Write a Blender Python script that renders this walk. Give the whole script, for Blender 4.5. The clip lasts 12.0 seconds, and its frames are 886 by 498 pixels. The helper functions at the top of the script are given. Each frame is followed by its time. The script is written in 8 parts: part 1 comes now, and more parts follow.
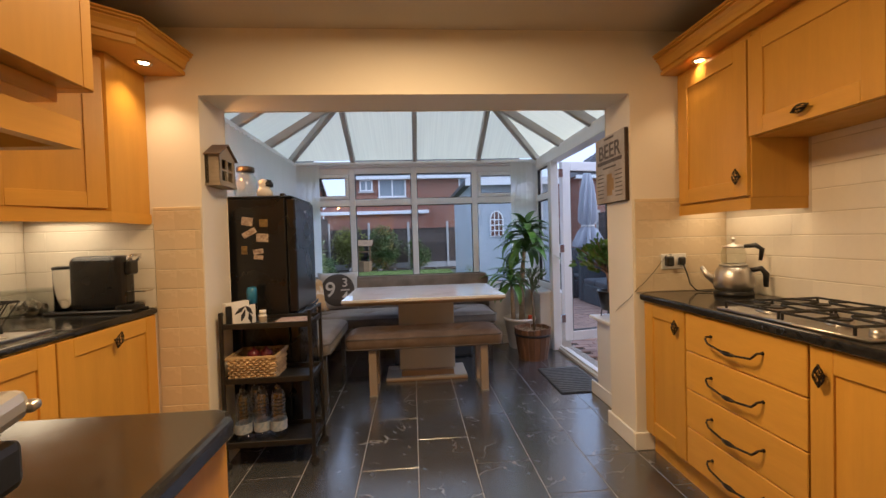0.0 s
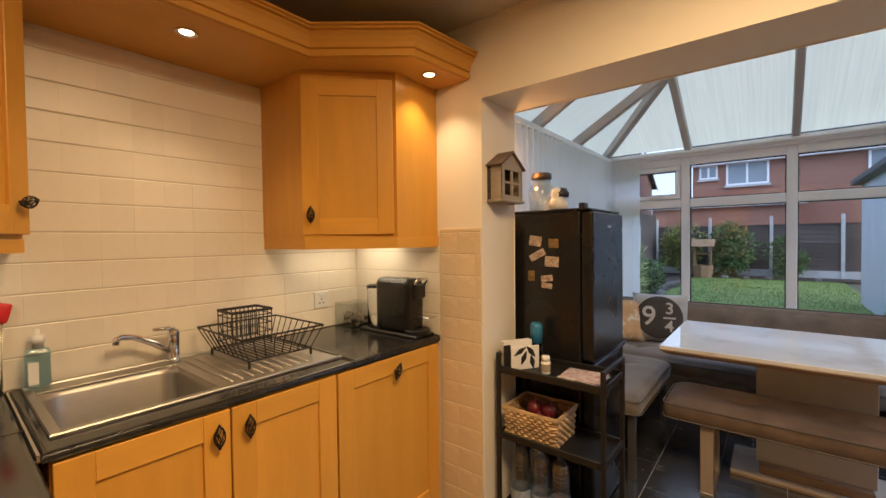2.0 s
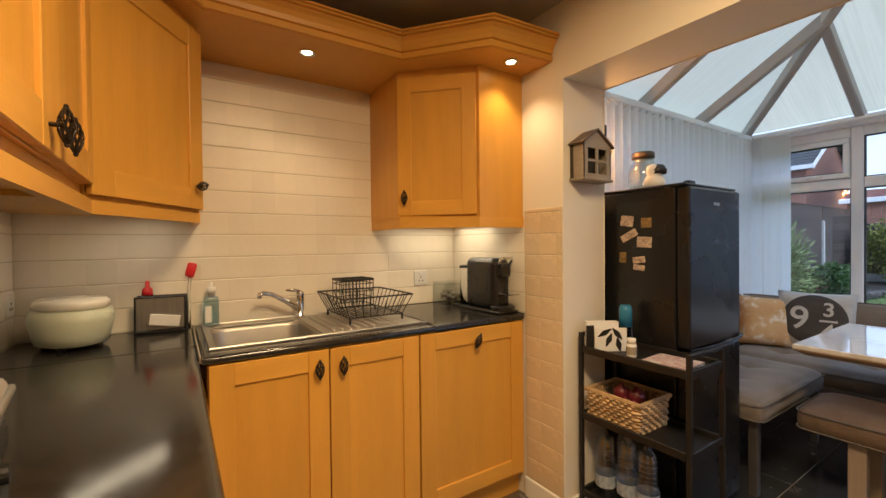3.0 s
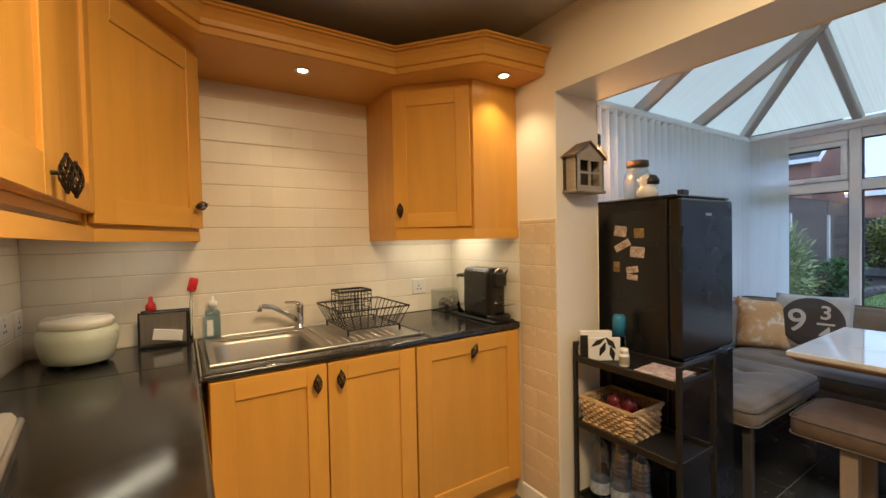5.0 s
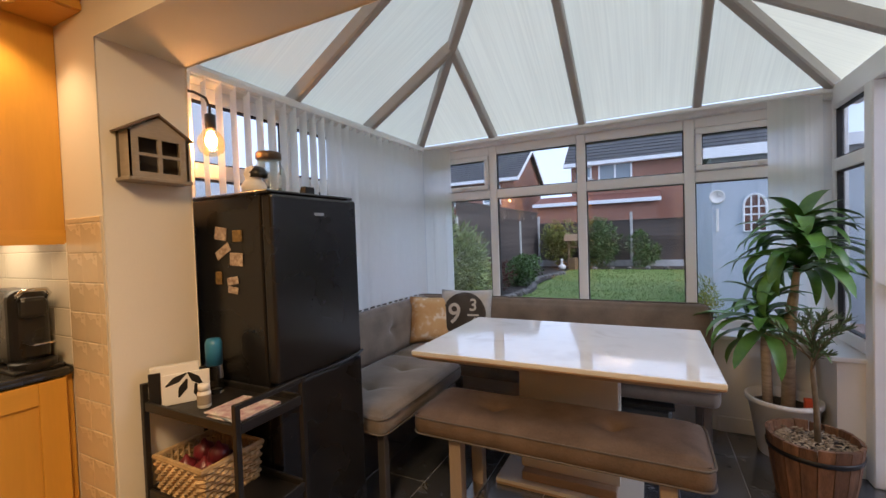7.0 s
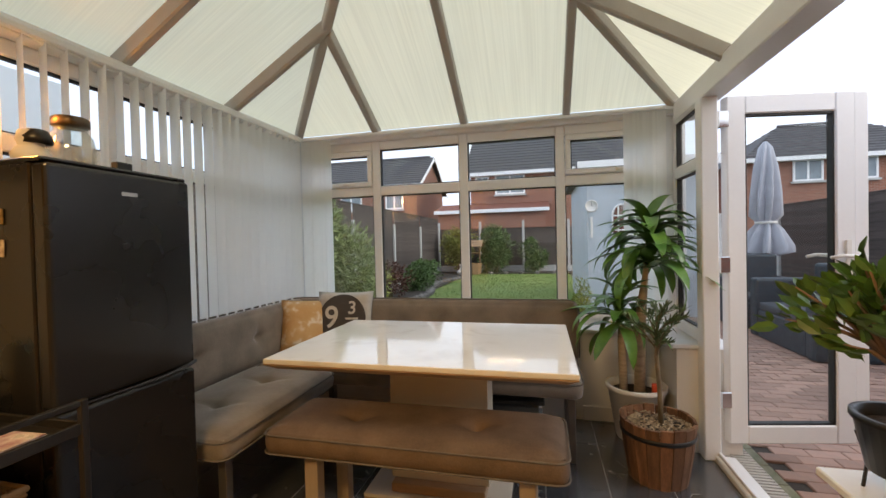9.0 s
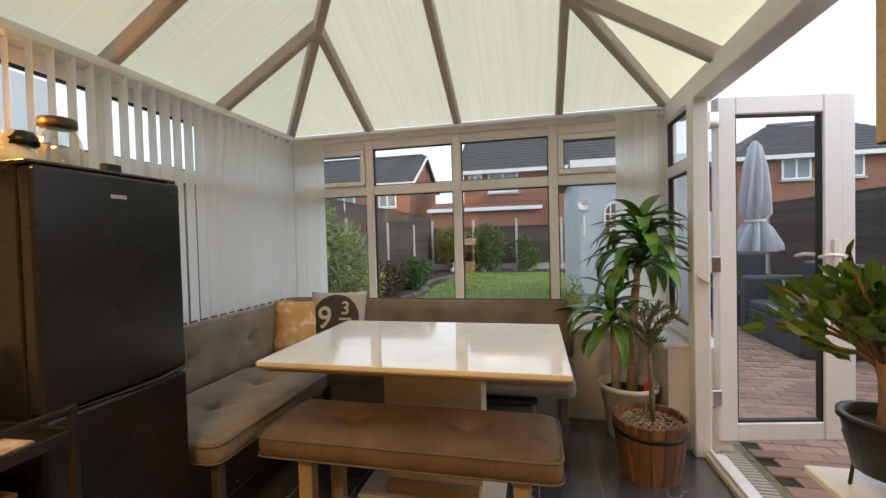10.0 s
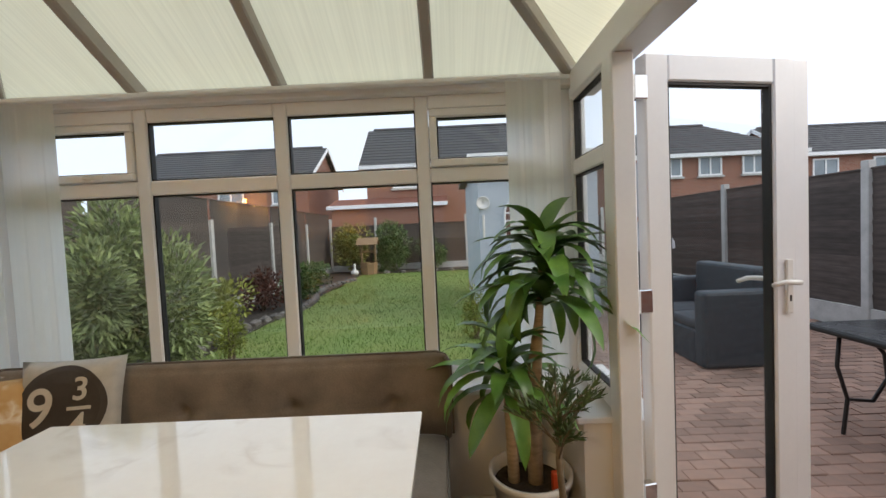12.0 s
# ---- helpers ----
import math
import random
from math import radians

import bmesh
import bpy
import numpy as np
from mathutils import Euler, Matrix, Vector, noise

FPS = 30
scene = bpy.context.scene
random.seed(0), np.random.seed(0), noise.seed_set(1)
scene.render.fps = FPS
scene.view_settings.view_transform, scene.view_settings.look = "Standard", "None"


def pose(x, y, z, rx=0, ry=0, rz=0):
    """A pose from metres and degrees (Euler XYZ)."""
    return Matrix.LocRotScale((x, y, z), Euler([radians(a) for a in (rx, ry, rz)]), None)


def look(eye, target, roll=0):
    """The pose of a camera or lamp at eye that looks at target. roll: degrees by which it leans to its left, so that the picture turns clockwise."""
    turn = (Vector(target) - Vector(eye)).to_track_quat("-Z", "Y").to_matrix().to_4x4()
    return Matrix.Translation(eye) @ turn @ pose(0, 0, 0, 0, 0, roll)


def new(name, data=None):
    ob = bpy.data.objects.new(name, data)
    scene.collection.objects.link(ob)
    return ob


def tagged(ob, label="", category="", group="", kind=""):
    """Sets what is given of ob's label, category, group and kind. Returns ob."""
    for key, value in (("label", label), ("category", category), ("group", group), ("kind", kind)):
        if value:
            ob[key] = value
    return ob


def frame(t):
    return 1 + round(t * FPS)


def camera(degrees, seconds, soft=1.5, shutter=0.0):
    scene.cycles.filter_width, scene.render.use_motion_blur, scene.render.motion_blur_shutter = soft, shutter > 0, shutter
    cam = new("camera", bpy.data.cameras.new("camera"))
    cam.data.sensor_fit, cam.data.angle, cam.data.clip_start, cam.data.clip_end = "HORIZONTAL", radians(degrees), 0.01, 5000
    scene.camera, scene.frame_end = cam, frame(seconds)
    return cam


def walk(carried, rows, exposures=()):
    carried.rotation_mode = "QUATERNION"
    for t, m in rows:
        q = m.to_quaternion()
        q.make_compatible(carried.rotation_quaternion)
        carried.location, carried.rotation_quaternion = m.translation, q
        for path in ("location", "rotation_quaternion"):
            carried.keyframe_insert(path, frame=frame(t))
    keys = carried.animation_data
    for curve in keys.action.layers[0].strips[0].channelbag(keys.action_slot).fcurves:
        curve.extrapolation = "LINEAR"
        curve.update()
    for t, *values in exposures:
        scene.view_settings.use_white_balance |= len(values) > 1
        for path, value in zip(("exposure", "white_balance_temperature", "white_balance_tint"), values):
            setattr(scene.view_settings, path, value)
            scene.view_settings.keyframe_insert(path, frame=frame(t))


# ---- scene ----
cam = camera(94.3, 12.0)
PATH = [
    (0, (0.087, 0.224, 1.217), (0.235, 2.218, 1.169), -1.7),
    (0.5, (0.086, 0.317, 1.278), (0.118, 2.316, 1.233), -1.4),
    (1, (0.087, 0.561, 1.31), (-0.244, 2.533, 1.262), -1.0),
    (1.5, (0.007, 0.793, 1.344), (-0.822, 2.613, 1.302), -0.8),
    (2, (0.026, 0.901, 1.368), (-1.231, 2.456, 1.324), -0.7),
    (2.5, (0.153, 0.974, 1.307), (-1.387, 2.25, 1.275), -0.7),
    (3, (0.264, 0.975, 1.258), (-1.414, 2.063, 1.234), -0.6),
    (3.2, (0.287, 0.966, 1.251), (-1.42, 2.008, 1.226), -0.6),
    (4.8, (0.297, 0.97, 1.295), (-1.415, 2.005, 1.265), -1.1),
    (5, (0.313, 0.992, 1.331), (-1.376, 2.063, 1.289), -1.2),
    (5.5, (0.403, 1.148, 1.381), (-1.186, 2.361, 1.329), -1.7),
    (6, (0.46, 1.376, 1.395), (-0.927, 2.814, 1.33), -1.8),
    (6.5, (0.514, 1.59, 1.354), (-0.637, 3.224, 1.302), -2.1),
    (7, (0.585, 1.735, 1.312), (-0.316, 3.52, 1.257), -2.0),
    (7.5, (0.674, 1.838, 1.291), (-0.039, 3.706, 1.235), -1.8),
    (7.7, (0.678, 1.87, 1.275), (0.032, 3.763, 1.224), -1.8),
    (9.3, (0.7, 1.932, 1.245), (0.24, 3.878, 1.208), -1.4),
    (9.5, (0.699, 1.931, 1.256), (0.246, 3.879, 1.212), -1.5),
    (10, (0.697, 1.932, 1.259), (0.259, 3.883, 1.213), -1.5),
    (10.5, (0.695, 1.962, 1.275), (0.278, 3.918, 1.226), -1.6),
    (11, (0.721, 2.172, 1.313), (0.36, 4.139, 1.262), -1.8),
    (11.5, (0.754, 2.542, 1.348), (0.523, 4.528, 1.29), -2.2),
    (12, (0.929, 2.943, 1.378), (0.913, 4.942, 1.294), -2.6),
]
LOOK = [
    (0.0, 0.24, 5600, 17),
    (3.2, 0.42, 5450, 12),
    (5.5, 0.40, 5100, 9),
    (6.5, 0.3, 5750, 17),
    (7.7, 0.34, 5750, 18),
    (9.3, 0.42, 7150, 11),
    (12.0, 0.23, 7200, 10),
]
walk(cam, [(t, look(eye, target, roll)) for t, eye, target, roll in PATH], LOOK)

# ---- light ----
world = bpy.data.worlds.new("overcast_sky")
scene.world = world
world.use_nodes = True
_n = world.node_tree.nodes
_bg = _n["Background"]
_sky = _n.new("ShaderNodeTexSky")
_sky.sky_type = "NISHITA"
_sky.sun_disc = False
_sky.sun_elevation, _sky.sun_rotation = radians(26), radians(108)
_sky.dust_density, _sky.air_density = 5.0, 1.2
_mixw = _n.new("ShaderNodeMix")
_mixw.data_type = "RGBA"
_mixw.inputs[0].default_value = 0.85
_mixw.inputs[7].default_value = (7.1, 8.4, 10.8, 1)
world.node_tree.links.new(_sky.outputs[0], _mixw.inputs[6])
world.node_tree.links.new(_mixw.outputs[2], _bg.inputs[0])
_bg.inputs[1].default_value = 0.134

sun = new("sun", bpy.data.lights.new("sun", "SUN"))
sun.data.energy, sun.data.angle, sun.data.color = 1.1, radians(32), (1.0, 0.98, 0.95)
sun.matrix_world = look((9.0, -2.0, 4.6), (0, 1.0, 0))

WARM = (1.0, 0.66, 0.30)


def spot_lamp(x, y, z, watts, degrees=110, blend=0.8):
    ob = new("down_spot", bpy.data.lights.new("down_spot", "SPOT"))
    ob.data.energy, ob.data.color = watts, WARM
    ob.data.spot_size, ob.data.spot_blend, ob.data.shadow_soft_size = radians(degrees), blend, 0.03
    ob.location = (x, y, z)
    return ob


def area_lamp(x, y, z, sx, sy, watts, colour=WARM):
    ob = new("area_lamp", bpy.data.lights.new("area_lamp", "AREA"))
    ob.data.shape, ob.data.size, ob.data.size_y = "RECTANGLE", sx, sy
    ob.data.energy, ob.data.color = watts, colour
    ob.location = (x, y, z)
    return ob


for _x, _y in ((-1.53, 1.456), (-1.14, 2.264), (1.567, 2.225)):
    spot_lamp(_x, _y, 2.075, 10)
area_lamp(-1.62, 2.2, 1.355, 0.3, 0.4, 1.3, (1.0, 0.76, 0.42))
area_lamp(1.72, 2.18, 1.335, 0.2, 0.45, 0.8, (1.0, 0.72, 0.36))
area_lamp(-1.59, 0.80, 1.378, 0.36, 0.035, 0.45, (1.0, 0.78, 0.46)).rotation_euler.z = radians(134)
# unseen, assumed ceiling light overhead: a panel, plus a spot added to brighten base doors
area_lamp(0.08, 1.45, 2.29, 0.6, 0.6, 33, (1.0, 0.65, 0.28))
_ceil_fill = spot_lamp(0.08, 1.45, 2.28, 46, 128, 0.9)
_ceil_fill.data.color, _ceil_fill.data.shadow_soft_size = (1.0, 0.65, 0.29), 0.15

# ---- materials ----
def material(name, colour, rough=0.5, metal=0.0, var=0.12, scale=8.0, bump=0.1, fine=60.0, colour2=None, spec=0.5,
             stretch=(1, 1, 1), island=0.0, obj=0.0, coat=0.0, rvar=0.1):
    m = bpy.data.materials.new(name)
    m.use_nodes = True
    nt = m.node_tree
    N, L = nt.nodes.new, nt.links.new
    b = nt.nodes["Principled BSDF"]
    tc, mp = N("ShaderNodeTexCoord"), N("ShaderNodeMapping")
    mp.inputs["Scale"].default_value = stretch
    L(tc.outputs["Object"], mp.inputs[0])
    n1, n2 = N("ShaderNodeTexNoise"), N("ShaderNodeTexNoise")
    for n, s in ((n1, scale), (n2, fine)):
        n.inputs["Scale"].default_value = s
        n.inputs["Detail"].default_value = 4
        L(mp.outputs[0], n.inputs["Vector"])
    c2 = colour2 or tuple(c * (1 - var * 2) for c in colour)
    mix = N("ShaderNodeMix")
    mix.data_type = "RGBA"
    mix.inputs[6].default_value, mix.inputs[7].default_value = (*colour, 1), (*c2, 1)
    add = N("ShaderNodeMath")
    add.operation = "MULTIPLY_ADD"
    L(n2.outputs[0], add.inputs[0])
    add.inputs[1].default_value = 0.35
    L(n1.outputs[0], add.inputs[2])
    ramp = N("ShaderNodeMapRange")
    ramp.inputs[1].default_value, ramp.inputs[2].default_value = 0.45, 0.95
    L(add.outputs[0], ramp.inputs[0])
    L(ramp.outputs[0], mix.inputs[0])
    out = mix.outputs[2]
    if island or obj:
        src = N("ShaderNodeNewGeometry").outputs["Random Per Island"] if island else N("ShaderNodeObjectInfo").outputs["Random"]
        hsv, mr = N("ShaderNodeHueSaturation"), N("ShaderNodeMapRange")
        k = island or obj
        mr.inputs[3].default_value, mr.inputs[4].default_value = 1 - k, 1 + k
        L(src, mr.inputs[0])
        L(mr.outputs[0], hsv.inputs["Value"])
        L(out, hsv.inputs["Color"])
        out = hsv.outputs[0]
    L(out, b.inputs["Base Color"])
    rr = N("ShaderNodeMapRange")
    rr.inputs[3].default_value, rr.inputs[4].default_value = max(0.02, rough - rvar), min(1.0, rough + rvar)
    L(n1.outputs[0], rr.inputs[0])
    L(rr.outputs[0], b.inputs["Roughness"])
    b.inputs["Metallic"].default_value = metal
    b.inputs["Specular IOR Level"].default_value = spec
    b.inputs["Coat Weight"].default_value = coat
    if bump:
        bp = N("ShaderNodeBump")
        bp.inputs["Strength"].default_value = bump
        bp.inputs["Distance"].default_value = 0.004
        L(n2.outputs[0], bp.inputs["Height"])
        L(bp.outputs[0], b.inputs["Normal"])
    return m


def glow(name, colour, strength):
    m = bpy.data.materials.new(name)
    m.use_nodes = True
    b = m.node_tree.nodes["Principled BSDF"]
    b.inputs["Emission Color"].default_value, b.inputs["Emission Strength"].default_value = (*colour, 1), strength
    b.inputs["Base Color"].default_value = (*colour, 1)
    return m


def glass(name, tint=(1, 1, 1), rough=0.0, ior=1.45, thin=True, reflect=0.08):
    m = bpy.data.materials.new(name)
    m.use_nodes = True
    nt = m.node_tree
    if thin:
        out = nt.nodes["Material Output"]
        tr, gl, mx, lw, pw, ma = (nt.nodes.new(k) for k in ("ShaderNodeBsdfTransparent", "ShaderNodeBsdfGlossy", "ShaderNodeMixShader", "ShaderNodeLayerWeight", "ShaderNodeMath", "ShaderNodeMath"))
        tr.inputs[0].default_value = (*tint, 1)
        gl.inputs["Roughness"].default_value = rough
        lw.inputs[0].default_value = 0.5
        pw.operation, ma.operation = "POWER", "MULTIPLY_ADD"
        pw.inputs[1].default_value = 4.0
        ma.inputs[1].default_value, ma.inputs[2].default_value = 0.6, reflect * 0.5
        nt.links.new(lw.outputs["Facing"], pw.inputs[0])
        nt.links.new(pw.outputs[0], ma.inputs[0])
        nt.links.new(ma.outputs[0], mx.inputs[0])
        nt.links.new(tr.outputs[0], mx.inputs[1])
        nt.links.new(gl.outputs[0], mx.inputs[2])
        nt.links.new(mx.outputs[0], out.inputs[0])
    else:
        b = nt.nodes["Principled BSDF"]
        b.inputs["Transmission Weight"].default_value = 1
        b.inputs["Roughness"].default_value, b.inputs["IOR"].default_value = rough, ior
        b.inputs["Base Color"].default_value = (*tint, 1)
    return m


def translucent(name, colour, amount=0.6, through_colour=None, scale=4.0, stretch=(1, 1, 1)):
    """A sheet that scatters light through itself."""
    m = material(name, colour, 0.6, var=0.04, scale=scale, stretch=stretch)
    if stretch != (1, 1, 1):
        hs, mr = m.node_tree.nodes.new("ShaderNodeHueSaturation"), m.node_tree.nodes.new("ShaderNodeMapRange")
        mr.inputs[1].default_value, mr.inputs[2].default_value, mr.inputs[3].default_value, mr.inputs[4].default_value = 0.3, 0.7, 0.9, 1.04
        tex = [n for n in m.node_tree.nodes if n.type == "TEX_NOISE"][0]
        m.node_tree.links.new(tex.outputs[0], mr.inputs[0])
        m.node_tree.links.new(mr.outputs[0], hs.inputs["Value"])
    nt = m.node_tree
    b, out = nt.nodes["Principled BSDF"], nt.nodes["Material Output"]
    tl, mx = nt.nodes.new("ShaderNodeBsdfTranslucent"), nt.nodes.new("ShaderNodeMixShader")
    tl.inputs[0].default_value = (*(through_colour or colour), 1)
    if stretch != (1, 1, 1):
        hs.inputs["Color"].default_value = (*(through_colour or colour), 1)
        nt.links.new(hs.outputs[0], tl.inputs[0])
    mx.inputs[0].default_value = amount
    nt.links.new(b.outputs[0], mx.inputs[1])
    nt.links.new(tl.outputs[0], mx.inputs[2])
    nt.links.new(mx.outputs[0], out.inputs[0])
    return m


M_WALL = material("cream_wall_paint", (0.80, 0.74, 0.63), 0.75, var=0.03, scale=1.5, bump=0.06, fine=180)
M_WALLW = material("white_wall_paint", (0.82, 0.80, 0.77), 0.7, var=0.03, scale=1.5, bump=0.06, fine=180)
# ceiling colour is darkened to carry the shade; the paint itself is likely white
M_CEIL_SHADED = material("shaded_ceiling_paint", (0.56, 0.52, 0.46), 0.85, var=0.05, scale=2, bump=0.15, fine=150)
M_TILE = material("painted_wall_tile", (0.80, 0.74, 0.62), 0.32, var=0.04, scale=6, bump=0.05, fine=40, obj=0.03)
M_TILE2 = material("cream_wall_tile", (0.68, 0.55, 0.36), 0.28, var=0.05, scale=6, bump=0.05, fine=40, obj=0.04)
M_GROUT = material("painted_grout", (0.62, 0.55, 0.43), 0.8, var=0.08, scale=20)
M_MAPLE = material("maple_veneer", (0.66, 0.335, 0.036), 0.36, var=0.07, scale=3.0, bump=0.03, fine=26, stretch=(5, 5, 0.55), spec=0.4, obj=0.05)
M_MAPLEH = material("maple_veneer_rail", (0.67, 0.345, 0.040), 0.36, var=0.07, scale=3.0, bump=0.03, fine=26, stretch=(0.8, 0.8, 6), spec=0.4, obj=0.05)
M_TOP = material("black_stone_worktop", (0.012, 0.012, 0.013), 0.13, var=0.0, colour2=(0.03, 0.028, 0.026), scale=40, fine=300, bump=0.012, rvar=0.04, spec=0.5)
M_IRON = material("dark_pewter", (0.05, 0.04, 0.035), 0.42, metal=0.8, var=0.2, scale=60)
M_STEEL = material("brushed_steel", (0.60, 0.57, 0.53), 0.36, metal=1.0, var=0.05, scale=5, stretch=(30, 1, 1), bump=0.03)
M_SINK = material("satin_sink_steel", (0.46, 0.44, 0.41), 0.42, metal=1.0, var=0.08, scale=5, stretch=(30, 1, 1), bump=0.04)
M_CHROME = material("chrome", (0.75, 0.75, 0.75), 0.08, metal=1.0, var=0.03, bump=0, rvar=0.03)
M_UPVC = material("white_upvc", (0.86, 0.865, 0.87), 0.32, var=0.03, scale=3, bump=0.02)
M_GASKET = material("black_gasket", (0.02, 0.02, 0.02), 0.6)
M_GLASS = glass("window_glass", (0.97, 0.985, 0.98))
M_ROOF = translucent("polycarbonate_sheet", (0.80, 0.77, 0.64), 0.70, (0.96, 0.935, 0.80), scale=3, stretch=(30, 0.5, 0.5))
M_ROOFY = translucent("polycarbonate_sheet_side", (0.80, 0.77, 0.64), 0.70, (0.96, 0.935, 0.80), scale=3, stretch=(0.5, 30, 0.5))
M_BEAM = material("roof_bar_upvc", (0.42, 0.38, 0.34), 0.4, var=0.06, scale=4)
M_BLIND = translucent("blind_fabric", (0.90, 0.885, 0.85), 0.80, (0.98, 0.97, 0.95), scale=12)
M_BLACK = material("black_enamel", (0.011, 0.011, 0.012), 0.28, var=0.1, scale=3, bump=0.03, fine=220, spec=0.5)
M_BLACKM = material("black_powder_coat", (0.012, 0.011, 0.011), 0.45, var=0.1, scale=20, bump=0.08, fine=200)
M_PLASTIC = material("black_plastic", (0.015, 0.015, 0.016), 0.35, var=0.1, scale=20)
M_FABRIC = material("taupe_velour", (0.25, 0.205, 0.165), 0.85, var=0.22, scale=7, bump=0.35, fine=120)
for _m in (M_FABRIC,):
    _b = _m.node_tree.nodes["Principled BSDF"]
    _b.inputs["Sheen Weight"].default_value, _b.inputs["Sheen Roughness"].default_value = 0.55, 0.45
    _b.inputs["Sheen Tint"].default_value = (0.85, 0.85, 0.88, 1)
M_FABRICB = material("brown_velour", (0.185, 0.128, 0.092), 0.85, var=0.25, scale=7, bump=0.35, fine=120)
M_FABRICD = material("dark_brown_velour", (0.075, 0.058, 0.046), 0.8, var=0.2, scale=7, bump=0.3, fine=120)
M_PIPING = material("piping_cord", (0.14, 0.12, 0.10), 0.7, scale=40)
M_LEGW = material("grey_washed_wood", (0.40, 0.32, 0.25), 0.45, var=0.12, scale=5, stretch=(4, 4, 0.5))
M_OAK = material("light_oak_edge", (0.46, 0.31, 0.19), 0.4, var=0.12, scale=6, stretch=(1, 5, 5))
M_IVORY = material("ivory_lacquer", (0.72, 0.66, 0.56), 0.25, var=0.03, scale=3, bump=0.02)
M_WHITEP = material("white_plastic", (0.78, 0.76, 0.72), 0.4, var=0.03, scale=10)


def veined(name, base, base2, vein, rough, width=0.012, scale=1.6, obj=0.12, coat=0.0, amount=0.8, stretch=(1, 1, 1), spec=0.5):
    """Stone with thin wandering veins."""
    m = material(name, base, rough, colour2=base2, scale=5, fine=40, bump=0.06, obj=obj, coat=coat, rvar=0.06, spec=spec)
    nt = m.node_tree
    N, L = nt.nodes.new, nt.links.new
    b = nt.nodes["Principled BSDF"]
    src = b.inputs["Base Color"].links[0].from_socket
    tc, mp, info = N("ShaderNodeTexCoord"), N("ShaderNodeMapping"), N("ShaderNodeObjectInfo")
    L(tc.outputs["Object"], mp.inputs[0])
    mp.inputs["Scale"].default_value = stretch
    mul = N("ShaderNodeMath")
    mul.operation = "MULTIPLY"
    mul.inputs[1].default_value = 37.0 if obj else 0.0
    L(info.outputs["Random"], mul.inputs[0])
    L(mul.outputs[0], mp.inputs["Location"])
    n, k = N("ShaderNodeTexNoise"), N("ShaderNodeTexNoise")
    n.inputs["Scale"].default_value, n.inputs["Detail"].default_value, n.inputs["Distortion"].default_value = scale, 5, 0.6
    k.inputs["Scale"].default_value = scale * 1.7
    L(mp.outputs[0], n.inputs["Vector"])
    L(mp.outputs[0], k.inputs["Vector"])
    sub, ab = N("ShaderNodeMath"), N("ShaderNodeMath")
    sub.operation, ab.operation = "SUBTRACT", "ABSOLUTE"
    sub.inputs[1].default_value = 0.5
    L(n.outputs[0], sub.inputs[0])
    L(sub.outputs[0], ab.inputs[0])
    r = N("ShaderNodeMapRange")
    r.inputs[1].default_value, r.inputs[2].default_value, r.inputs[3].default_value, r.inputs[4].default_value = 0.0, width, amount, 0.0
    L(ab.outputs[0], r.inputs[0])
    g = N("ShaderNodeMapRange")
    g.inputs[1].default_value, g.inputs[2].default_value = 0.48, 0.62
    L(k.outputs[0], g.inputs[0])
    f = N("ShaderNodeMath")
    f.operation = "MULTIPLY"
    L(r.outputs[0], f.inputs[0])
    L(g.outputs[0], f.inputs[1])
    mx = N("ShaderNodeMix")
    mx.data_type = "RGBA"
    mx.inputs[7].default_value = (*vein, 1)
    L(f.outputs[0], mx.inputs[0])
    L(src, mx.inputs[6])
    L(mx.outputs[2], b.inputs["Base Color"])
    return m


M_SLATE = veined("slate_look_tile", (0.044, 0.049, 0.058), (0.066, 0.072, 0.084), (0.42, 0.42, 0.43), 0.26, width=0.006, scale=2.6, obj=0.14, spec=0.95)
M_SLATE.node_tree.nodes["Principled BSDF"].inputs["Coat Weight"].default_value = 1.0
M_SLATE.node_tree.nodes["Principled BSDF"].inputs["Coat Roughness"].default_value = 0.22
M_SLATE.node_tree.nodes["Principled BSDF"].inputs["Coat IOR"].default_value = 1.75
M_MARBLE = veined("white_marble_gloss", (0.86, 0.85, 0.83), (0.82, 0.80, 0.78), (0.60, 0.55, 0.51), 0.06, width=0.05, scale=2.4, obj=0.0, coat=0.4, amount=0.45)
M_LEAF = material("glossy_leaf", (0.06, 0.165, 0.03), 0.36, var=0.25, scale=9, colour2=(0.14, 0.28, 0.05), island=0.35, bump=0.05)
M_LEAF2 = material("pale_olive_leaf", (0.10, 0.16, 0.06), 0.5, var=0.25, scale=9, island=0.4)
M_LEAF3 = material("ficus_leaf", (0.06, 0.15, 0.03), 0.35, var=0.2, scale=9, colour2=(0.13, 0.24, 0.04), island=0.35)
M_CANE = material("plant_cane", (0.56, 0.43, 0.28), 0.75, var=0.2, scale=14, bump=0.4, stretch=(1, 1, 5))
M_BARK = material("young_bark", (0.22, 0.17, 0.11), 0.85, var=0.25, scale=18, bump=0.5)
M_SOIL = material("potting_soil", (0.045, 0.03, 0.02), 0.95, var=0.3, scale=40, bump=0.8)
M_CHIP = material("bark_chips", (0.36, 0.27, 0.17), 0.85, var=0.25, scale=30, island=0.5)
M_STAVE = material("weathered_stave", (0.26, 0.125, 0.06), 0.6, var=0.35, scale=5, stretch=(6, 6, 0.8), bump=0.4, fine=40, obj=0.35)
M_WICKER = material("pale_wicker", (0.55, 0.38, 0.19), 0.6, var=0.25, scale=20, island=0.3)
M_GREYW = material("grey_painted_wood", (0.36, 0.30, 0.23), 0.6, var=0.15, scale=6, stretch=(1, 1, 4), bump=0.2)

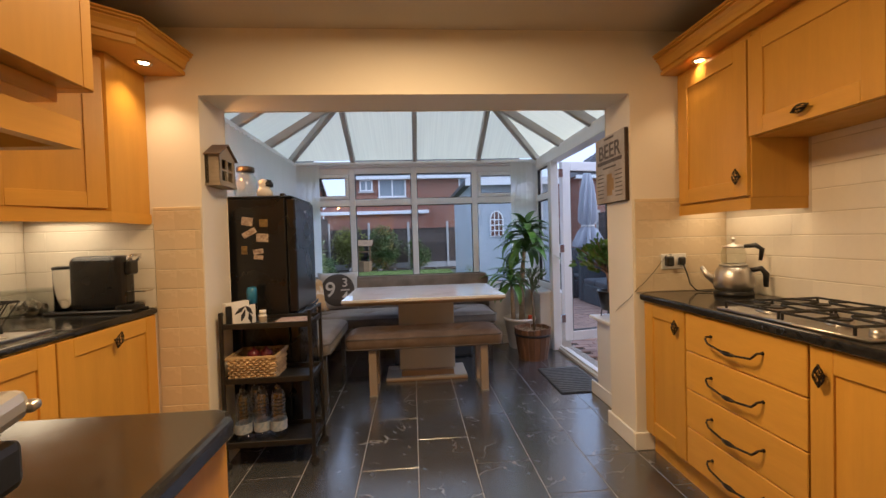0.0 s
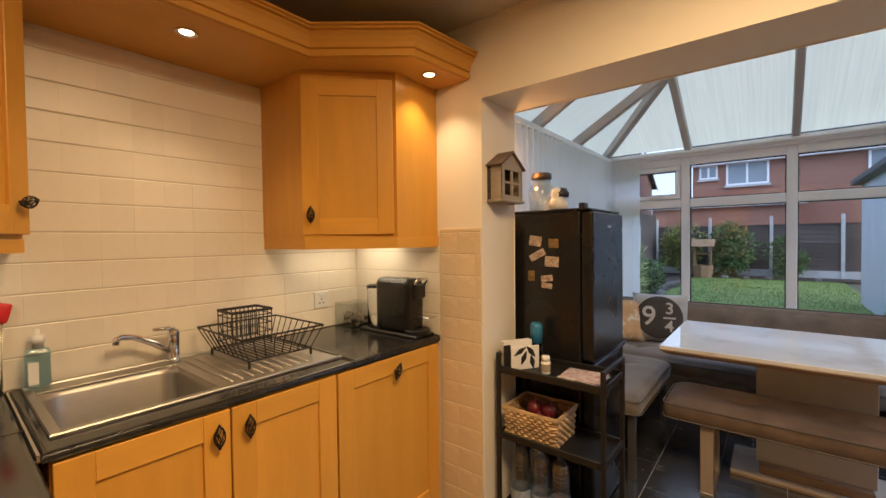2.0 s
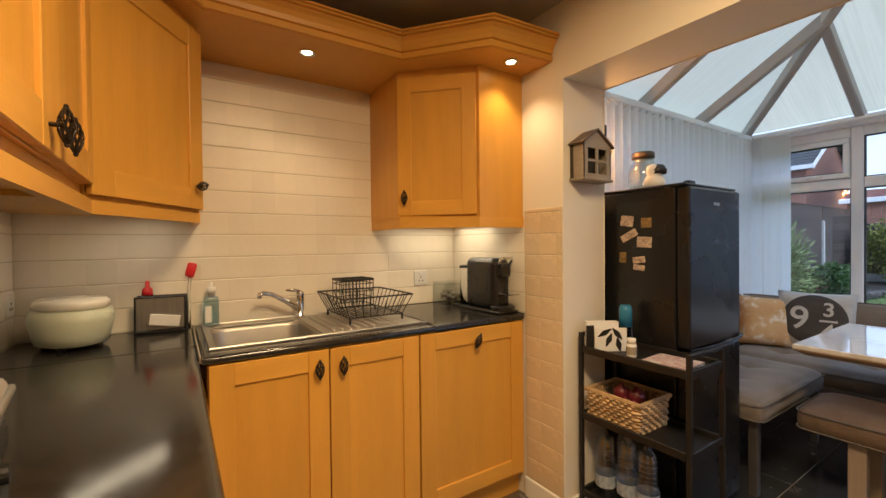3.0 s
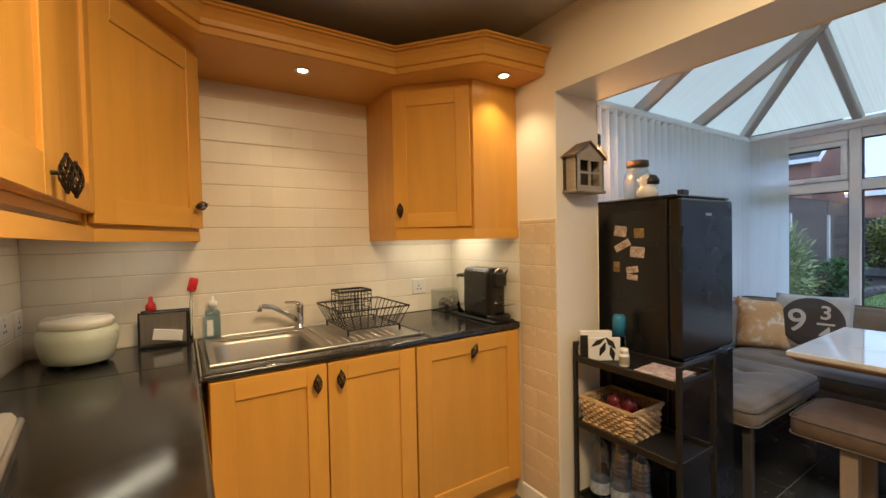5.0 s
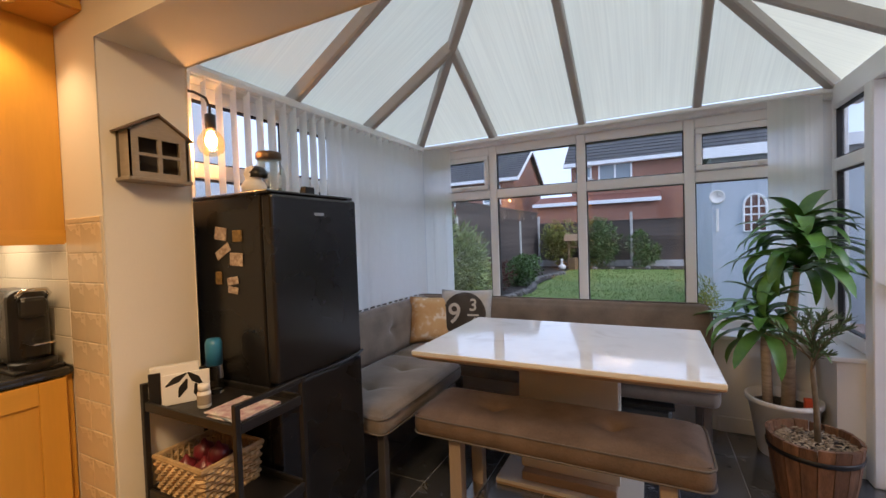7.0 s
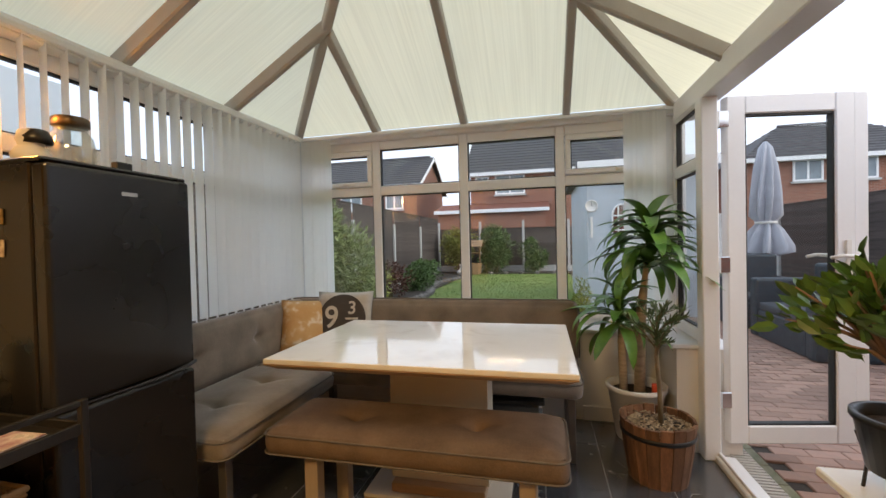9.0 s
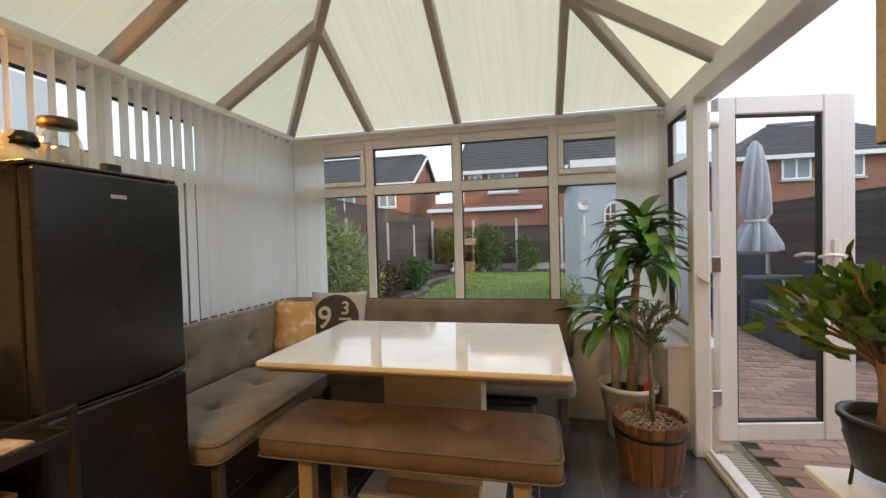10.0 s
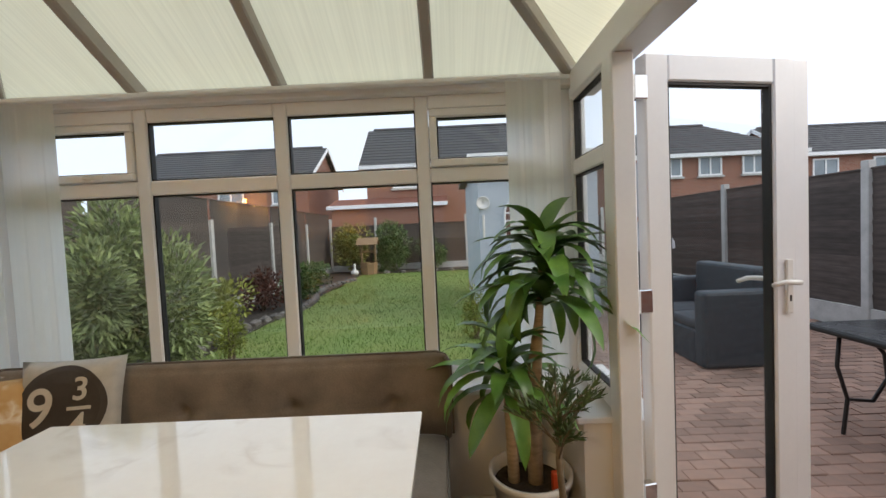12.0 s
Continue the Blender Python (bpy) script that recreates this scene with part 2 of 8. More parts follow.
# ---- building blocks ----
PLACED = {}


def thing(name, label, category, at=(0, 0, 0), rz=0.0, group="", kind=""):
    ob = new(name)
    ob.empty_display_size = 0.1
    ob.matrix_basis = pose(*at, 0, 0, rz)
    PLACED[ob.name] = ob.matrix_basis.copy()
    return tagged(ob, label, category, group, kind)


def mesh_of(bm, name, material, smooth=False):
    me = bpy.data.meshes.new(name)
    bm.normal_update()
    bm.to_mesh(me)
    bm.free()
    for m in material if isinstance(material, (list, tuple)) else [material]:
        me.materials.append(m)
    if smooth:
        for p in me.polygons:
            p.use_smooth = True
    return me


def part(name, bm, material, parent=None, label="", smooth=False, local=False):
    """One mesh under a thing or part; coordinates are the world's unless local."""
    if parent and not local:
        bm.transform(PLACED[parent.name].inverted())
    ob = new(name, mesh_of(bm, name, material, smooth))
    PLACED[ob.name] = Matrix.Identity(4)
    if parent:
        ob.parent = parent
        PLACED[ob.name] = PLACED[parent.name].copy()
    return tagged(ob, label)


def solid(name, bm, material, label, category, kind="", smooth=False, group=""):
    """A top-level thing that is one mesh."""
    return tagged(part(name, bm, material, None, "", smooth), label, category, group, kind)


def box(bm, x0, x1, y0, y1, z0, z1, bevel=0.0, m=None, seg=1, mat=0):
    r = bmesh.ops.create_cube(bm, size=1)
    vs = r["verts"]
    bmesh.ops.scale(bm, vec=(abs(x1 - x0), abs(y1 - y0), abs(z1 - z0)), verts=vs)
    bmesh.ops.translate(bm, vec=((x0 + x1) / 2, (y0 + y1) / 2, (z0 + z1) / 2), verts=vs)
    if m is not None:
        bmesh.ops.transform(bm, matrix=m, verts=vs)
    faces = {f for v in vs for f in v.link_faces}
    if bevel:
        es = list({e for v in vs for e in v.link_edges})
        res = bmesh.ops.bevel(bm, geom=es, offset=bevel, segments=seg, affect="EDGES", profile=0.5)
        faces = set(res["faces"]) | {f for f in faces if f.is_valid}
    if mat:
        for f in faces:
            f.material_index = mat
    return bm


def B(x0, x1, y0, y1, z0, z1, bevel=0.0, seg=1):
    return box(bmesh.new(), x0, x1, y0, y1, z0, z1, bevel, seg=seg)


def tube(bm, pts, r, sides=8, closed=False, caps=True):
    """A round bar along points; r is one radius or one for each point."""
    pts = [Vector(p) for p in pts]
    n = len(pts)
    rs = r if isinstance(r, (list, tuple)) else [r] * n
    rings = []
    up = None
    for i, p in enumerate(pts):
        a = pts[(i - 1) % n] if closed or i else p
        b = pts[(i + 1) % n] if closed or i < n - 1 else p
        d = (b - a).normalized() if (b - a).length > 1e-9 else Vector((0, 0, 1))
        if up is None:
            up = Vector((0, 0, 1)) if abs(d.z) < 0.9 else Vector((1, 0, 0))
        side = d.cross(up)
        if side.length < 1e-6:
            side = d.cross(Vector((0, 1, 0)))
        side.normalize()
        up = side.cross(d).normalized()
        rings.append([bm.verts.new(p + rs[i] * (math.cos(t) * side + math.sin(t) * up)) for t in (2 * math.pi * k / sides for k in range(sides))])
    for i in range(n if closed else n - 1):
        a, b = rings[i], rings[(i + 1) % n]
        for k in range(sides):
            bm.faces.new((a[k], a[(k + 1) % sides], b[(k + 1) % sides], b[k]))
    if caps and not closed:
        bm.faces.new(rings[0][::-1])
        bm.faces.new(rings[-1])
    return bm


def lathe(bm, profile, at=(0, 0, 0), sides=20, cap=True, sx=1.0, sy=1.0):
    """Turns (radius, height) pairs about the upright axis."""
    rings = []
    for r, z in profile:
        rings.append([bm.verts.new((at[0] + sx * r * math.cos(2 * math.pi * k / sides), at[1] + sy * r * math.sin(2 * math.pi * k / sides), at[2] + z)) for k in range(sides)])
    for a, b in zip(rings, rings[1:]):
        for k in range(sides):
            bm.faces.new((a[k], a[(k + 1) % sides], b[(k + 1) % sides], b[k]))
    if cap:
        bm.faces.new(rings[0][::-1])
        bm.faces.new(rings[-1])
    return bm


def prism(bm, outline, z0, z1):
    """Extrudes a plan outline (counter-clockwise) upwards."""
    lo = [bm.verts.new((x, y, z0)) for x, y in outline]
    hi = [bm.verts.new((x, y, z1)) for x, y in outline]
    n = len(outline)
    for i in range(n):
        bm.faces.new((lo[i], lo[(i + 1) % n], hi[(i + 1) % n], hi[i]))
    bm.faces.new(lo[::-1])
    bm.faces.new(hi)
    return bm


def sweep(bm, path, profile):
    """Carries a profile of (out, up) pairs along a plan path, mitred at its corners; out is to the right of the way."""
    n = len(path)
    rings = []
    for i, (x, y, z) in enumerate(path):
        d1 = Vector((x - path[i - 1][0], y - path[i - 1][1])).normalized() if i else None
        d2 = Vector((path[i + 1][0] - x, path[i + 1][1] - y)).normalized() if i < n - 1 else None
        d1, d2 = d1 or d2, d2 or d1
        n1, n2 = Vector((d1.y, -d1.x)), Vector((d2.y, -d2.x))
        mid = (n1 + n2).normalized()
        mid /= max(0.3, mid.dot(n1))
        rings.append([bm.verts.new((x + mid.x * o, y + mid.y * o, z + u)) for o, u in profile])
    k = len(profile)
    for a, b in zip(rings, rings[1:]):
        for j in range(k):
            bm.faces.new((a[j], b[j], b[(j + 1) % k], a[(j + 1) % k]))
    bm.faces.new(rings[0])
    bm.faces.new(rings[-1][::-1])
    bmesh.ops.recalc_face_normals(bm, faces=bm.faces)
    return bm


def cushion(bm, x0, x1, y0, y1, z0, z1, puff=0.02, r=0.03, nx=12, ny=6, tufts=(), m=None):
    """A padded slab: rounded edges, a swelling top and buttoned dimples at (x, y)."""
    def ring(inset, z):
        out = []
        c = max(0.0, r - inset)
        xa, xb, ya, yb = x0 + inset, x1 - inset, y0 + inset, y1 - inset
        for cx, cy, a0 in ((xb - c, yb - c, 0), (xa + c, yb - c, 90), (xa + c, ya + c, 180), (xb - c, ya + c, 270)):
            for k in range(4):
                a = radians(a0 + 30 * k)
                out.append((cx + c * math.cos(a), cy + c * math.sin(a), z))
        return out
    h = z1 - z0
    rows = [ring(r * 0.5, z0), ring(r * 0.12, z0 + h * 0.12), ring(0, z0 + h * 0.4), ring(0, z0 + h * 0.6), ring(r * 0.25, z0 + h * 0.86)]
    vr = [[bm.verts.new(p) for p in row] for row in rows]
    for a, b in zip(vr, vr[1:]):
        for k in range(16):
            bm.faces.new((a[k], a[(k + 1) % 16], b[(k + 1) % 16], b[k]))
    bm.faces.new(vr[0][::-1])
    grid = []
    for j in range(ny + 1):
        row = []
        for i in range(nx + 1):
            u, v = i / nx, j / ny
            x, y = x0 + r * 0.4 + (x1 - x0 - r * 0.8) * u, y0 + r * 0.4 + (y1 - y0 - r * 0.8) * v
            edge, edge2 = min(u, 1 - u) * nx / 2, min(v, 1 - v) * ny / 2
            if tufts:
                edge, edge2 = min(u, 1 - u) * (x1 - x0) / 0.1, min(v, 1 - v) * (y1 - y0) / 0.08
            z = z0 + h * 0.86 + puff * (1 - (1 - min(1, edge)) ** 2) ** 0.5 * (1 - (1 - min(1, edge2)) ** 2) ** 0.5
            for tx, ty in tufts:
                d2 = ((x - tx) ** 2 + (y - ty) ** 2) / 0.0011
                z -= 0.026 * math.exp(-d2) + 0.014 * math.exp(-d2 / 7)
                z -= 0.010 * math.exp(-((y - ty - 0.15 * (x - tx)) ** 2) / 0.00035) * math.exp(-((x - tx) ** 2) / 0.012)
                z -= 0.007 * math.exp(-((x - tx + 0.2 * (y - ty)) ** 2) / 0.0003) * math.exp(-((y - ty) ** 2) / 0.008)
            row.append(bm.verts.new((x, y, z)))
        grid.append(row)
    for j in range(ny):
        for i in range(nx):
            bm.faces.new((grid[j][i], grid[j][i + 1], grid[j + 1][i + 1], grid[j + 1][i]))
    loop = grid[0] + [row[-1] for row in grid[1:]] + grid[-1][::-1][1:] + [row[0] for row in grid[1:-1]][::-1]
    top = vr[-1]
    es = []
    for ring_ in (loop, top):
        for a, b in zip(ring_, ring_[1:] + ring_[:1]):
            es.append(bm.edges.get((a, b)) or bm.edges.new((a, b)))
    bmesh.ops.bridge_loops(bm, edges=es)
    if m is not None:
        bmesh.ops.transform(bm, matrix=m, verts=bm.verts)
    bmesh.ops.recalc_face_normals(bm, faces=bm.faces)
    return bm

# ---- the shell: kitchen and conservatory ----
XL, XR, YW, YB, YN, HC = -1.85, 1.86, 2.427, 2.72, 0.47, 2.33
OL, OR, OT = -0.986, 1.312, 1.995
CL, CR, CY, EAVE = -1.30, 1.62, 5.06, 2.12


def structure(name, bm, material, label="", category=""):
    return tagged(part(name, bm, material), label, category, "", "structure")


floor = structure("floor", B(-2.2, 1.70, -1.6, 5.12, -0.12, -0.0025), material("floor_joint", (0.42, 0.42, 0.42), 0.7), "dark grey floor joints under the marbled slate-look tiles", "floor")
structure("ceiling", B(XL - 0.1, XR + 0.1, -1.6, YB, HC, HC + 0.12), M_CEIL_SHADED, "matt painted kitchen ceiling, shade put into its colour", "ceiling")
structure("wall_west", B(XL - 0.12, XL, YN - 0.1, YB, 0, HC), M_WALL, "cream painted kitchen wall behind the sink", "wall")
structure("wall_east", B(XR, XR + 0.12, -1.6, YW, 0, HC), M_WALL, "cream painted kitchen wall behind the hob", "wall")
_bm = bmesh.new()
prism(_bm, [(XL, 0), (OL, 0), (OL, OT), (OR, OT), (OR, 0), (XR + 0.12, 0), (XR + 0.12, HC), (XL, HC)], -YB, -YW)
_bm.transform(Matrix(((1, 0, 0, 0), (0, 0, -1, 0), (0, 1, 0, 0), (0, 0, 0, 1))))
_es = [e for e in _bm.edges if all(OL - 0.001 <= v.co.x <= OR + 0.001 for v in e.verts) and abs(e.verts[0].co.y - e.verts[1].co.y) < 1e-6]
bmesh.ops.bevel(_bm, geom=_es, offset=0.006, segments=2, affect="EDGES", profile=0.5)
bmesh.ops.recalc_face_normals(_bm, faces=_bm.faces)
structure("wall_north", _bm, M_WALL, "cream wall with the wide opening to the conservatory", "wall")
_bm = bmesh.new()
box(_bm, XL - 0.12, -0.34, YN - 0.1, YN, 0, HC)
box(_bm, -0.34, 0.95, YN - 0.1, YN, 2.08, HC)
box(_bm, 0.95, XR, YN - 0.1, YN, 0, HC)
structure("wall_south", _bm, M_WALL, "cream kitchen wall with a doorway", "wall")
_bm = bmesh.new()
box(_bm, -2.2, XR, -1.7, -1.6, 0, HC)
box(_bm, -2.2, -2.1, -1.6, YN - 0.1, 0, HC)
structure("wall_hall", _bm, M_WALL, "plain cream wall behind the doorway", "wall")

# skirting at the stubs of the opening and along the dwarf walls
_bm = bmesh.new()
box(_bm, OL - 0.24, OL + 0.016, YW - 0.016, YW - 0.002, 0, 0.1, 0.004)
box(_bm, OL + 0.002, OL + 0.016, YW, YB, 0, 0.1, 0.004)
box(_bm, OR - 0.016, OR - 0.002, YW, YB + 0.016, 0, 0.1, 0.004)
box(_bm, OR - 0.016, OR + 0.14, YW - 0.016, YW - 0.002, 0, 0.1, 0.004)
box(_bm, OR, 1.448, YB + 0.002, YB + 0.016, 0, 0.1, 0.004)
box(_bm, 1.436, 1.45, YB + 0.016, 3.29, 0, 0.1, 0.004)
box(_bm, 0.95, 1.44, 4.866, 4.878, 0, 0.1, 0.004)
box(_bm, 1.428, 1.44, 4.54, 4.866, 0, 0.1, 0.004)
structure("baseboard", _bm, M_WALLW, "white painted skirting board", "skirting")

# dwarf walls with sills
_bm = bmesh.new()
box(_bm, CL - 0.2, CL + 0.02, YB, CY + 0.15, -0.15, 0.6)
box(_bm, CL + 0.02, 1.44, 4.88, CY + 0.15, -0.15, 0.6)
box(_bm, 1.44, CR + 0.15, 4.54, CY + 0.15, -0.15, 0.6)
box(_bm, 1.45, CR + 0.15, YB, 3.20, -0.15, 0.59)
structure("wall_dwarf", _bm, M_WALLW, "white plastered dwarf wall under the conservatory windows", "wall")
_bm = bmesh.new()
box(_bm, CL + 0.02, CR, 4.855, CY - 0.04, 0.6, 0.625, 0.004)
box(_bm, 1.411, CR - 0.03, 4.522, 4.855, 0.6, 0.625, 0.004)
box(_bm, 1.407, CR + 0.02, YB, 3.24, 0.59, 0.613, 0.004)
box(_bm, CL + 0.0, CL + 0.09, YB, 4.855, 0.6, 0.625, 0.004)
structure("window_sill", _bm, M_UPVC, "white window sill board", "sill")


def frame_window(name, label, axis, at, spans, zs, openers=(), depth=0.06, a0=None, a1=None, z0=0.625, z1=2.06):
    """A glazed wall of uPVC: spans are the panes' limits along the wall, zs the panes' limits upwards."""
    w = thing(name, label, "window", (0, at, 0) if axis == "x" else (at, 0, 0), kind="structure")
    bm = bmesh.new()
    def put(b, a, c, zl, zh, d=0.0, bev=0.006):
        if axis == "x":
            box(b, a, c, at - depth / 2 - d, at + depth / 2 + d, zl, zh, bev)
        else:
            box(b, at - depth / 2 - d, at + depth / 2 + d, a, c, zl, zh, bev)
    edges = [a0] + [v for s in spans for v in s] + [a1]
    for a, c in zip(edges[::2], edges[1::2]):
        put(bm, a, c, z0, z1)
    zed = [z0] + [v for s in zs for v in s] + [z1]
    for a, c in spans:
        for zl, zh in zip(zed[::2], zed[1::2]):
            put(bm, a, c, zl, zh, -0.002)
    part("window_frame", bm, M_UPVC, w)
    for i, (a, c) in enumerate(spans):
        for j, (zl, zh) in enumerate(zs):
            if (i, j) in openers:
                bm = bmesh.new()
                t = 0.042
                put(bm, a + 0.004, c - 0.004, zh - t, zh - 0.004, 0.012)
                put(bm, a + 0.004, c - 0.004, zl + 0.004, zl + t, 0.012)
                put(bm, a + 0.004, a + t, zl + t, zh - t, 0.0118)
                put(bm, c - t, c - 0.004, zl + t, zh - t, 0.0118)
                sash = part("sash", bm, M_UPVC, w)
                bm = bmesh.new()
                k = (a + c) / 2 + 0.06
                if axis == "x":
                    box(bm, k - 0.012, k + 0.012, at - 0.06, at - 0.04, zl + 0.012, zl + 0.034, 0.003)
                    box(bm, k - 0.012, k + 0.09, at - 0.072, at - 0.06, zl + 0.014, zl + 0.032, 0.004)
                else:
                    box(bm, at + 0.04, at + 0.06, k - 0.012, k + 0.012, zl + 0.012, zl + 0.034, 0.003)
                part("handle", bm, M_WHITEP, sash)
                zl, zh, a_, c_ = zl + t, zh - t, a + t, c - t
            else:
                a_, c_ = a, c
            bm = bmesh.new()
            g = 0.007
            put(bm, a_ - 0.002, a_ + g, zl, zh, -0.014, 0)
            put(bm, c_ - g, c_ + 0.002, zl, zh, -0.014, 0)
            put(bm, a_ + g, c_ - g, zl - 0.002, zl + g, -0.014, 0)
            put(bm, a_ + g, c_ - g, zh - g, zh + 0.002, -0.014, 0)
            part("gasket", bm, M_GASKET, w)
            bm = bmesh.new()
            if axis == "x":
                box(bm, a_ + 0.001, c_ - 0.001, at - 0.004, at + 0.004, zl + 0.001, zh - 0.001)
            else:
                box(bm, at - 0.004, at + 0.004, a_ + 0.001, c_ - 0.001, zl + 0.001, zh - 0.001)
            pane = part("pane", bm, M_GLASS, w)
            pane.visible_shadow = False
    return w


frame_window("window_1", "white uPVC conservatory window wall with top lights", "x", 5.05,
             [(-1.20, -0.615), (-0.55, 0.092), (0.159, 0.802), (0.866, 1.45)], [(0.70, 1.627), (1.70, 1.992)],
             openers=((0, 1), (3, 1)), a0=CL - 0.03, a1=CR + 0.03)
frame_window("window_2", "white uPVC side window beside the garden door", "y", 1.60, [(4.60, 4.99)], [(0.70, 1.627), (1.70, 1.992)],
             a0=4.545, a1=5.018)
frame_window("window_3", "white uPVC side window wall behind vertical blinds", "y", CL, [(2.80, 3.45), (3.52, 4.20), (4.27, 4.95)],
             [(0.70, 1.627), (1.70, 1.992)], a0=YB + 0.002, a1=5.018)
frame_window("window_4", "white uPVC side window over the plant sill", "y", 1.64, [(YB + 0.03, 3.17)], [(0.70, 2.0)], a0=YB + 0.002, a1=3.20, z0=0.613)

# eave beams under the roof
_bm = bmesh.new()
box(_bm, CL - 0.03, CR + 0.03, 4.965, 5.08, 2.06, 2.125, 0.006)
box(_bm, CR - 0.06, CR + 0.06, YB + 0.002, 4.964, 2.0, 2.125, 0.006)
box(_bm, CL - 0.03, CL + 0.10, YB + 0.002, 4.964, 2.06, 2.125, 0.006)
box(_bm, CL + 0.1, CR - 0.06, 4.945, 4.964, 2.085, 2.105, 0.004)
structure("trim", _bm, M_UPVC, "white uPVC eaves beam with a blind track", "trim")

# door frame, threshold
_bm = bmesh.new()
box(_bm, 1.55, 1.635, 4.455, 4.543, 0.0, 2.0, 0.006)
box(_bm, 1.60, 1.67, 3.202, 3.23, 0.615, 2.0, 0.004)
box(_bm, 1.60, 1.70, 3.242, 4.453, 0.0, 0.035, 0.006)
box(_bm, 1.615, 1.635, 3.242, 4.453, 0.035, 0.055, 0.004)
structure("door_frame", _bm, M_UPVC, "white uPVC garden door frame with a low threshold", "door frame")

# the roof: hipped, its ridge over the middle
RX, RYE, PITCH, PITCHB = 0.16, 3.44, 0.61, 0.557
RIDGE = EAVE + PITCH * (RX - CL)


def roof_z(x, y):
    return EAVE + min(PITCH * (x - CL), PITCH * (CR - x), PITCHB * (CY - 0.02 - y))


def roof_sheet(pts, lift=0.03):
    bm = bmesh.new()
    vs = [bm.verts.new((x, y, z + lift)) for x, y, z in pts]
    vt = [bm.verts.new((x, y, z + lift + 0.02)) for x, y, z in pts]
    n = len(pts)
    bm.faces.new(vs[::-1])
    bm.faces.new(vt)
    for i in range(n):
        bm.faces.new((vs[i], vs[(i + 1) % n], vt[(i + 1) % n], vt[i]))
    return bm


roof = thing("conservatory_roof", "hipped translucent cream polycarbonate conservatory roof with grey glazing bars", "roof", (RX, 4.0, EAVE), kind="structure")
_cl, _cr, _cb = (CL, CY - 0.02, EAVE), (CR, CY - 0.02, EAVE), (RX, RYE, RIDGE)
part("roof_sheet", roof_sheet([_cl, _cr, _cb]), M_ROOF, roof).visible_shadow = True
part("roof_sheet", roof_sheet([(CL, YB, EAVE), _cl, _cb, (RX, YB, RIDGE)]), M_ROOFY, roof)
part("roof_sheet", roof_sheet([_cr, (CR, YB, EAVE), (RX, YB, RIDGE), _cb]), M_ROOFY, roof)
part("gable", prism(bmesh.new(), [(XL, YB), (XR, YB), (XR, YB + 0.02), (XL, YB + 0.02)], HC, HC + 1.0), M_WALLW, roof)


def bar(a, b, w=0.05, h=0.05):
    bm = bmesh.new()
    a, b = Vector(a), Vector(b)
    d = b - a
    rot = d.to_track_quat("Y", "Z").to_matrix().to_4x4()
    box(bm, -w / 2, w / 2, 0, d.length, -h, 0.03, 0.008, Matrix.Translation(a) @ rot)
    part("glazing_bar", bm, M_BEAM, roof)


def rafter(x0, y0, x1, y1, w=0.05):
    bar((x0, y0, roof_z(x0, y0)), (x1, y1, roof_z(x1, y1)), w)


rafter(CL, CY - 0.02, RX, RYE, 0.055)
rafter(CR, CY - 0.02, RX, RYE, 0.055)
for _x in (-0.56, 0.145, 0.88):
    rafter(_x, CY - 0.02, _x, max(RYE, CY - 0.02 - min(_x - CL, CR - _x) * PITCH / PITCHB) + 0.02)
for _y in (4.22, 3.50, 2.9):
    rafter(CL, _y, min(RX, CL + (CY - 0.02 - _y) * PITCHB / PITCH), _y)
    rafter(CR, _y, max(RX, CR - (CY - 0.02 - _y) * PITCHB / PITCH), _y)
bar((RX, RYE, RIDGE), (RX, YB, RIDGE), 0.09)

# ---- kitchen units ----
def along(x0, y0, x1, y1, z=0.0):
    """A pose whose x axis runs from the first plan point to the second; a face towards -y looks to the right of that way."""
    return Matrix.Translation((x0, y0, z)) @ Matrix.Rotation(math.atan2(y1 - y0, x1 - x0), 4, "Z")


def knob_mesh():
    bm = bmesh.new()
    for k in range(8):
        for turn in (1, -1):
            pts = []
            for j in range(7):
                u = j / 6
                a = 2 * math.pi * k / 8 + turn * u * 1.9
                r = 0.0135 * math.sin(math.pi * u) ** 0.9 + 0.0025
                pts.append((r * math.cos(a), -0.022 + 0.75 * r * math.sin(a), -0.032 + 0.064 * u))
            tube(bm, pts, 0.0014, 4)
    tube(bm, [(0, 0.0, 0), (0, -0.02, 0)], 0.004, 8)
    for z in (-0.033, 0.033):
        bmesh.ops.create_icosphere(bm, subdivisions=1, radius=0.0045, matrix=Matrix.Translation((0, -0.022, z)))
    return mesh_of(bm, "knob", M_IRON)


def pull_mesh():
    bm = bmesh.new()
    w = 0.13
    pts = [(-w, 0, 0.012), (-w, -0.024, 0.012), (-w + 0.004, -0.03, 0.004), (-w + 0.02, -0.032, -0.012), (-0.04, -0.034, -0.022), (0, -0.035, -0.024),
           (0.04, -0.034, -0.022), (w - 0.02, -0.032, -0.012), (w - 0.004, -0.03, 0.004), (w, -0.024, 0.012), (w, 0, 0.012)]
    tube(bm, pts, 0.0042, 7)
    for x in (-w, w):
        bmesh.ops.create_icosphere(bm, subdivisions=1, radius=0.008, matrix=Matrix.Translation((x, -0.002, 0.012)))
    tube(bm, [(-0.035, -0.034, -0.0225), (-0.018, -0.035, -0.0235), (0, -0.035, -0.024), (0.018, -0.035, -0.0235), (0.035, -0.034, -0.0225)], [0.004, 0.008, 0.0105, 0.008, 0.004], 8)
    return mesh_of(bm, "pull", M_IRON, True)


KNOB, PULL = knob_mesh(), pull_mesh()


def fitting(mesh, name, parent, m, label):
    ob = new(name, mesh)
    ob.parent = parent
    ob.matrix_basis = PLACED[parent.name].inverted() @ m
    return tagged(ob, label)


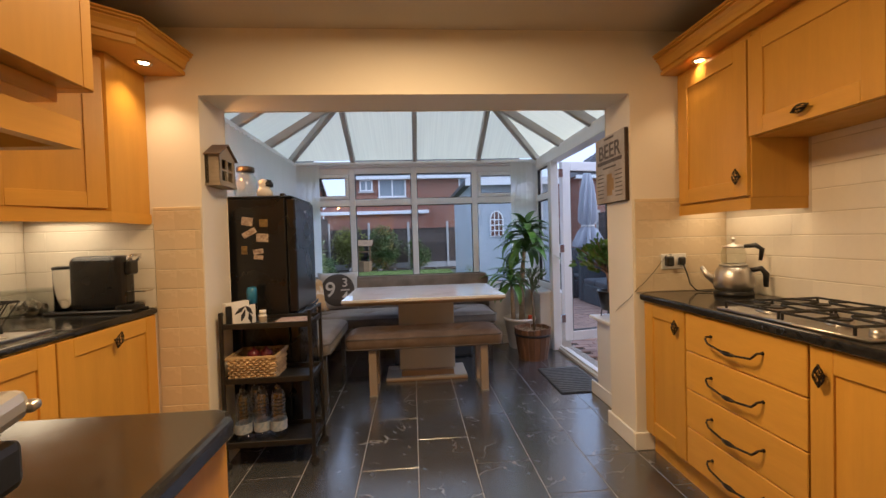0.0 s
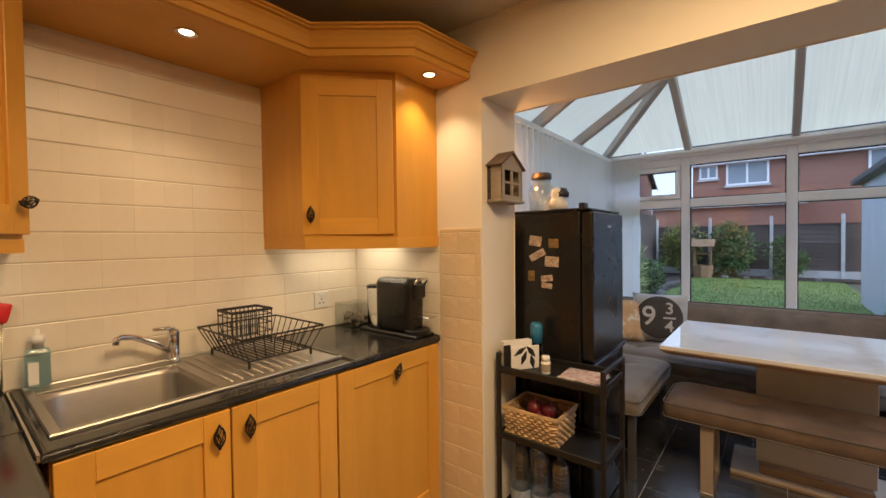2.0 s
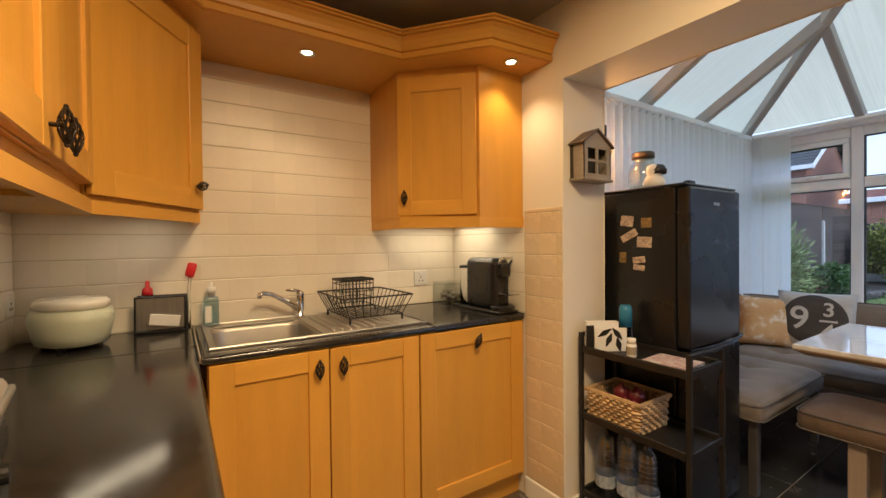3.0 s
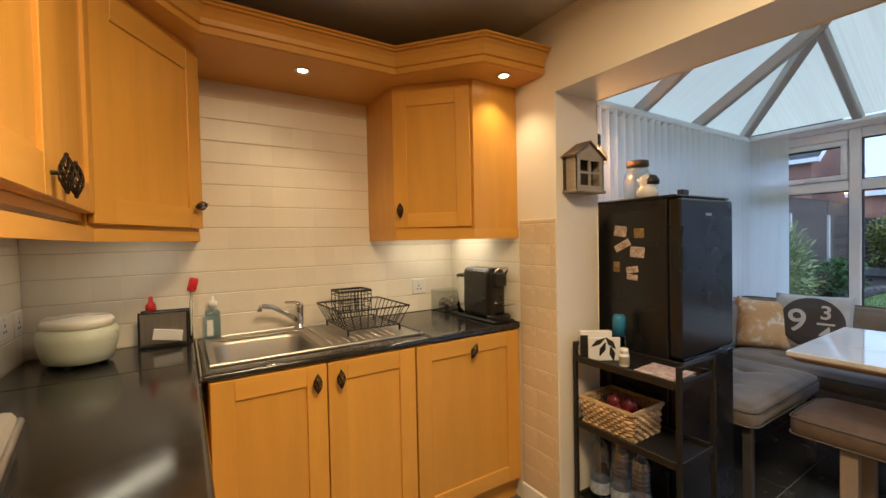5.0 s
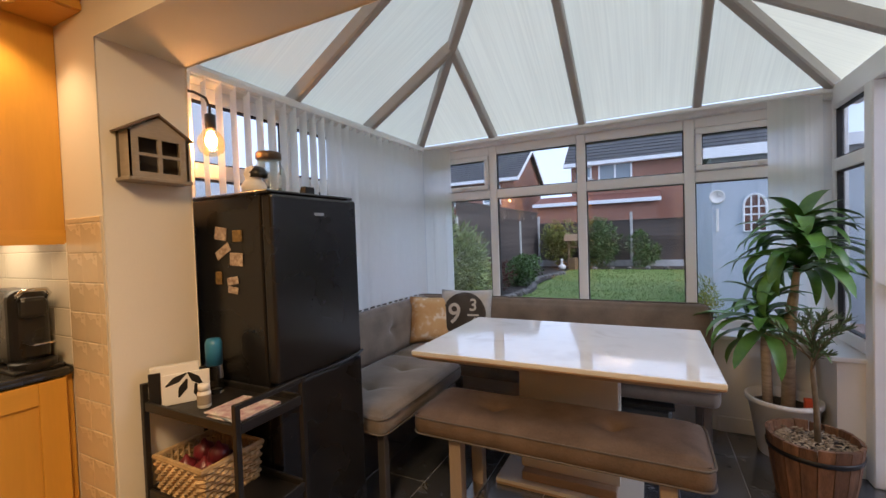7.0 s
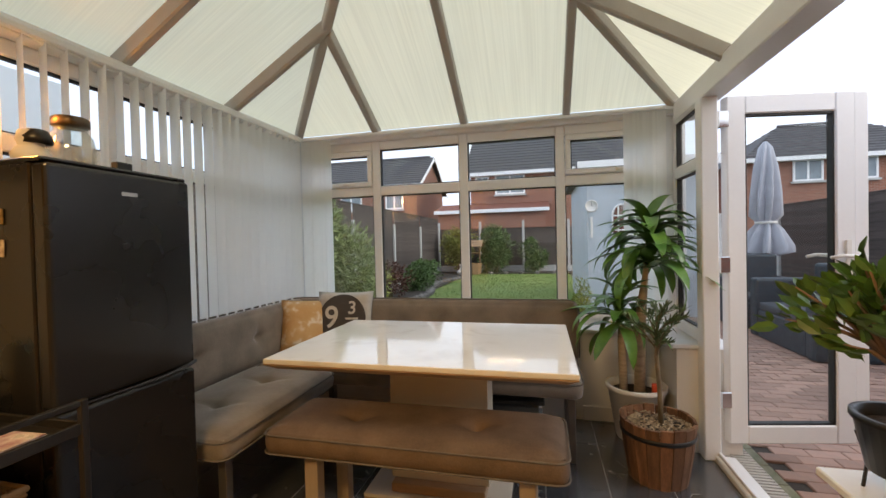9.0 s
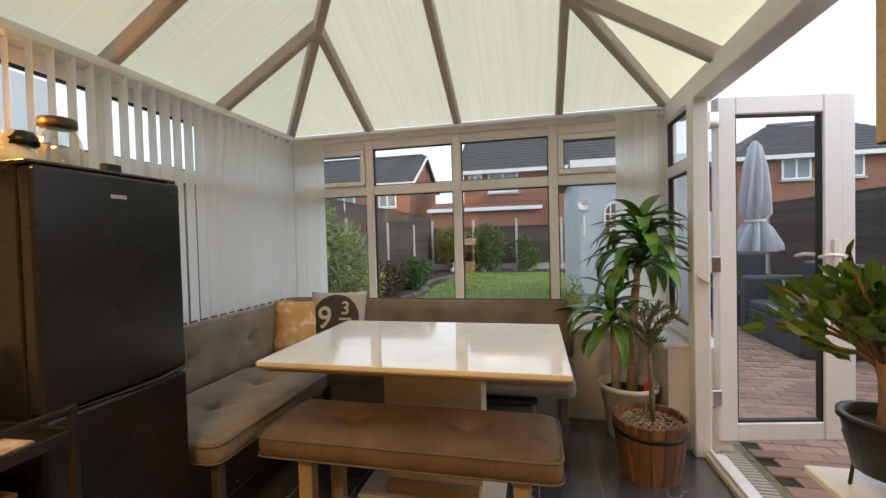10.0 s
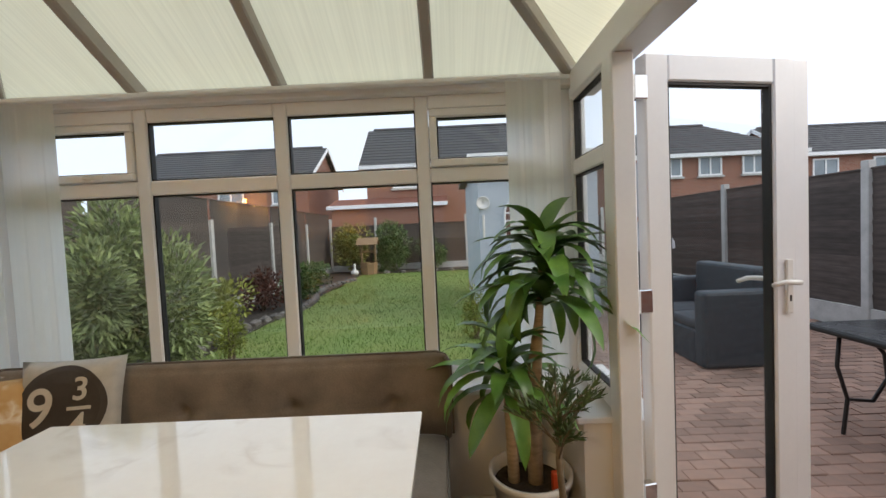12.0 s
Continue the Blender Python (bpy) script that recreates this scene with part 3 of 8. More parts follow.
def shaker(parent, m, w, h, knob=None, rail=0.075, name="door", flat=False, lift=0.0):
    """A framed door, its back at m's plane y = 0, facing -y; knob is (x, z), turned for a lying one by a third value."""
    bm = bmesh.new()
    t, g = 0.02, 0.0015
    if flat:
        box(bm, g, w - g, -t, 0, g, h - g, 0.003, m)
    else:
        box(bm, rail - 0.004, w - rail + 0.004, -t + 0.009, -0.003, rail - 0.004, h - rail + 0.004, 0, m)
    d = part(name, bm, M_MAPLEH if flat else M_MAPLE, parent)
    if not flat:
        part("stile", box(bmesh.new(), g, rail, -t, 0, g, h - g, 0.002, m), M_MAPLE, d)
        part("stile", box(bmesh.new(), w - rail, w - g, -t, 0, g, h - g, 0.002, m), M_MAPLE, d)
        part("rail", box(bmesh.new(), rail, w - rail, -t + 0.0004, 0, g, rail, 0.002, m), M_MAPLEH, d)
        part("rail", box(bmesh.new(), rail, w - rail, -t + 0.0004, 0, h - rail, h - g, 0.002, m), M_MAPLEH, d)
    if knob:
        turn = knob[2] if len(knob) > 2 else 0
        fitting(KNOB, "handle", d, m @ pose(knob[0], -t, knob[1], 0, turn, 0), "dark pewter birdcage knob")
    return d


def cabinet(name, label, at):
    return thing(name, label, "kitchen cabinet", at)


TOPL, TOPR = 0.91, 0.887
XF = -1.24
# base units under the sink, in the corner and beside it
_c = cabinet("base_cabinet", "maple shaker double base cabinet under the steel sink", (-1.55, 1.43, 0))
part("body", B(XL + 0.004, XF, 1.05, 1.815, 0.11, 0.735), M_MAPLE, _c)
part("front_rail", B(XF - 0.02, XF, 1.05, 1.815, 0.736, 0.882), M_MAPLEH, _c)
part("side_panel", B(XL + 0.004, XF - 0.021, 1.797, 1.815, 0.736, 0.882), M_MAPLE, _c)
part("plinth", B(XF - 0.06, XF - 0.04, 1.05, 1.815, 0.0, 0.108), M_MAPLEH, _c)
shaker(_c, along(XF, 1.052, XF, 1.438, 0.13), 0.386, 0.750, (0.345, 0.685))
shaker(_c, along(XF, 1.44, XF, 1.815, 0.13), 0.375, 0.750, (0.045, 0.685))
_c = cabinet("base_cabinet", "maple shaker base cabinet with a centred top knob", (-1.55, 2.11, 0))
part("body", B(XL + 0.004, XF, 1.819, 2.421, 0.11, 0.882), M_MAPLE, _c)
part("plinth", B(XF - 0.06, XF - 0.04, 1.819, 2.421, 0.0, 0.108), M_MAPLEH, _c)
shaker(_c, along(XF, 1.82, XF, 2.40, 0.13), 0.58, 0.750, (0.29, 0.69, 25))
_c = cabinet("base_cabinet", "maple corner base cabinet of the peninsula with a framed door", (-0.8, 0.75, 0))
part("body", B(XL + 0.004, -0.285, YN + 0.004, 0.985, 0.11, 0.868), M_MAPLE, _c)
part("end_panel", B(-0.283, -0.265, YN + 0.004, 1.0, 0.0, 0.868, 0.002), M_MAPLE, _c)
part("plinth", B(-1.28, -0.3, 0.93, 0.945, 0.0, 0.108), M_MAPLEH, _c)
shaker(_c, along(-0.69, 0.985, -1.16, 0.985, 0.13), 0.47, 0.725, (0.425, 0.62))
shaker(_c, along(-0.29, 0.985, -0.688, 0.985, 0.13), 0.398, 0.725, (0.05, 0.62))

# base units under the hob
XG = 1.365
_c = cabinet("base_cabinet", "narrow maple shaker base cabinet beside the opening", (1.62, 2.22, 0))
part("body", B(XG, XR - 0.004, 2.05, 2.40, 0.11, 0.848), M_MAPLE, _c)
part("plinth", B(XG + 0.04, XG + 0.06, 2.05, 2.40, 0.0, 0.108), M_MAPLEH, _c)
shaker(_c, along(XG, 2.385, XG, 2.053, 0.13), 0.332, 0.715, (0.29, 0.63))
_c = cabinet("drawer_unit", "maple four-drawer unit with dark pewter bow handles", (1.62, 1.75, 0))
part("body", B(XG, XR - 0.004, 1.448, 2.048, 0.11, 0.848), M_MAPLE, _c)
part("plinth", B(XG + 0.04, XG + 0.06, 1.448, 2.048, 0.0, 0.108), M_MAPLEH, _c)
for _i in range(4):
    _z = 0.13 + 0.179 * _i
    _m = along(XG, 2.046, XG, 1.45, _z)
    _d = shaker(_c, _m, 0.596, 0.177, name="drawer_front", flat=True)
    fitting(PULL, "handle", _d, _m @ pose(0.298, -0.02, 0.088), "dark pewter bow handle")
for _y1, _y0 in ((1.446, 0.85), (0.848, 0.50)):
    _c = cabinet("base_cabinet", "maple shaker base cabinet under the gas hob", (1.62, (_y0 + _y1) / 2, 0))
    part("body", B(XG, XR - 0.004, _y0, _y1, 0.11, 0.848), M_MAPLE, _c)
    part("plinth", B(XG + 0.04, XG + 0.06, _y0, _y1, 0.0, 0.108), M_MAPLEH, _c)
    shaker(_c, along(XG, _y1 - 0.002, XG, _y0 + 0.002, 0.13), _y1 - _y0 - 0.004, 0.715, (0.05, 0.63))


def nosed(bm, outline, z0, z1, r=0.012):
    """A slab with a rounded front edge all round."""
    n = len(outline)
    prism(bm, outline, z0, z1)
    es = [e for e in bm.edges if abs(e.verts[0].co.z - e.verts[1].co.z) < 1e-6]
    bmesh.ops.bevel(bm, geom=es, offset=r, segments=3, affect="EDGES", profile=0.5)
    return bm


# sink bowl cut-out: the worktop is pieced round it
_bm = bmesh.new()
nosed(_bm, [(XL + 0.003, 1.893), (-1.215, 1.893), (-1.215, 2.405), (-1.235, 2.424), (XL + 0.003, 2.424)], 0.884, TOPL)
nosed(_bm, [(XL + 0.003, 1.035), (-1.215, 1.035), (-1.215, 1.895), (-1.29, 1.895), (-1.29, 1.075), (XL + 0.003, 1.075)], 0.8841, TOPL - 0.0001)
nosed(_bm, [(XL + 0.003, 1.07), (-1.82, 1.07), (-1.82, 1.896), (XL + 0.003, 1.896)], 0.8842, TOPL - 0.0002, 0.002)
solid("worktop", _bm, M_TOP, "polished black stone-look worktop with a rounded edge", "worktop")
_bm = nosed(bmesh.new(), [(XL + 0.003, YN + 0.003), (-0.245, YN + 0.003), (-0.245, 0.985), (-0.262, 1.015), (-0.29, 1.028), (XL + 0.003, 1.028)], 0.87, TOPL)
solid("worktop", _bm, M_TOP, "polished black worktop of the peninsula, joined at a seam", "worktop")
_bm = nosed(bmesh.new(), [(XR - 0.003, 2.424), (1.36, 2.424), (1.325, 2.39), (1.325, 0.50), (XR - 0.003, 0.50)], 0.849, TOPR)
solid("worktop", _bm, M_TOP, "polished black worktop under the gas hob", "worktop")
solid("worktop_seam", B(-1.84, -1.215, 1.0285, 1.034, 0.895, TOPL + 0.0012), M_STEEL, "thin metal joint strip between the worktops", "joint strip")

# wall units at the left
ZB, ZT = 1.385, 2.083


def pelmet(bm, pts, z0, z1, t=0.018):
    sweep(bm, [(x, y, z0) for x, y in pts], [(0, 0), (0, z1 - z0), (-t, z1 - z0), (-t, 0)])


_u = cabinet("wall_cabinet", "diagonal maple wall cabinet with one framed door", (-1.5, 2.2, ZB))
part("body", prism(bmesh.new(), [(XL + 0.003, 1.874), (-1.513, 1.874), (-1.256, 2.152), (-1.238, 2.155), (-1.238, 2.425), (XL + 0.003, 2.425)], ZB, ZT), M_MAPLE, _u)
_bm = bmesh.new()
pelmet(_bm, [(XL + 0.003, 1.876), (-1.505, 1.876), (-1.235, 2.15), (-1.232, 2.425)], 1.335, ZB)
part("pelmet", _bm, M_MAPLEH, _u)
shaker(_u, along(-1.527, 1.884, -1.254, 2.153, 1.394), 0.383, 0.655, (0.04, 0.085), rail=0.07)
_u = cabinet("wall_cabinet", "diagonal maple corner wall cabinet with one framed door", (-1.5, 0.8, ZB))
part("body", prism(bmesh.new(), [(XL + 0.003, YN + 0.003), (-1.125, YN + 0.003), (-1.125, 0.777), (-1.538, 1.05), (XL + 0.003, 1.05)], ZB, ZT), M_MAPLE, _u)
_bm = bmesh.new()
pelmet(_bm, [(-0.336, YN + 0.003), (-0.336, 0.792), (-1.128, 0.792), (-1.53, 1.052), (XL + 0.003, 1.052)], 1.347, ZB - 0.002)
part("pelmet", _bm, M_MAPLEH, _u)
shaker(_u, along(-1.125, 0.779, -1.532, 1.048, 1.394), 0.486, 0.655, (0.445, 0.085, 75), rail=0.075)
_u = cabinet("wall_cabinet", "pair of maple framed wall cabinets ending above the peninsula", (-0.72, 0.63, ZB))
part("body", B(-1.122, -0.319, YN + 0.003, 0.779, 1.42, ZT, 0.002), M_MAPLE, _u)
part("underside", B(-1.122, -0.345, YN + 0.003, 0.77, 1.40, 1.419), M_MAPLEH, _u)
shaker(_u, along(-0.320, 0.78, -0.707, 0.78, 1.42), 0.387, 0.63, (0.348, 0.045))
shaker(_u, along(-0.709, 0.778, -1.12, 0.778, 1.42), 0.411, 0.63, (0.045, 0.045))

# wall units at the right
_u = cabinet("wall_cabinet", "maple wall cabinet with one framed door above the kettle", (1.71, 2.17, 1.36))
part("body", B(1.585, XR - 0.003, 1.932, 2.425, 1.36, ZT, 0.002), M_MAPLE, _u)
_bm = bmesh.new()
pelmet(_bm, [(XR - 0.003, 1.934), (1.58, 1.934), (1.58, 2.425)][::-1], 1.308, 1.36)
part("pelmet", _bm, M_MAPLEH, _u)
shaker(_u, along(1.585, 2.40, 1.585, 1.935, 1.368), 0.465, 0.685, (0.425, 0.09))
for _a, _b, _k in ((1.93, 1.40, 0.26), (1.398, 0.87, 0.26)):
    _u = cabinet("wall_cabinet", "maple bridging wall cabinet above the gas hob", (1.71, (_a + _b) / 2, 1.62))
    part("body", B(1.585, XR - 0.003, _b, _a - 0.002, 1.62, ZT, 0.002), M_MAPLE, _u)
    shaker(_u, along(1.585, _a - 0.003, 1.585, _b + 0.001, 1.622), _a - _b - 0.004, 0.43, (_k, 0.045, 80))

# cornice with its soffit
CORN = [(0.0, 0.0), (0.013, 0.0), (0.013, 0.019), (0.004, 0.023), (0.004, 0.029), (0.014, 0.032), (0.018, 0.05), (0.028, 0.068), (0.042, 0.078), (0.036, 0.081), (0.036, 0.085), (0.052, 0.087), (0.052, 0.094), (0.046, 0.096), (0.058, 0.099), (0.058, 0.106), (-0.012, 0.106), (-0.012, 0.0)]


def cornice(pts, soffit, label):
    c = thing("cornice", label, "cornice", (soffit[0][0], soffit[0][1], 2.07))
    bm = bmesh.new()
    sweep(bm, [(x, y, 2.086) for x, y in pts], CORN)
    part("moulding", bm, M_MAPLEH, c)
    part("soffit", prism(bmesh.new(), soffit, 2.084, 2.098), M_MAPLEH, c)
    return c


_p = [(-0.30, YN + 0.003), (-0.30, 0.88), (-1.18, 0.88), (-1.39, 1.06), (-1.39, 1.835), (-1.075, 2.095), (-1.05, 2.425)]
cornice(_p, [(XL + 0.003, YN + 0.003)] + _p + [(XL + 0.003, 2.425)], "stepped maple cornice running round above the sink")
_p = [(1.50, 2.425), (1.50, 0.50)]
cornice(_p, [(XR - 0.003, 2.425), (1.50, 2.425), (1.50, 0.50), (XR - 0.003, 0.50)], "stepped maple cornice above the hob wall units")

M_BULB = glow("lit_lamp_face", (1.0, 0.74, 0.4), 9)


def downlight(x, y):
    d = thing("downlight", "small lit recessed downlight with a chrome ring", "downlight", (x, y, 2.083), group="cornice downlights")
    bm = bmesh.new()
    lathe(bm, [(0.0215, 0.002), (0.034, 0.001), (0.036, -0.003), (0.034, -0.005), (0.023, -0.003), (0.0215, 0.002)], (x, y, 2.083), 24, cap=False)
    part("ring", bm, M_CHROME, d, smooth=True)
    part("lamp_face", lathe(bmesh.new(), [(0.022, 0.0), (0.02, -0.003), (0.001, -0.005)], (x, y, 2.0835), 20), M_BULB, d)


for _x, _y in ((-1.53, 1.456), (-1.14, 2.264), (1.567, 2.225)):
    downlight(_x, _y)

# ---- sink and what stands round it ----
_s = thing("kitchen_sink", "brushed steel inset sink with a ribbed drainer", "sink", (-1.55, 1.48, TOPL))
_bm = bmesh.new()
box(_bm, -1.81, -1.30, 1.06, 1.085, TOPL - 0.002, TOPL + 0.006, 0.003)
box(_bm, -1.81, -1.30, 1.455, 1.90, TOPL - 0.004, TOPL + 0.003, 0.002)
box(_bm, -1.81, -1.72, 1.085, 1.455, TOPL - 0.002, TOPL + 0.005, 0.002)
box(_bm, -1.335, -1.30, 1.085, 1.455, TOPL - 0.002, TOPL + 0.005, 0.002)
tube(_bm, [(-1.805, 1.063, TOPL + 0.005), (-1.303, 1.063, TOPL + 0.005), (-1.303, 1.897, TOPL + 0.005), (-1.805, 1.897, TOPL + 0.005)], 0.005, 6, closed=True)
part("rim", _bm, M_SINK, _s)
_bm = bmesh.new()
def _rr(x0, x1, y0, y1, r, z):
    out = []
    for cx, cy, a0 in ((x1 - r, y1 - r, 0), (x0 + r, y1 - r, 90), (x0 + r, y0 + r, 180), (x1 - r, y0 + r, 270)):
        for k in range(5):
            a = radians(a0 + 22.5 * k)
            out.append((cx + r * math.cos(a), cy + r * math.sin(a), z))
    return out
_rings = [[_bm.verts.new(p) for p in _rr(-1.735 + d, -1.322 - d, 1.072 + d, 1.468 - d, rr_, zz)] for d, rr_, zz in ((0, 0.05, TOPL + 0.004), (0.012, 0.06, TOPL - 0.005), (0.018, 0.06, TOPL - 0.02), (0.022, 0.06, TOPL - 0.125), (0.03, 0.06, TOPL - 0.148), (0.05, 0.06, TOPL - 0.156), (0.062, 0.055, TOPL - 0.157))]
for _a, _b in zip(_rings, _rings[1:]):
    for _k in range(20):
        _bm.faces.new((_a[_k], _b[_k], _b[(_k + 1) % 20], _a[(_k + 1) % 20]))
_bm.faces.new(_rings[-1])
part("bowl", _bm, M_SINK, _s, smooth=True)
part("plug_hole", lathe(bmesh.new(), [(0.04, 0.0), (0.04, 0.003), (0.03, 0.004), (0.027, 0.001), (0.006, 0.001)], (-1.53, 1.27, TOPL - 0.157), 20), M_CHROME, _s, "round chrome strainer")
_bm = bmesh.new()
for _i in range(9):
    _y = 1.50 + 0.035 * _i
    tube(_bm, [(-1.74, _y, TOPL + 0.003), (-1.35, _y, TOPL + 0.003)], [0.006, 0.006], 6)
part("drainer_ribs", _bm, M_SINK, _s, smooth=True)
_t = thing("mixer_tap", "chrome single-lever kitchen mixer tap", "tap", (-1.77, 1.47, TOPL))
part("body", lathe(bmesh.new(), [(0.024, 0.0), (0.024, 0.01), (0.019, 0.015), (0.02, 0.1), (0.021, 0.115), (0.017, 0.125)], (-1.77, 1.47, TOPL + 0.003), 18), M_CHROME, _t, smooth=True)
part("spout", tube(bmesh.new(), [(-1.77, 1.46, 0.955), (-1.76, 1.40, 1.0), (-1.745, 1.34, 1.035), (-1.735, 1.30, 1.045), (-1.733, 1.285, 1.038), (-1.732, 1.283, 1.02)], [0.012, 0.012, 0.011, 0.011, 0.011, 0.011], 10), M_CHROME, _t, smooth=True)
part("lever", tube(bmesh.new(), [(-1.77, 1.47, 1.035), (-1.765, 1.45, 1.045), (-1.755, 1.40, 1.05)], [0.012, 0.008, 0.006], 8), M_CHROME, _t, smooth=True)

_r = thing("dish_rack", "black wire dish drainer rack with a cutlery basket", "dish rack", (-1.57, 1.74, TOPL))
def _wire(bm, pts, r=0.0022, closed=False):
    tube(bm, pts, r, 5, closed)
_bm = bmesh.new()
_x0, _x1, _y0, _y1, _zt, _zb = -1.77, -1.40, 1.555, 1.885, 1.03, 0.942
_top = [(_x0, _y0, _zt), (_x1, _y0, _zt), (_x1, _y1, _zt), (_x0, _y1, _zt)]
_low = [(_x0 + 0.03, _y0 + 0.04, _zb), (_x1 - 0.03, _y0 + 0.04, _zb), (_x1 - 0.03, _y1 - 0.04, _zb), (_x0 + 0.03, _y1 - 0.04, _zb)]
_wire(_bm, _top, 0.004, True)
_wire(_bm, _low, 0.003, True)
for (_a, _b), (_c2, _d2) in zip(zip(_top, _top[1:] + _top[:1]), zip(_low, _low[1:] + _low[:1])):
    for _k in range(0, 8):
        _u = _k / 8
        _wire(_bm, [Vector(_a).lerp(Vector(_b), _u), Vector(_c2).lerp(Vector(_d2), _u)])
for _k in range(1, 12):
    _u = _k / 12
    _wire(_bm, [Vector(_low[0]).lerp(Vector(_low[3]), _u), Vector(_low[1]).lerp(Vector(_low[2]), _u)])
for _p in _low:
    _wire(_bm, [_p, (_p[0], _p[1], TOPL + 0.006)], 0.005)
part("wire_tray", _bm, M_BLACKM, _r)
_bm = bmesh.new()
_cx0, _cx1, _cy0, _cy1 = -1.75, -1.62, 1.625, 1.785
for _z in (0.965, 1.0, 1.035, 1.07, 1.09):
    _wire(_bm, [(_cx0, _cy0, _z), (_cx1, _cy0, _z), (_cx1, _cy1, _z), (_cx0, _cy1, _z)], 0.0022 if _z < 1.09 else 0.006, True)
for _k in range(10):
    _y = _cy0 + (_cy1 - _cy0) * _k / 9
    for _x in (_cx0, _cx1):
        _wire(_bm, [(_x, _y, 0.965), (_x, _y, 1.09)])
part("cutlery_basket", _bm, M_BLACKM, _r)

M_CERAM = material("pale_mint_ceramic", (0.60, 0.64, 0.50), 0.3, var=0.06, scale=8)
M_CREAM = material("cream_ceramic", (0.80, 0.76, 0.66), 0.3, var=0.03, scale=8)
_b = thing("bread_bin", "pale green oval bread bin with a flat cream lid", "bread bin", (-1.675, 0.66, TOPL), 25)
part("body", lathe(bmesh.new(), [(0.11, 0.0), (0.135, 0.006), (0.145, 0.035), (0.16, 0.085), (0.152, 0.118), (0.135, 0.126)], (0, 0, 0.012), 28, sx=1.0, sy=0.72), M_CERAM, _b, smooth=True, local=True)
part("lid", lathe(bmesh.new(), [(0.135, 0.126), (0.142, 0.13), (0.142, 0.147), (0.13, 0.156), (0.02, 0.16)], (0, 0, 0.012), 28, sx=1.0, sy=0.72), M_CREAM, _b, smooth=True, local=True)
for _k in range(4):
    part("foot", lathe(bmesh.new(), [(0.012, 0.0), (0.014, 0.006), (0.012, 0.014)], (0.075 * (1 if _k % 2 else -1), 0.05 * (1 if _k > 1 else -1), 0), 10), M_PLASTIC, _b, local=True)
_n = thing("napkin_holder", "black and steel napkin holder with white paper", "napkin holder", (-1.79, 0.92, TOPL), 84)
_bm = bmesh.new()
box(_bm, -0.09, 0.09, -0.035, 0.035, 0.0, 0.012, 0.003)
for _y in (-0.03, 0.03):
    tube(_bm, [(-0.085, _y, 0.01), (-0.085, _y, 0.145), (0.085, _y, 0.145), (0.085, _y, 0.01)], 0.005, 6)
part("holder_frame", _bm, M_BLACKM, _n, local=True)
_bm = bmesh.new()
for _y in (-0.028, 0.028):
    box(_bm, -0.082, 0.082, _y - 0.002, _y + 0.002, 0.014, 0.142, 0.001)
part("plate", _bm, M_SINK, _n, local=True)
_bm = bmesh.new()
box(_bm, -0.045, 0.06, -0.045, -0.036, 0.03, 0.075, 0.002, Matrix.Rotation(0.15, 4, "Y"))
box(_bm, -0.075, 0.07, -0.02, 0.02, 0.02, 0.125, 0.006)
part("napkins", _bm, M_WHITEP, _n, local=True)
M_RED = material("red_plastic", (0.62, 0.02, 0.02), 0.35, scale=20)
M_BLUEL = glass("pale_blue_liquid", (0.55, 0.78, 0.9), 0.02, 1.35, thin=False)
M_CLEAR = glass("clear_plastic", (0.96, 0.97, 0.97), 0.02, 1.4, thin=False)
_s = thing("soap_bottle", "clear washing-up bottle with a red cap", "bottle", (-1.815, 0.872, TOPL))
part("bottle", lathe(bmesh.new(), [(0.028, 0.0), (0.032, 0.01), (0.032, 0.1), (0.024, 0.14), (0.012, 0.155)], (-1.815, 0.872, TOPL), 16), M_CLEAR, _s, smooth=True)
part("cap", lathe(bmesh.new(), [(0.02, 0.15), (0.018, 0.175), (0.008, 0.185), (0.008, 0.205), (0.004, 0.21)], (-1.815, 0.872, TOPL), 14), M_RED, _s, "red flip cap", smooth=True)
_s = thing("dish_brush", "clear-handled dish brush with a red head", "brush", (-1.815, 1.012, TOPL))
part("stem", tube(bmesh.new(), [(-1.815, 1.012, TOPL), (-1.82, 1.016, 1.05), (-1.828, 1.023, 1.14)], [0.012, 0.007, 0.006], 8), M_CLEAR, _s, smooth=True)
part("brush_head", box(bmesh.new(), -0.009, 0.009, -0.018, 0.018, -0.028, 0.034, 0.008, pose(-1.83, 1.026, 1.155, -14, 0, 0), seg=2), M_RED, _s, "red brush head", smooth=True)
_s = thing("soap_bottle", "square clear bottle of pale blue hand soap with a label", "bottle", (-1.80, 1.098, TOPL))
part("bottle", box(bmesh.new(), -1.825, -1.775, 1.068, 1.128, TOPL, TOPL + 0.13, 0.012, seg=2), M_BLUEL, _s)
part("neck", lathe(bmesh.new(), [(0.014, 0.128), (0.014, 0.145), (0.018, 0.146), (0.018, 0.17), (0.006, 0.172), (0.006, 0.19)], (-1.80, 1.10, TOPL), 12), M_WHITEP, _s, smooth=True)
part("label", B(-1.7748, -1.7735, 1.074, 1.098, TOPL + 0.02, TOPL + 0.09), M_WHITEP, _s, "pale printed label")

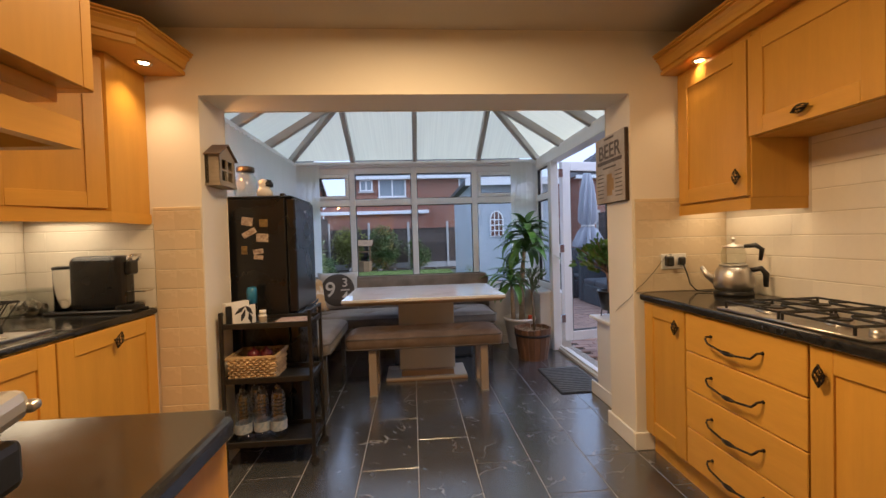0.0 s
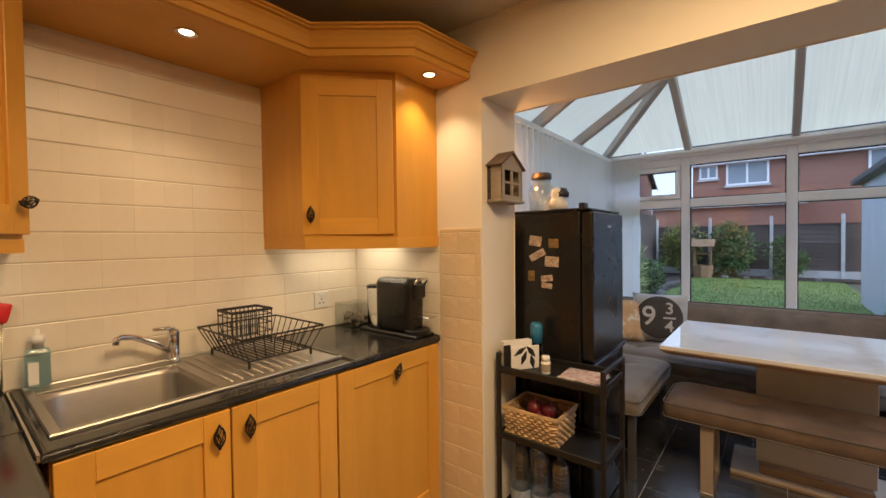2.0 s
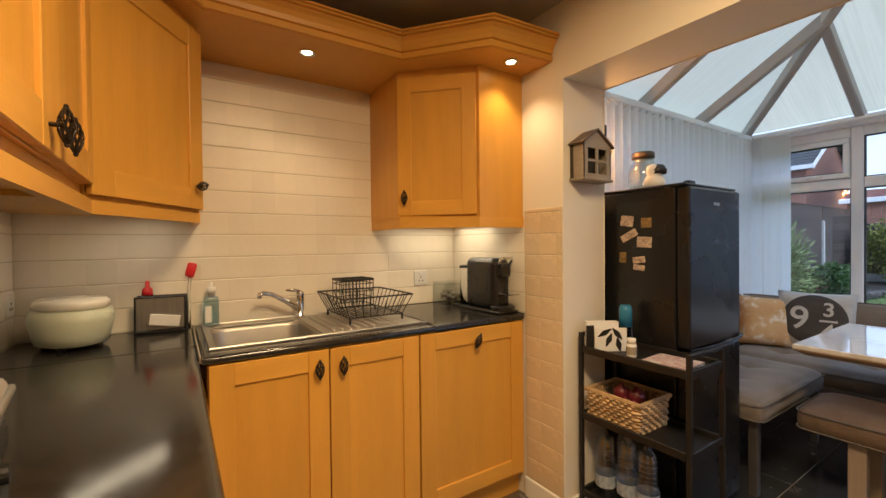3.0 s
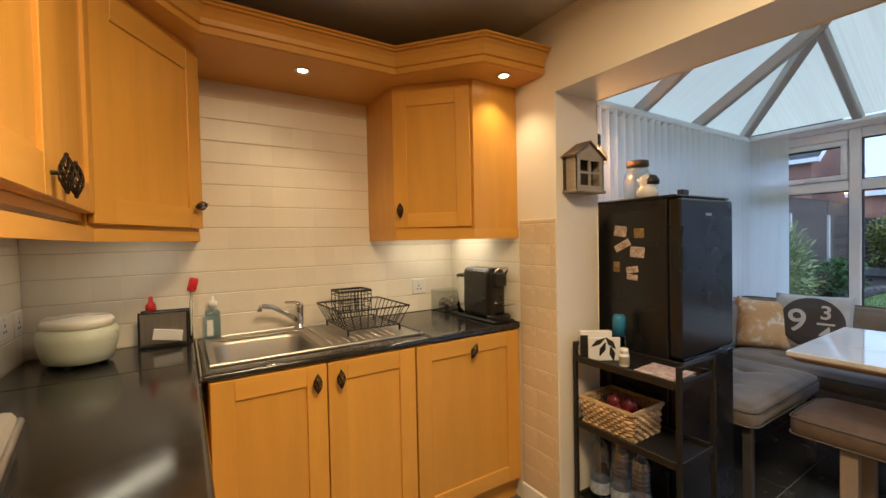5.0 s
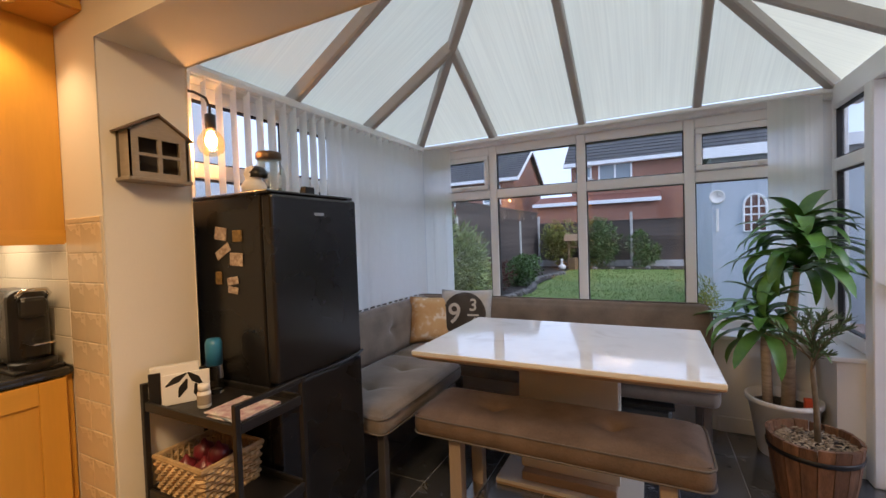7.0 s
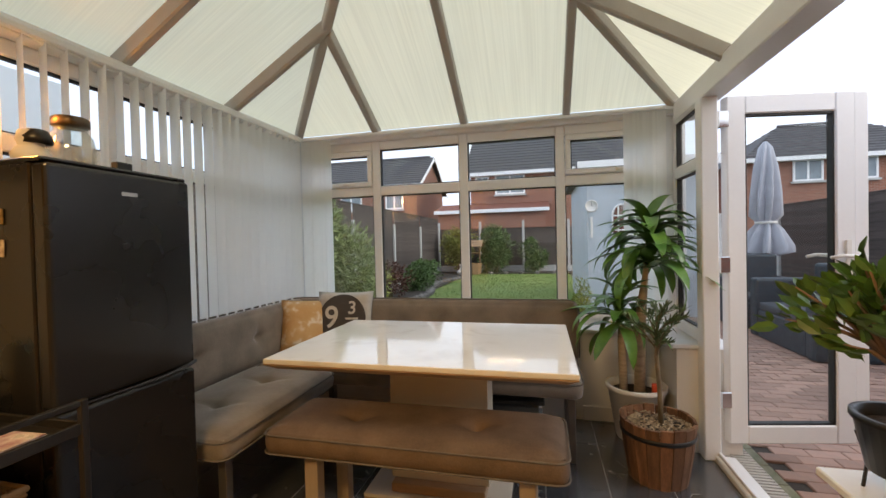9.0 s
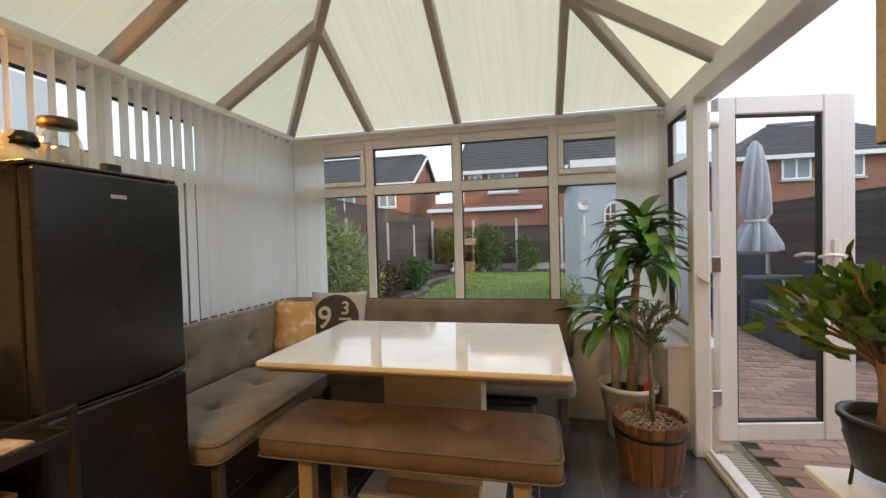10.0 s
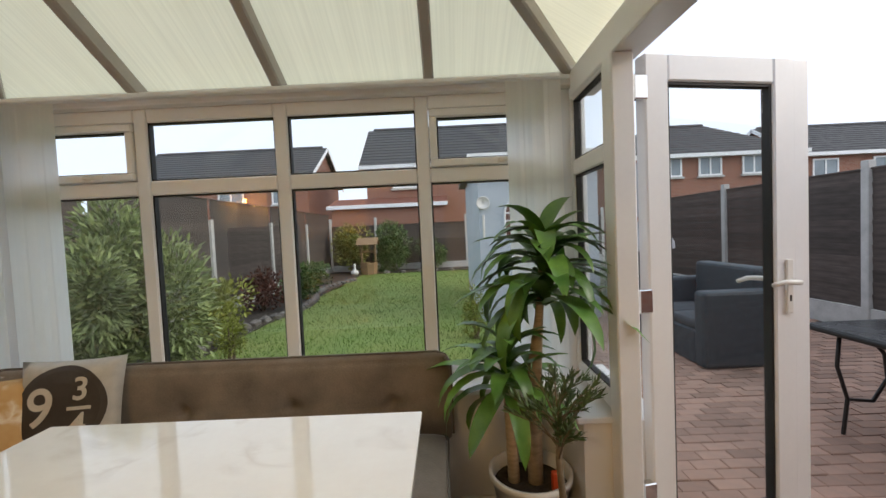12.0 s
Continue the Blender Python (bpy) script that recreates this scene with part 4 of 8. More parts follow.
_c = thing("capsule_box", "clear acrylic box half full of coffee capsules", "storage box", (-1.76, 2.34, TOPL))
_bm = bmesh.new()
for _a in ((-1.838, -1.833, 2.262, 2.412), (-1.693, -1.688, 2.262, 2.412), (-1.833, -1.693, 2.262, 2.267), (-1.833, -1.693, 2.407, 2.412)):
    box(_bm, *_a, TOPL, TOPL + 0.125)
box(_bm, -1.833, -1.693, 2.267, 2.407, TOPL, TOPL + 0.004)
part("box", _bm, glass("acrylic", (0.95, 0.96, 0.95)), _c)
M_CAP = material("coffee_capsule", (0.35, 0.32, 0.27), 0.3, metal=0.7, var=0.3, scale=5, obj=0.6)
for _k in range(26):
    _x, _y, _z = random.uniform(-1.813, -1.713), random.uniform(2.287, 2.387), TOPL + 0.006 + random.uniform(0.0, 0.042)
    _bm = lathe(bmesh.new(), [(0.009, -0.013), (0.014, 0.006), (0.018, 0.008), (0.017, 0.012)], (0, 0, 0), 9)
    _bm.transform(pose(_x, _y, _z + 0.01, random.uniform(0, 180), random.uniform(0, 180), 0))
    part("capsule", _bm, M_CAP, _c)
_m = thing("coffee_machine", "black capsule coffee machine with a chrome lever", "coffee machine", (-1.52, 2.32, TOPL))
_bm = bmesh.new()
box(_bm, -1.67, -1.42, 2.265, 2.375, TOPL + 0.012, TOPL + 0.275, 0.034, seg=4)
part("body", _bm, M_BLACK, _m)
part("base", B(-1.775, -1.375, 2.255, 2.385, TOPL, TOPL + 0.014, 0.004), M_PLASTIC, _m)
part("drip_tray", lathe(bmesh.new(), [(0.06, 0.0), (0.062, 0.02), (0.055, 0.024)], (-1.425, 2.32, TOPL + 0.012), 20), M_PLASTIC, _m)
part("spout_head", box(bmesh.new(), -1.425, -1.395, 2.285, 2.355, 1.09, 1.16, 0.012, seg=2), M_PLASTIC, _m)
part("lever", tube(bmesh.new(), [(-1.41, 2.285, 1.15), (-1.395, 2.28, 1.17), (-1.385, 2.29, 1.185), (-1.385, 2.35, 1.185), (-1.395, 2.36, 1.17), (-1.41, 2.355, 1.15)], 0.007, 8), M_CHROME, _m, smooth=True)
part("cup_rest", B(-1.42, -1.33, 2.29, 2.35, 1.005, 1.011, 0.002), M_CHROME, _m)
part("water_tank", lathe(bmesh.new(), [(0.04, 0.0), (0.042, 0.19), (0.04, 0.2)], (-1.722, 2.32, TOPL + 0.015), 16), M_CLEAR, _m, smooth=True)
part("tank_lid", lathe(bmesh.new(), [(0.044, 0.2), (0.044, 0.212), (0.03, 0.216)], (-1.722, 2.32, TOPL + 0.015), 16), M_PLASTIC, _m)
_m.matrix_basis = Matrix.Translation((0.12, 0.025, 0)) @ _m.matrix_basis


def socket(x, y, z, rz, w=0.146, label="white double wall socket", extra=True):
    s = thing("wall_socket", label, "socket", (x, y, z), rz)
    part("plate", box(bmesh.new(), -w / 2, w / 2, -0.01, 0, -0.043, 0.043, 0.003), M_WHITEP, s, local=True)
    bm = bmesh.new()
    for cx in ((-w / 4, w / 4) if w > 0.1 else (0,)):
        box(bm, cx - 0.012, cx + 0.012, -0.013, -0.009, 0.018, 0.032, 0.002)
        for dx, dz in ((0, 0.004), (-0.011, -0.016), (0.011, -0.016)):
            box(bm, cx + dx - 0.003, cx + dx + 0.003, -0.0112, -0.0095, dz - 0.004, dz + 0.004, mat=1)
    part("switch", bm, [M_WHITEP, M_PLASTIC], s, local=True)
    return s


socket(1.541, YW - 0.002, 1.055, 0)
socket(XL + 0.002, 2.18, 1.06, 90, 0.086, "white single wall socket above the worktop")
socket(-1.60, YN + 0.002, 1.07, 180, 0.146)
socket(-1.78, YN + 0.002, 1.06, 180, 0.086, "white single wall socket with a plugged adaptor")
_p = thing("plug_adaptor", "black phone charger plugged in with a thin trailing cable", "charger", (1.5, YW - 0.012, 1.06))
part("block", box(bmesh.new(), 1.482, 1.522, YW - 0.05, YW - 0.0125, 1.03, 1.085, 0.006), M_PLASTIC, _p)
part("cable", tube(bmesh.new(), [(1.50, YW - 0.045, 1.085), (1.495, YW - 0.06, 1.10), (1.47, YW - 0.05, 1.09), (1.42, YW - 0.03, 1.01), (1.37, YW - 0.02, 0.95), (1.327, YW - 0.012, 0.91), (1.305, YW + 0.02, 0.86), (1.303, YW + 0.15, 0.78), (1.33, YB + 0.01, 0.70), (1.42, YB + 0.05, 0.617)], 0.0016, 5), M_PLASTIC, _p)
_p = thing("kettle_plug", "black mains plug with a cable to the kettle", "plug", (1.58, YW - 0.012, 1.06))
part("block", box(bmesh.new(), 1.56, 1.60, YW - 0.035, YW - 0.0125, 1.035, 1.08, 0.008), M_PLASTIC, _p)
part("cable", tube(bmesh.new(), [(1.58, YW - 0.033, 1.04), (1.59, YW - 0.05, 0.99), (1.60, YW - 0.06, 0.93), (1.63, YW - 0.07, 0.895), (1.67, YW - 0.1, 0.892), (1.70, 2.27, 0.893)], 0.0035, 6), M_PLASTIC, _p)

_k = thing("kettle", "brushed steel kettle with a glass teapot on top", "kettle", (1.715, 2.20, TOPR))
_at = (1.715, 2.20, TOPR)
part("base", lathe(bmesh.new(), [(0.085, 0.0), (0.088, 0.01), (0.082, 0.028)], _at, 24), M_PLASTIC, _k, smooth=True)
part("body", lathe(bmesh.new(), [(0.080, 0.028), (0.088, 0.05), (0.09, 0.075), (0.084, 0.11), (0.07, 0.14), (0.058, 0.15)], _at, 28), M_STEEL, _k, smooth=True)
part("spout", tube(bmesh.new(), [(1.66, 2.245, TOPR + 0.07), (1.625, 2.27, TOPR + 0.10), (1.605, 2.283, TOPR + 0.145)], [0.026, 0.015, 0.01], 10), M_STEEL, _k, smooth=True)
part("handle", tube(bmesh.new(), [(1.76, 2.15, TOPR + 0.13), (1.79, 2.115, TOPR + 0.14), (1.80, 2.10, TOPR + 0.115), (1.80, 2.10, TOPR + 0.05)], [0.012, 0.014, 0.014, 0.01], 8), M_PLASTIC, _k, smooth=True)
part("collar", lathe(bmesh.new(), [(0.062, 0.15), (0.064, 0.158), (0.05, 0.162)], _at, 24), M_STEEL, _k, smooth=True)
_tp = part("teapot", lathe(bmesh.new(), [(0.05, 0.162), (0.054, 0.185), (0.052, 0.225), (0.045, 0.243)], _at, 24), glass("teapot_glass", (0.85, 0.87, 0.85)), _k, "clear glass teapot", smooth=True)
part("lid", lathe(bmesh.new(), [(0.048, 0.243), (0.046, 0.252), (0.01, 0.262), (0.006, 0.275), (0.013, 0.285), (0.004, 0.295)], _at, 20), M_STEEL, _tp, smooth=True)
part("pot_handle", tube(bmesh.new(), [(1.745, 2.165, TOPR + 0.25), (1.775, 2.13, TOPR + 0.255), (1.79, 2.11, TOPR + 0.235), (1.785, 2.115, TOPR + 0.18)], [0.01, 0.012, 0.012, 0.008], 8), M_PLASTIC, _tp, smooth=True)

_h = thing("gas_hob", "brushed steel gas hob with black iron pan supports", "hob", (1.59, 1.57, TOPR))
part("plate", box(bmesh.new(), 1.36, 1.82, 1.28, 1.86, TOPR, TOPR + 0.008, 0.003), M_STEEL, _h)
part("rim", tube(bmesh.new(), [(1.362, 1.282, TOPR + 0.006), (1.818, 1.282, TOPR + 0.006), (1.818, 1.858, TOPR + 0.006), (1.362, 1.858, TOPR + 0.006)], 0.006, 6, closed=True), M_STEEL, _h, smooth=True)
for _x, _y, _rr2 in ((1.49, 1.73, 0.045), (1.69, 1.73, 0.035), (1.49, 1.47, 0.03), (1.69, 1.47, 0.045)):
    _bn = part("burner", lathe(bmesh.new(), [(_rr2 + 0.012, 0.0), (_rr2 + 0.012, 0.006), (_rr2, 0.008), (_rr2, 0.016)], (_x, _y, TOPR + 0.008), 20), M_STEEL, _h, smooth=True)
    part("burner_cap", lathe(bmesh.new(), [(_rr2 - 0.004, 0.016), (_rr2 - 0.002, 0.022), (_rr2 * 0.5, 0.024)], (_x, _y, TOPR + 0.008), 20), M_BLACKM, _bn)
for _y0, _y1 in ((1.59, 1.845), (1.335, 1.585)):
    _bm = bmesh.new()
    _z = TOPR + 0.034
    tube(_bm, [(1.385, _y0 + 0.005, _z), (1.795, _y0 + 0.005, _z), (1.795, _y1 - 0.005, _z), (1.385, _y1 - 0.005, _z)], 0.005, 6, closed=True)
    _yc = (_y0 + _y1) / 2
    for _x in (1.49, 1.69):
        for _dx, _dy in ((1, 0), (-1, 0), (0, 1), (0, -1)):
            tube(_bm, [(_x + _dx * 0.10, _yc + _dy * 0.12, _z), (_x + _dx * 0.025, _yc + _dy * 0.025, _z + 0.004)], 0.005, 6)
    tube(_bm, [(1.59, _y0 + 0.005, _z), (1.59, _y1 - 0.005, _z)], 0.005, 6)
    for _x in (1.385, 1.59, 1.795):
        for _y in (_y0 + 0.005, _y1 - 0.005):
            tube(_bm, [(_x, _y, _z), (_x, _y, TOPR + 0.008)], 0.005, 6)
    part("pan_support", _bm, M_BLACKM, _h)
for _i in range(4):
    part("knob", lathe(bmesh.new(), [(0.02, 0.0), (0.02, 0.014), (0.016, 0.024), (0.006, 0.026)], (1.40 + 0.11 * _i + 0.02, 1.308, TOPR + 0.008), 16), M_STEEL, _h, smooth=True)

# contact grill on the peninsula
M_SATIN = material("satin_silver_plastic", (0.55, 0.53, 0.50), 0.32, metal=0.6, var=0.05, scale=6, bump=0.02)
_g = thing("contact_grill", "contact grill with a rounded silver lid and black base", "contact grill", (-0.52, 0.64, TOPL), 8)
part("body", box(bmesh.new(), -0.17, 0.13, -0.14, 0.12, 0.012, 0.075, 0.012, seg=2), M_PLASTIC, _g, local=True)
_bm = bmesh.new()
box(_bm, -0.18, 0.14, -0.15, 0.125, 0.0, 0.04, 0.014, pose(0, 0, 0.082, 8, 0, 0), seg=2)
_l = part("lid", _bm, M_SATIN, _g, "rounded satin silver lid", local=True)
part("lid_trim", box(bmesh.new(), -0.186, 0.146, 0.112, 0.132, 0.006, 0.020, 0.006, pose(0, 0, 0.082, 8, 0, 0), seg=3), M_STEEL, _g, "rounded silver lid edge", smooth=True, local=True)
part("knob", tube(bmesh.new(), [(0.02, 0.12, 0.045), (0.02, 0.14, 0.045)], 0.014, 14), M_PLASTIC, _g, local=True)
for _x, _y in ((-0.14, -0.11), (0.1, -0.11), (-0.14, 0.09), (0.1, 0.09)):
    part("foot", lathe(bmesh.new(), [(0.012, 0), (0.012, 0.013)], (_x, _y, 0), 10), M_PLASTIC, _g, local=True)

solid("worktop_joint", box(bmesh.new(), -1.413, -1.410, 0.50, 1.034, TOPL - 0.002, TOPL + 0.0008), M_IRON, "thin dark joint strip between two worktop lengths", "joint strip")

# ---- conservatory: fridge, trolley and wall pieces ----
_f = thing("fridge_freezer", "tall black gloss fridge freezer against the blinds", "fridge freezer", (-0.9, 3.0, 0))
part("cabinet", box(bmesh.new(), -1.16, -0.672, 2.77, 3.238, 0.03, 1.495, 0.008, seg=2), M_BLACK, _f)
part("top", box(bmesh.new(), -1.16, -0.63, 2.766, 3.242, 1.495, 1.508, 0.005), M_BLACK, _f)
_d = part("door", box(bmesh.new(), -0.668, -0.613, 2.768, 3.24, 0.80, 1.492, 0.012, seg=3), M_BLACK, _f, "upper fridge door")
part("badge", B(-0.613, -0.6115, 2.978, 3.03, 1.418, 1.43), M_STEEL, _d, "small silver maker's badge")
_d = part("door", box(bmesh.new(), -0.668, -0.613, 2.768, 3.24, 0.06, 0.786, 0.012, seg=3), M_BLACK, _f, "lower freezer door")
part("grip", tube(bmesh.new(), [(-0.625, 2.80, 0.793), (-0.618, 3.0, 0.791), (-0.606, 3.12, 0.795), (-0.60, 3.2, 0.806), (-0.604, 3.235, 0.812)], [0.004, 0.004, 0.006, 0.008, 0.006], 7), M_PLASTIC, _d)
for _y in (2.80, 3.20):
    part("foot", B(-1.1, -0.7, _y - 0.02, _y + 0.02, 0.0, 0.032), M_PLASTIC, _f)

M_CARD = material("printed_card", (0.62, 0.52, 0.42), 0.5, var=0.3, scale=60, colour2=(0.25, 0.16, 0.12))
M_CARD2 = material("printed_card_gold", (0.35, 0.22, 0.07), 0.4, var=0.35, scale=70)
for _x, _z, _w, _h, _rot, _m in ((-0.895, 1.357, 0.065, 0.05, 8, M_CARD), (-0.885, 1.288, 0.085, 0.035, -28, M_CARD), (-0.80, 1.345, 0.05, 0.045, 0, M_CARD2),
                                 (-0.81, 1.257, 0.07, 0.05, 3, M_CARD), (-0.917, 1.185, 0.035, 0.05, 0, M_CARD2), (-0.836, 1.175, 0.06, 0.03, -8, M_CARD), (-0.836, 1.14, 0.055, 0.026, 6, M_CARD)):
    _o = solid("fridge_magnet", box(bmesh.new(), -_w / 2, _w / 2, -0.006, 0, -_h / 2, _h / 2, 0.002, pose(_x, 2.7695, _z, 0, _rot, 0)), _m, "small printed souvenir magnet on the black fridge", "magnet", group="fridge magnets")

_j = thing("glass_jar", "clear glass storage jar with a metal lid", "jar", (-1.03, 3.125, 1.508))
part("jar", lathe(bmesh.new(), [(0.06, 0.0), (0.072, 0.012), (0.075, 0.12), (0.066, 0.165), (0.052, 0.185), (0.052, 0.205), (0.049, 0.205), (0.049, 0.186), (0.062, 0.163), (0.071, 0.12), (0.068, 0.015), (0.01, 0.008)], (-1.03, 3.125, 1.508), 28), glass("jar_glass", (0.90, 0.92, 0.91), reflect=0.2), _j, smooth=True)
part("lid", lathe(bmesh.new(), [(0.056, 0.203), (0.058, 0.206), (0.058, 0.232), (0.054, 0.237)], (-1.03, 3.125, 1.508), 28), material("bronze_lid", (0.14, 0.10, 0.07), 0.35, metal=0.9), _j, smooth=True)
_s = thing("snowman_ornament", "white snowman ornament with a black cap", "ornament", (-0.82, 2.868, 1.508))
part("body", lathe(bmesh.new(), [(0.03, 0.0), (0.046, 0.012), (0.048, 0.035), (0.035, 0.055), (0.03, 0.06), (0.036, 0.08), (0.03, 0.105), (0.01, 0.115)], (-0.82, 2.868, 1.508), 20), M_WHITEP, _s, smooth=True)
part("cap", lathe(bmesh.new(), [(0.037, 0.0), (0.04, 0.018), (0.026, 0.042), (0.005, 0.048)], (-0.808, 2.876, 1.575), 16), M_PLASTIC, _s, smooth=True)
solid("remote_gadget", box(bmesh.new(), -0.80, -0.77, 3.09, 3.15, 1.508, 1.56, 0.004), M_PLASTIC, "small dark gadget on top of the fridge", "gadget")

_t = thing("bar_trolley", "black metal three-tier trolley on castors", "trolley", (-0.72, 2.63, 0))
CX0, CX1, CY0, CY1 = -0.95, -0.484, 2.50, 2.75
for _x in (CX0, CX1):
    for _y in (CY0, CY1):
        part("post", box(bmesh.new(), _x - 0.009, _x + 0.009, _y - 0.009, _y + 0.009, 0.06, 0.855, 0.002), M_BLACKM, _t)
        _w = part("castor", lathe(bmesh.new(), [(0.008, 0.04), (0.014, 0.045), (0.014, 0.062)], (_x, _y, 0), 10), M_BLACKM, _t)
        _bm = lathe(bmesh.new(), [(0.016, -0.009), (0.022, -0.006), (0.022, 0.006), (0.016, 0.009)], (0, 0, 0), 16)
        _bm.transform(pose(_x + 0.006, _y, 0.022, 90, 0, 30))
        part("wheel", _bm, M_PLASTIC, _w)
for _x in (CX0, CX1):
    part("end_bar", box(bmesh.new(), _x - 0.008, _x + 0.008, CY0 + 0.009, CY1 - 0.009, 0.838, 0.854, 0.002), M_BLACKM, _t)
for _z in (0.765, 0.468, 0.12):
    _bm = bmesh.new()
    box(_bm, CX0 + 0.009, CX1 - 0.009, CY0 + 0.004, CY1 - 0.004, _z, _z + 0.008, 0.001)
    for _y in (CY0, CY1):
        box(_bm, CX0 + 0.01, CX1 - 0.01, _y - 0.006, _y + 0.006, _z - 0.001, _z + 0.03, 0.002)
    for _x in (CX0, CX1):
        box(_bm, _x - 0.006, _x + 0.006, CY0 + 0.01, CY1 - 0.01, _z - 0.001, _z + 0.03, 0.002)
    part("tray", _bm, M_BLACKM, _t)

_c = thing("card_rack", "white letter rack printed with dark leaves", "letter rack", (-0.875, 2.60, 0.773), 58)
part("holder", box(bmesh.new(), -0.06, 0.055, -0.022, -0.014, 0.0, 0.10, 0.002), M_WHITEP, _c, local=True)
part("back_card", box(bmesh.new(), -0.085, 0.03, -0.01, 0.02, 0.0, 0.125, 0.002), M_WHITEP, _c, local=True)
_bm = bmesh.new()
for _x, _z, _rot in ((-0.01, 0.05, 20), (0.02, 0.075, -35), (-0.025, 0.08, 55), (0.025, 0.03, -10)):
    lathe(_bm, [(0.002, -0.03), (0.011, 0.0), (0.002, 0.03)], (0, 0, 0), 6, cap=False)
    _vs = list(_bm.verts)[-18:]
    bmesh.ops.transform(_bm, matrix=pose(_x, -0.0225, _z, 0, _rot, 0) @ Matrix.Diagonal((1, 0.06, 1, 1)), verts=_vs)
part("leaf_print", _bm, M_PLASTIC, _c, "dark printed leaves", local=True)
part("dark_card", box(bmesh.new(), -0.088, -0.06, -0.014, -0.011, 0.0, 0.11, 0.001), M_PLASTIC, _c, local=True)
_c.scale = (1.25, 1, 1.05)
M_BLUE = material("blue_plastic", (0.04, 0.22, 0.42), 0.35, scale=20)
_b = thing("spray_bottle", "clear bottle with a bright blue cap", "bottle", (-0.855, 2.69, 0.773))
part("bottle", lathe(bmesh.new(), [(0.026, 0.0), (0.029, 0.01), (0.029, 0.10), (0.024, 0.115)], (-0.855, 2.69, 0.773), 16), M_CLEAR, _b, smooth=True)
part("cap", lathe(bmesh.new(), [(0.028, 0.102), (0.029, 0.18), (0.022, 0.198)], (-0.855, 2.69, 0.773), 16), M_BLUE, _b, smooth=True)
_b = thing("pill_bottle", "small white tablet bottle with a dark label", "bottle", (-0.76, 2.585, 0.773))
part("bottle", lathe(bmesh.new(), [(0.019, 0.0), (0.021, 0.004), (0.021, 0.05), (0.015, 0.058)], (-0.76, 2.585, 0.773), 16), M_WHITEP, _b, smooth=True)
part("label", lathe(bmesh.new(), [(0.0215, 0.012), (0.0215, 0.044)], (-0.76, 2.585, 0.773), 16, cap=False), M_GREYW, _b)
part("cap", lathe(bmesh.new(), [(0.018, 0.056), (0.018, 0.076), (0.016, 0.078)], (-0.76, 2.585, 0.773), 16), M_WHITEP, _b, smooth=True)
M_MAG = material("magazine_cover", (0.66, 0.63, 0.60), 0.3, var=0.4, scale=34, colour2=(0.28, 0.10, 0.14))
M_MAG2 = material("magazine_cover_blue", (0.62, 0.62, 0.64), 0.3, var=0.4, scale=18, colour2=(0.06, 0.14, 0.26))
for _k, (_m, _r) in enumerate(((M_MAG, 12), (M_MAG2, -6), (M_MAG, 3))):
    solid("magazine", box(bmesh.new(), -0.085, 0.085, -0.075, 0.075, 0, 0.005, 0.001, pose(-0.60, 2.61, 0.7735 + 0.0052 * _k, 0, 0, _r)), _m, "colourful leaflet lying on the trolley's top tray", "magazine", group="leaflets")


def wicker_basket(x0, x1, y0, y1, z0, h):
    b = thing("wicker_basket", "pale woven wicker basket holding red onions", "basket", ((x0 + x1) / 2, (y0 + y1) / 2, z0))
    rows = 9
    bm = bmesh.new()
    per = [((x0, y0), (x1, y0)), ((x1, y0), (x1, y1)), ((x1, y1), (x0, y1)), ((x0, y1), (x0, y0))]
    for r in range(rows):
        z = z0 + 0.008 + (h - 0.016) * r / (rows - 1)
        out = 0.012 * r / rows
        pts, i = [], 0
        for (ax, ay), (bx, by) in per:
            n = 14 if abs(bx - ax) > abs(by - ay) else 10
            nx, ny = (by - ay), -(bx - ax)
            ln = math.hypot(nx, ny)
            nx, ny = nx / ln, ny / ln
            for k in range(n):
                u = k / n
                s = (0.005 if (i + r) % 2 else -0.005) + out
                pts.append((ax + (bx - ax) * u + nx * s, ay + (by - ay) * u + ny * s, z))
                i += 1
        tube(bm, pts, 0.0075, 5, closed=True)
    part("weave", bm, M_WICKER, b)
    bm = bmesh.new()
    for (ax, ay), (bx, by) in per:
        n = 14 if abs(bx - ax) > abs(by - ay) else 10
        for k in range(n):
            u = k / n
            tube(bm, [(ax + (bx - ax) * u, ay + (by - ay) * u, z0), (ax + (bx - ax) * u, ay + (by - ay) * u, z0 + h)], 0.004, 4)
    part("stakes", bm, M_WICKER, b)
    part("rim", tube(bmesh.new(), [(x0 - 0.01, y0 - 0.01, z0 + h), (x1 + 0.01, y0 - 0.01, z0 + h), (x1 + 0.01, y1 + 0.01, z0 + h), (x0 - 0.01, y1 + 0.01, z0 + h)], 0.011, 7, closed=True), M_WICKER, b)
    part("bottom", box(bmesh.new(), x0, x1, y0, y1, z0, z0 + 0.008), M_WICKER, b)


wicker_basket(-0.925, -0.69, 2.525, 2.725, 0.476, 0.125)
M_ONION = material("red_onion_skin", (0.20, 0.025, 0.035), 0.35, var=0.3, scale=12, stretch=(6, 6, 1))
for _k, (_x, _y, _z) in enumerate(((-0.87, 2.58, 0.545), (-0.80, 2.60, 0.545), (-0.745, 2.58, 0.545), (-0.85, 2.655, 0.545), (-0.78, 2.67, 0.545), (-0.83, 2.62, 0.592), (-0.765, 2.63, 0.59))):
    solid("onion", lathe(bmesh.new(), [(0.004, -0.034), (0.024, -0.027), (0.036, -0.004), (0.03, 0.02), (0.012, 0.031), (0.004, 0.045)], (_x, _y, _z), 14), M_ONION, "dry red onion lying in the wicker basket", "onion", smooth=True, group="onions")
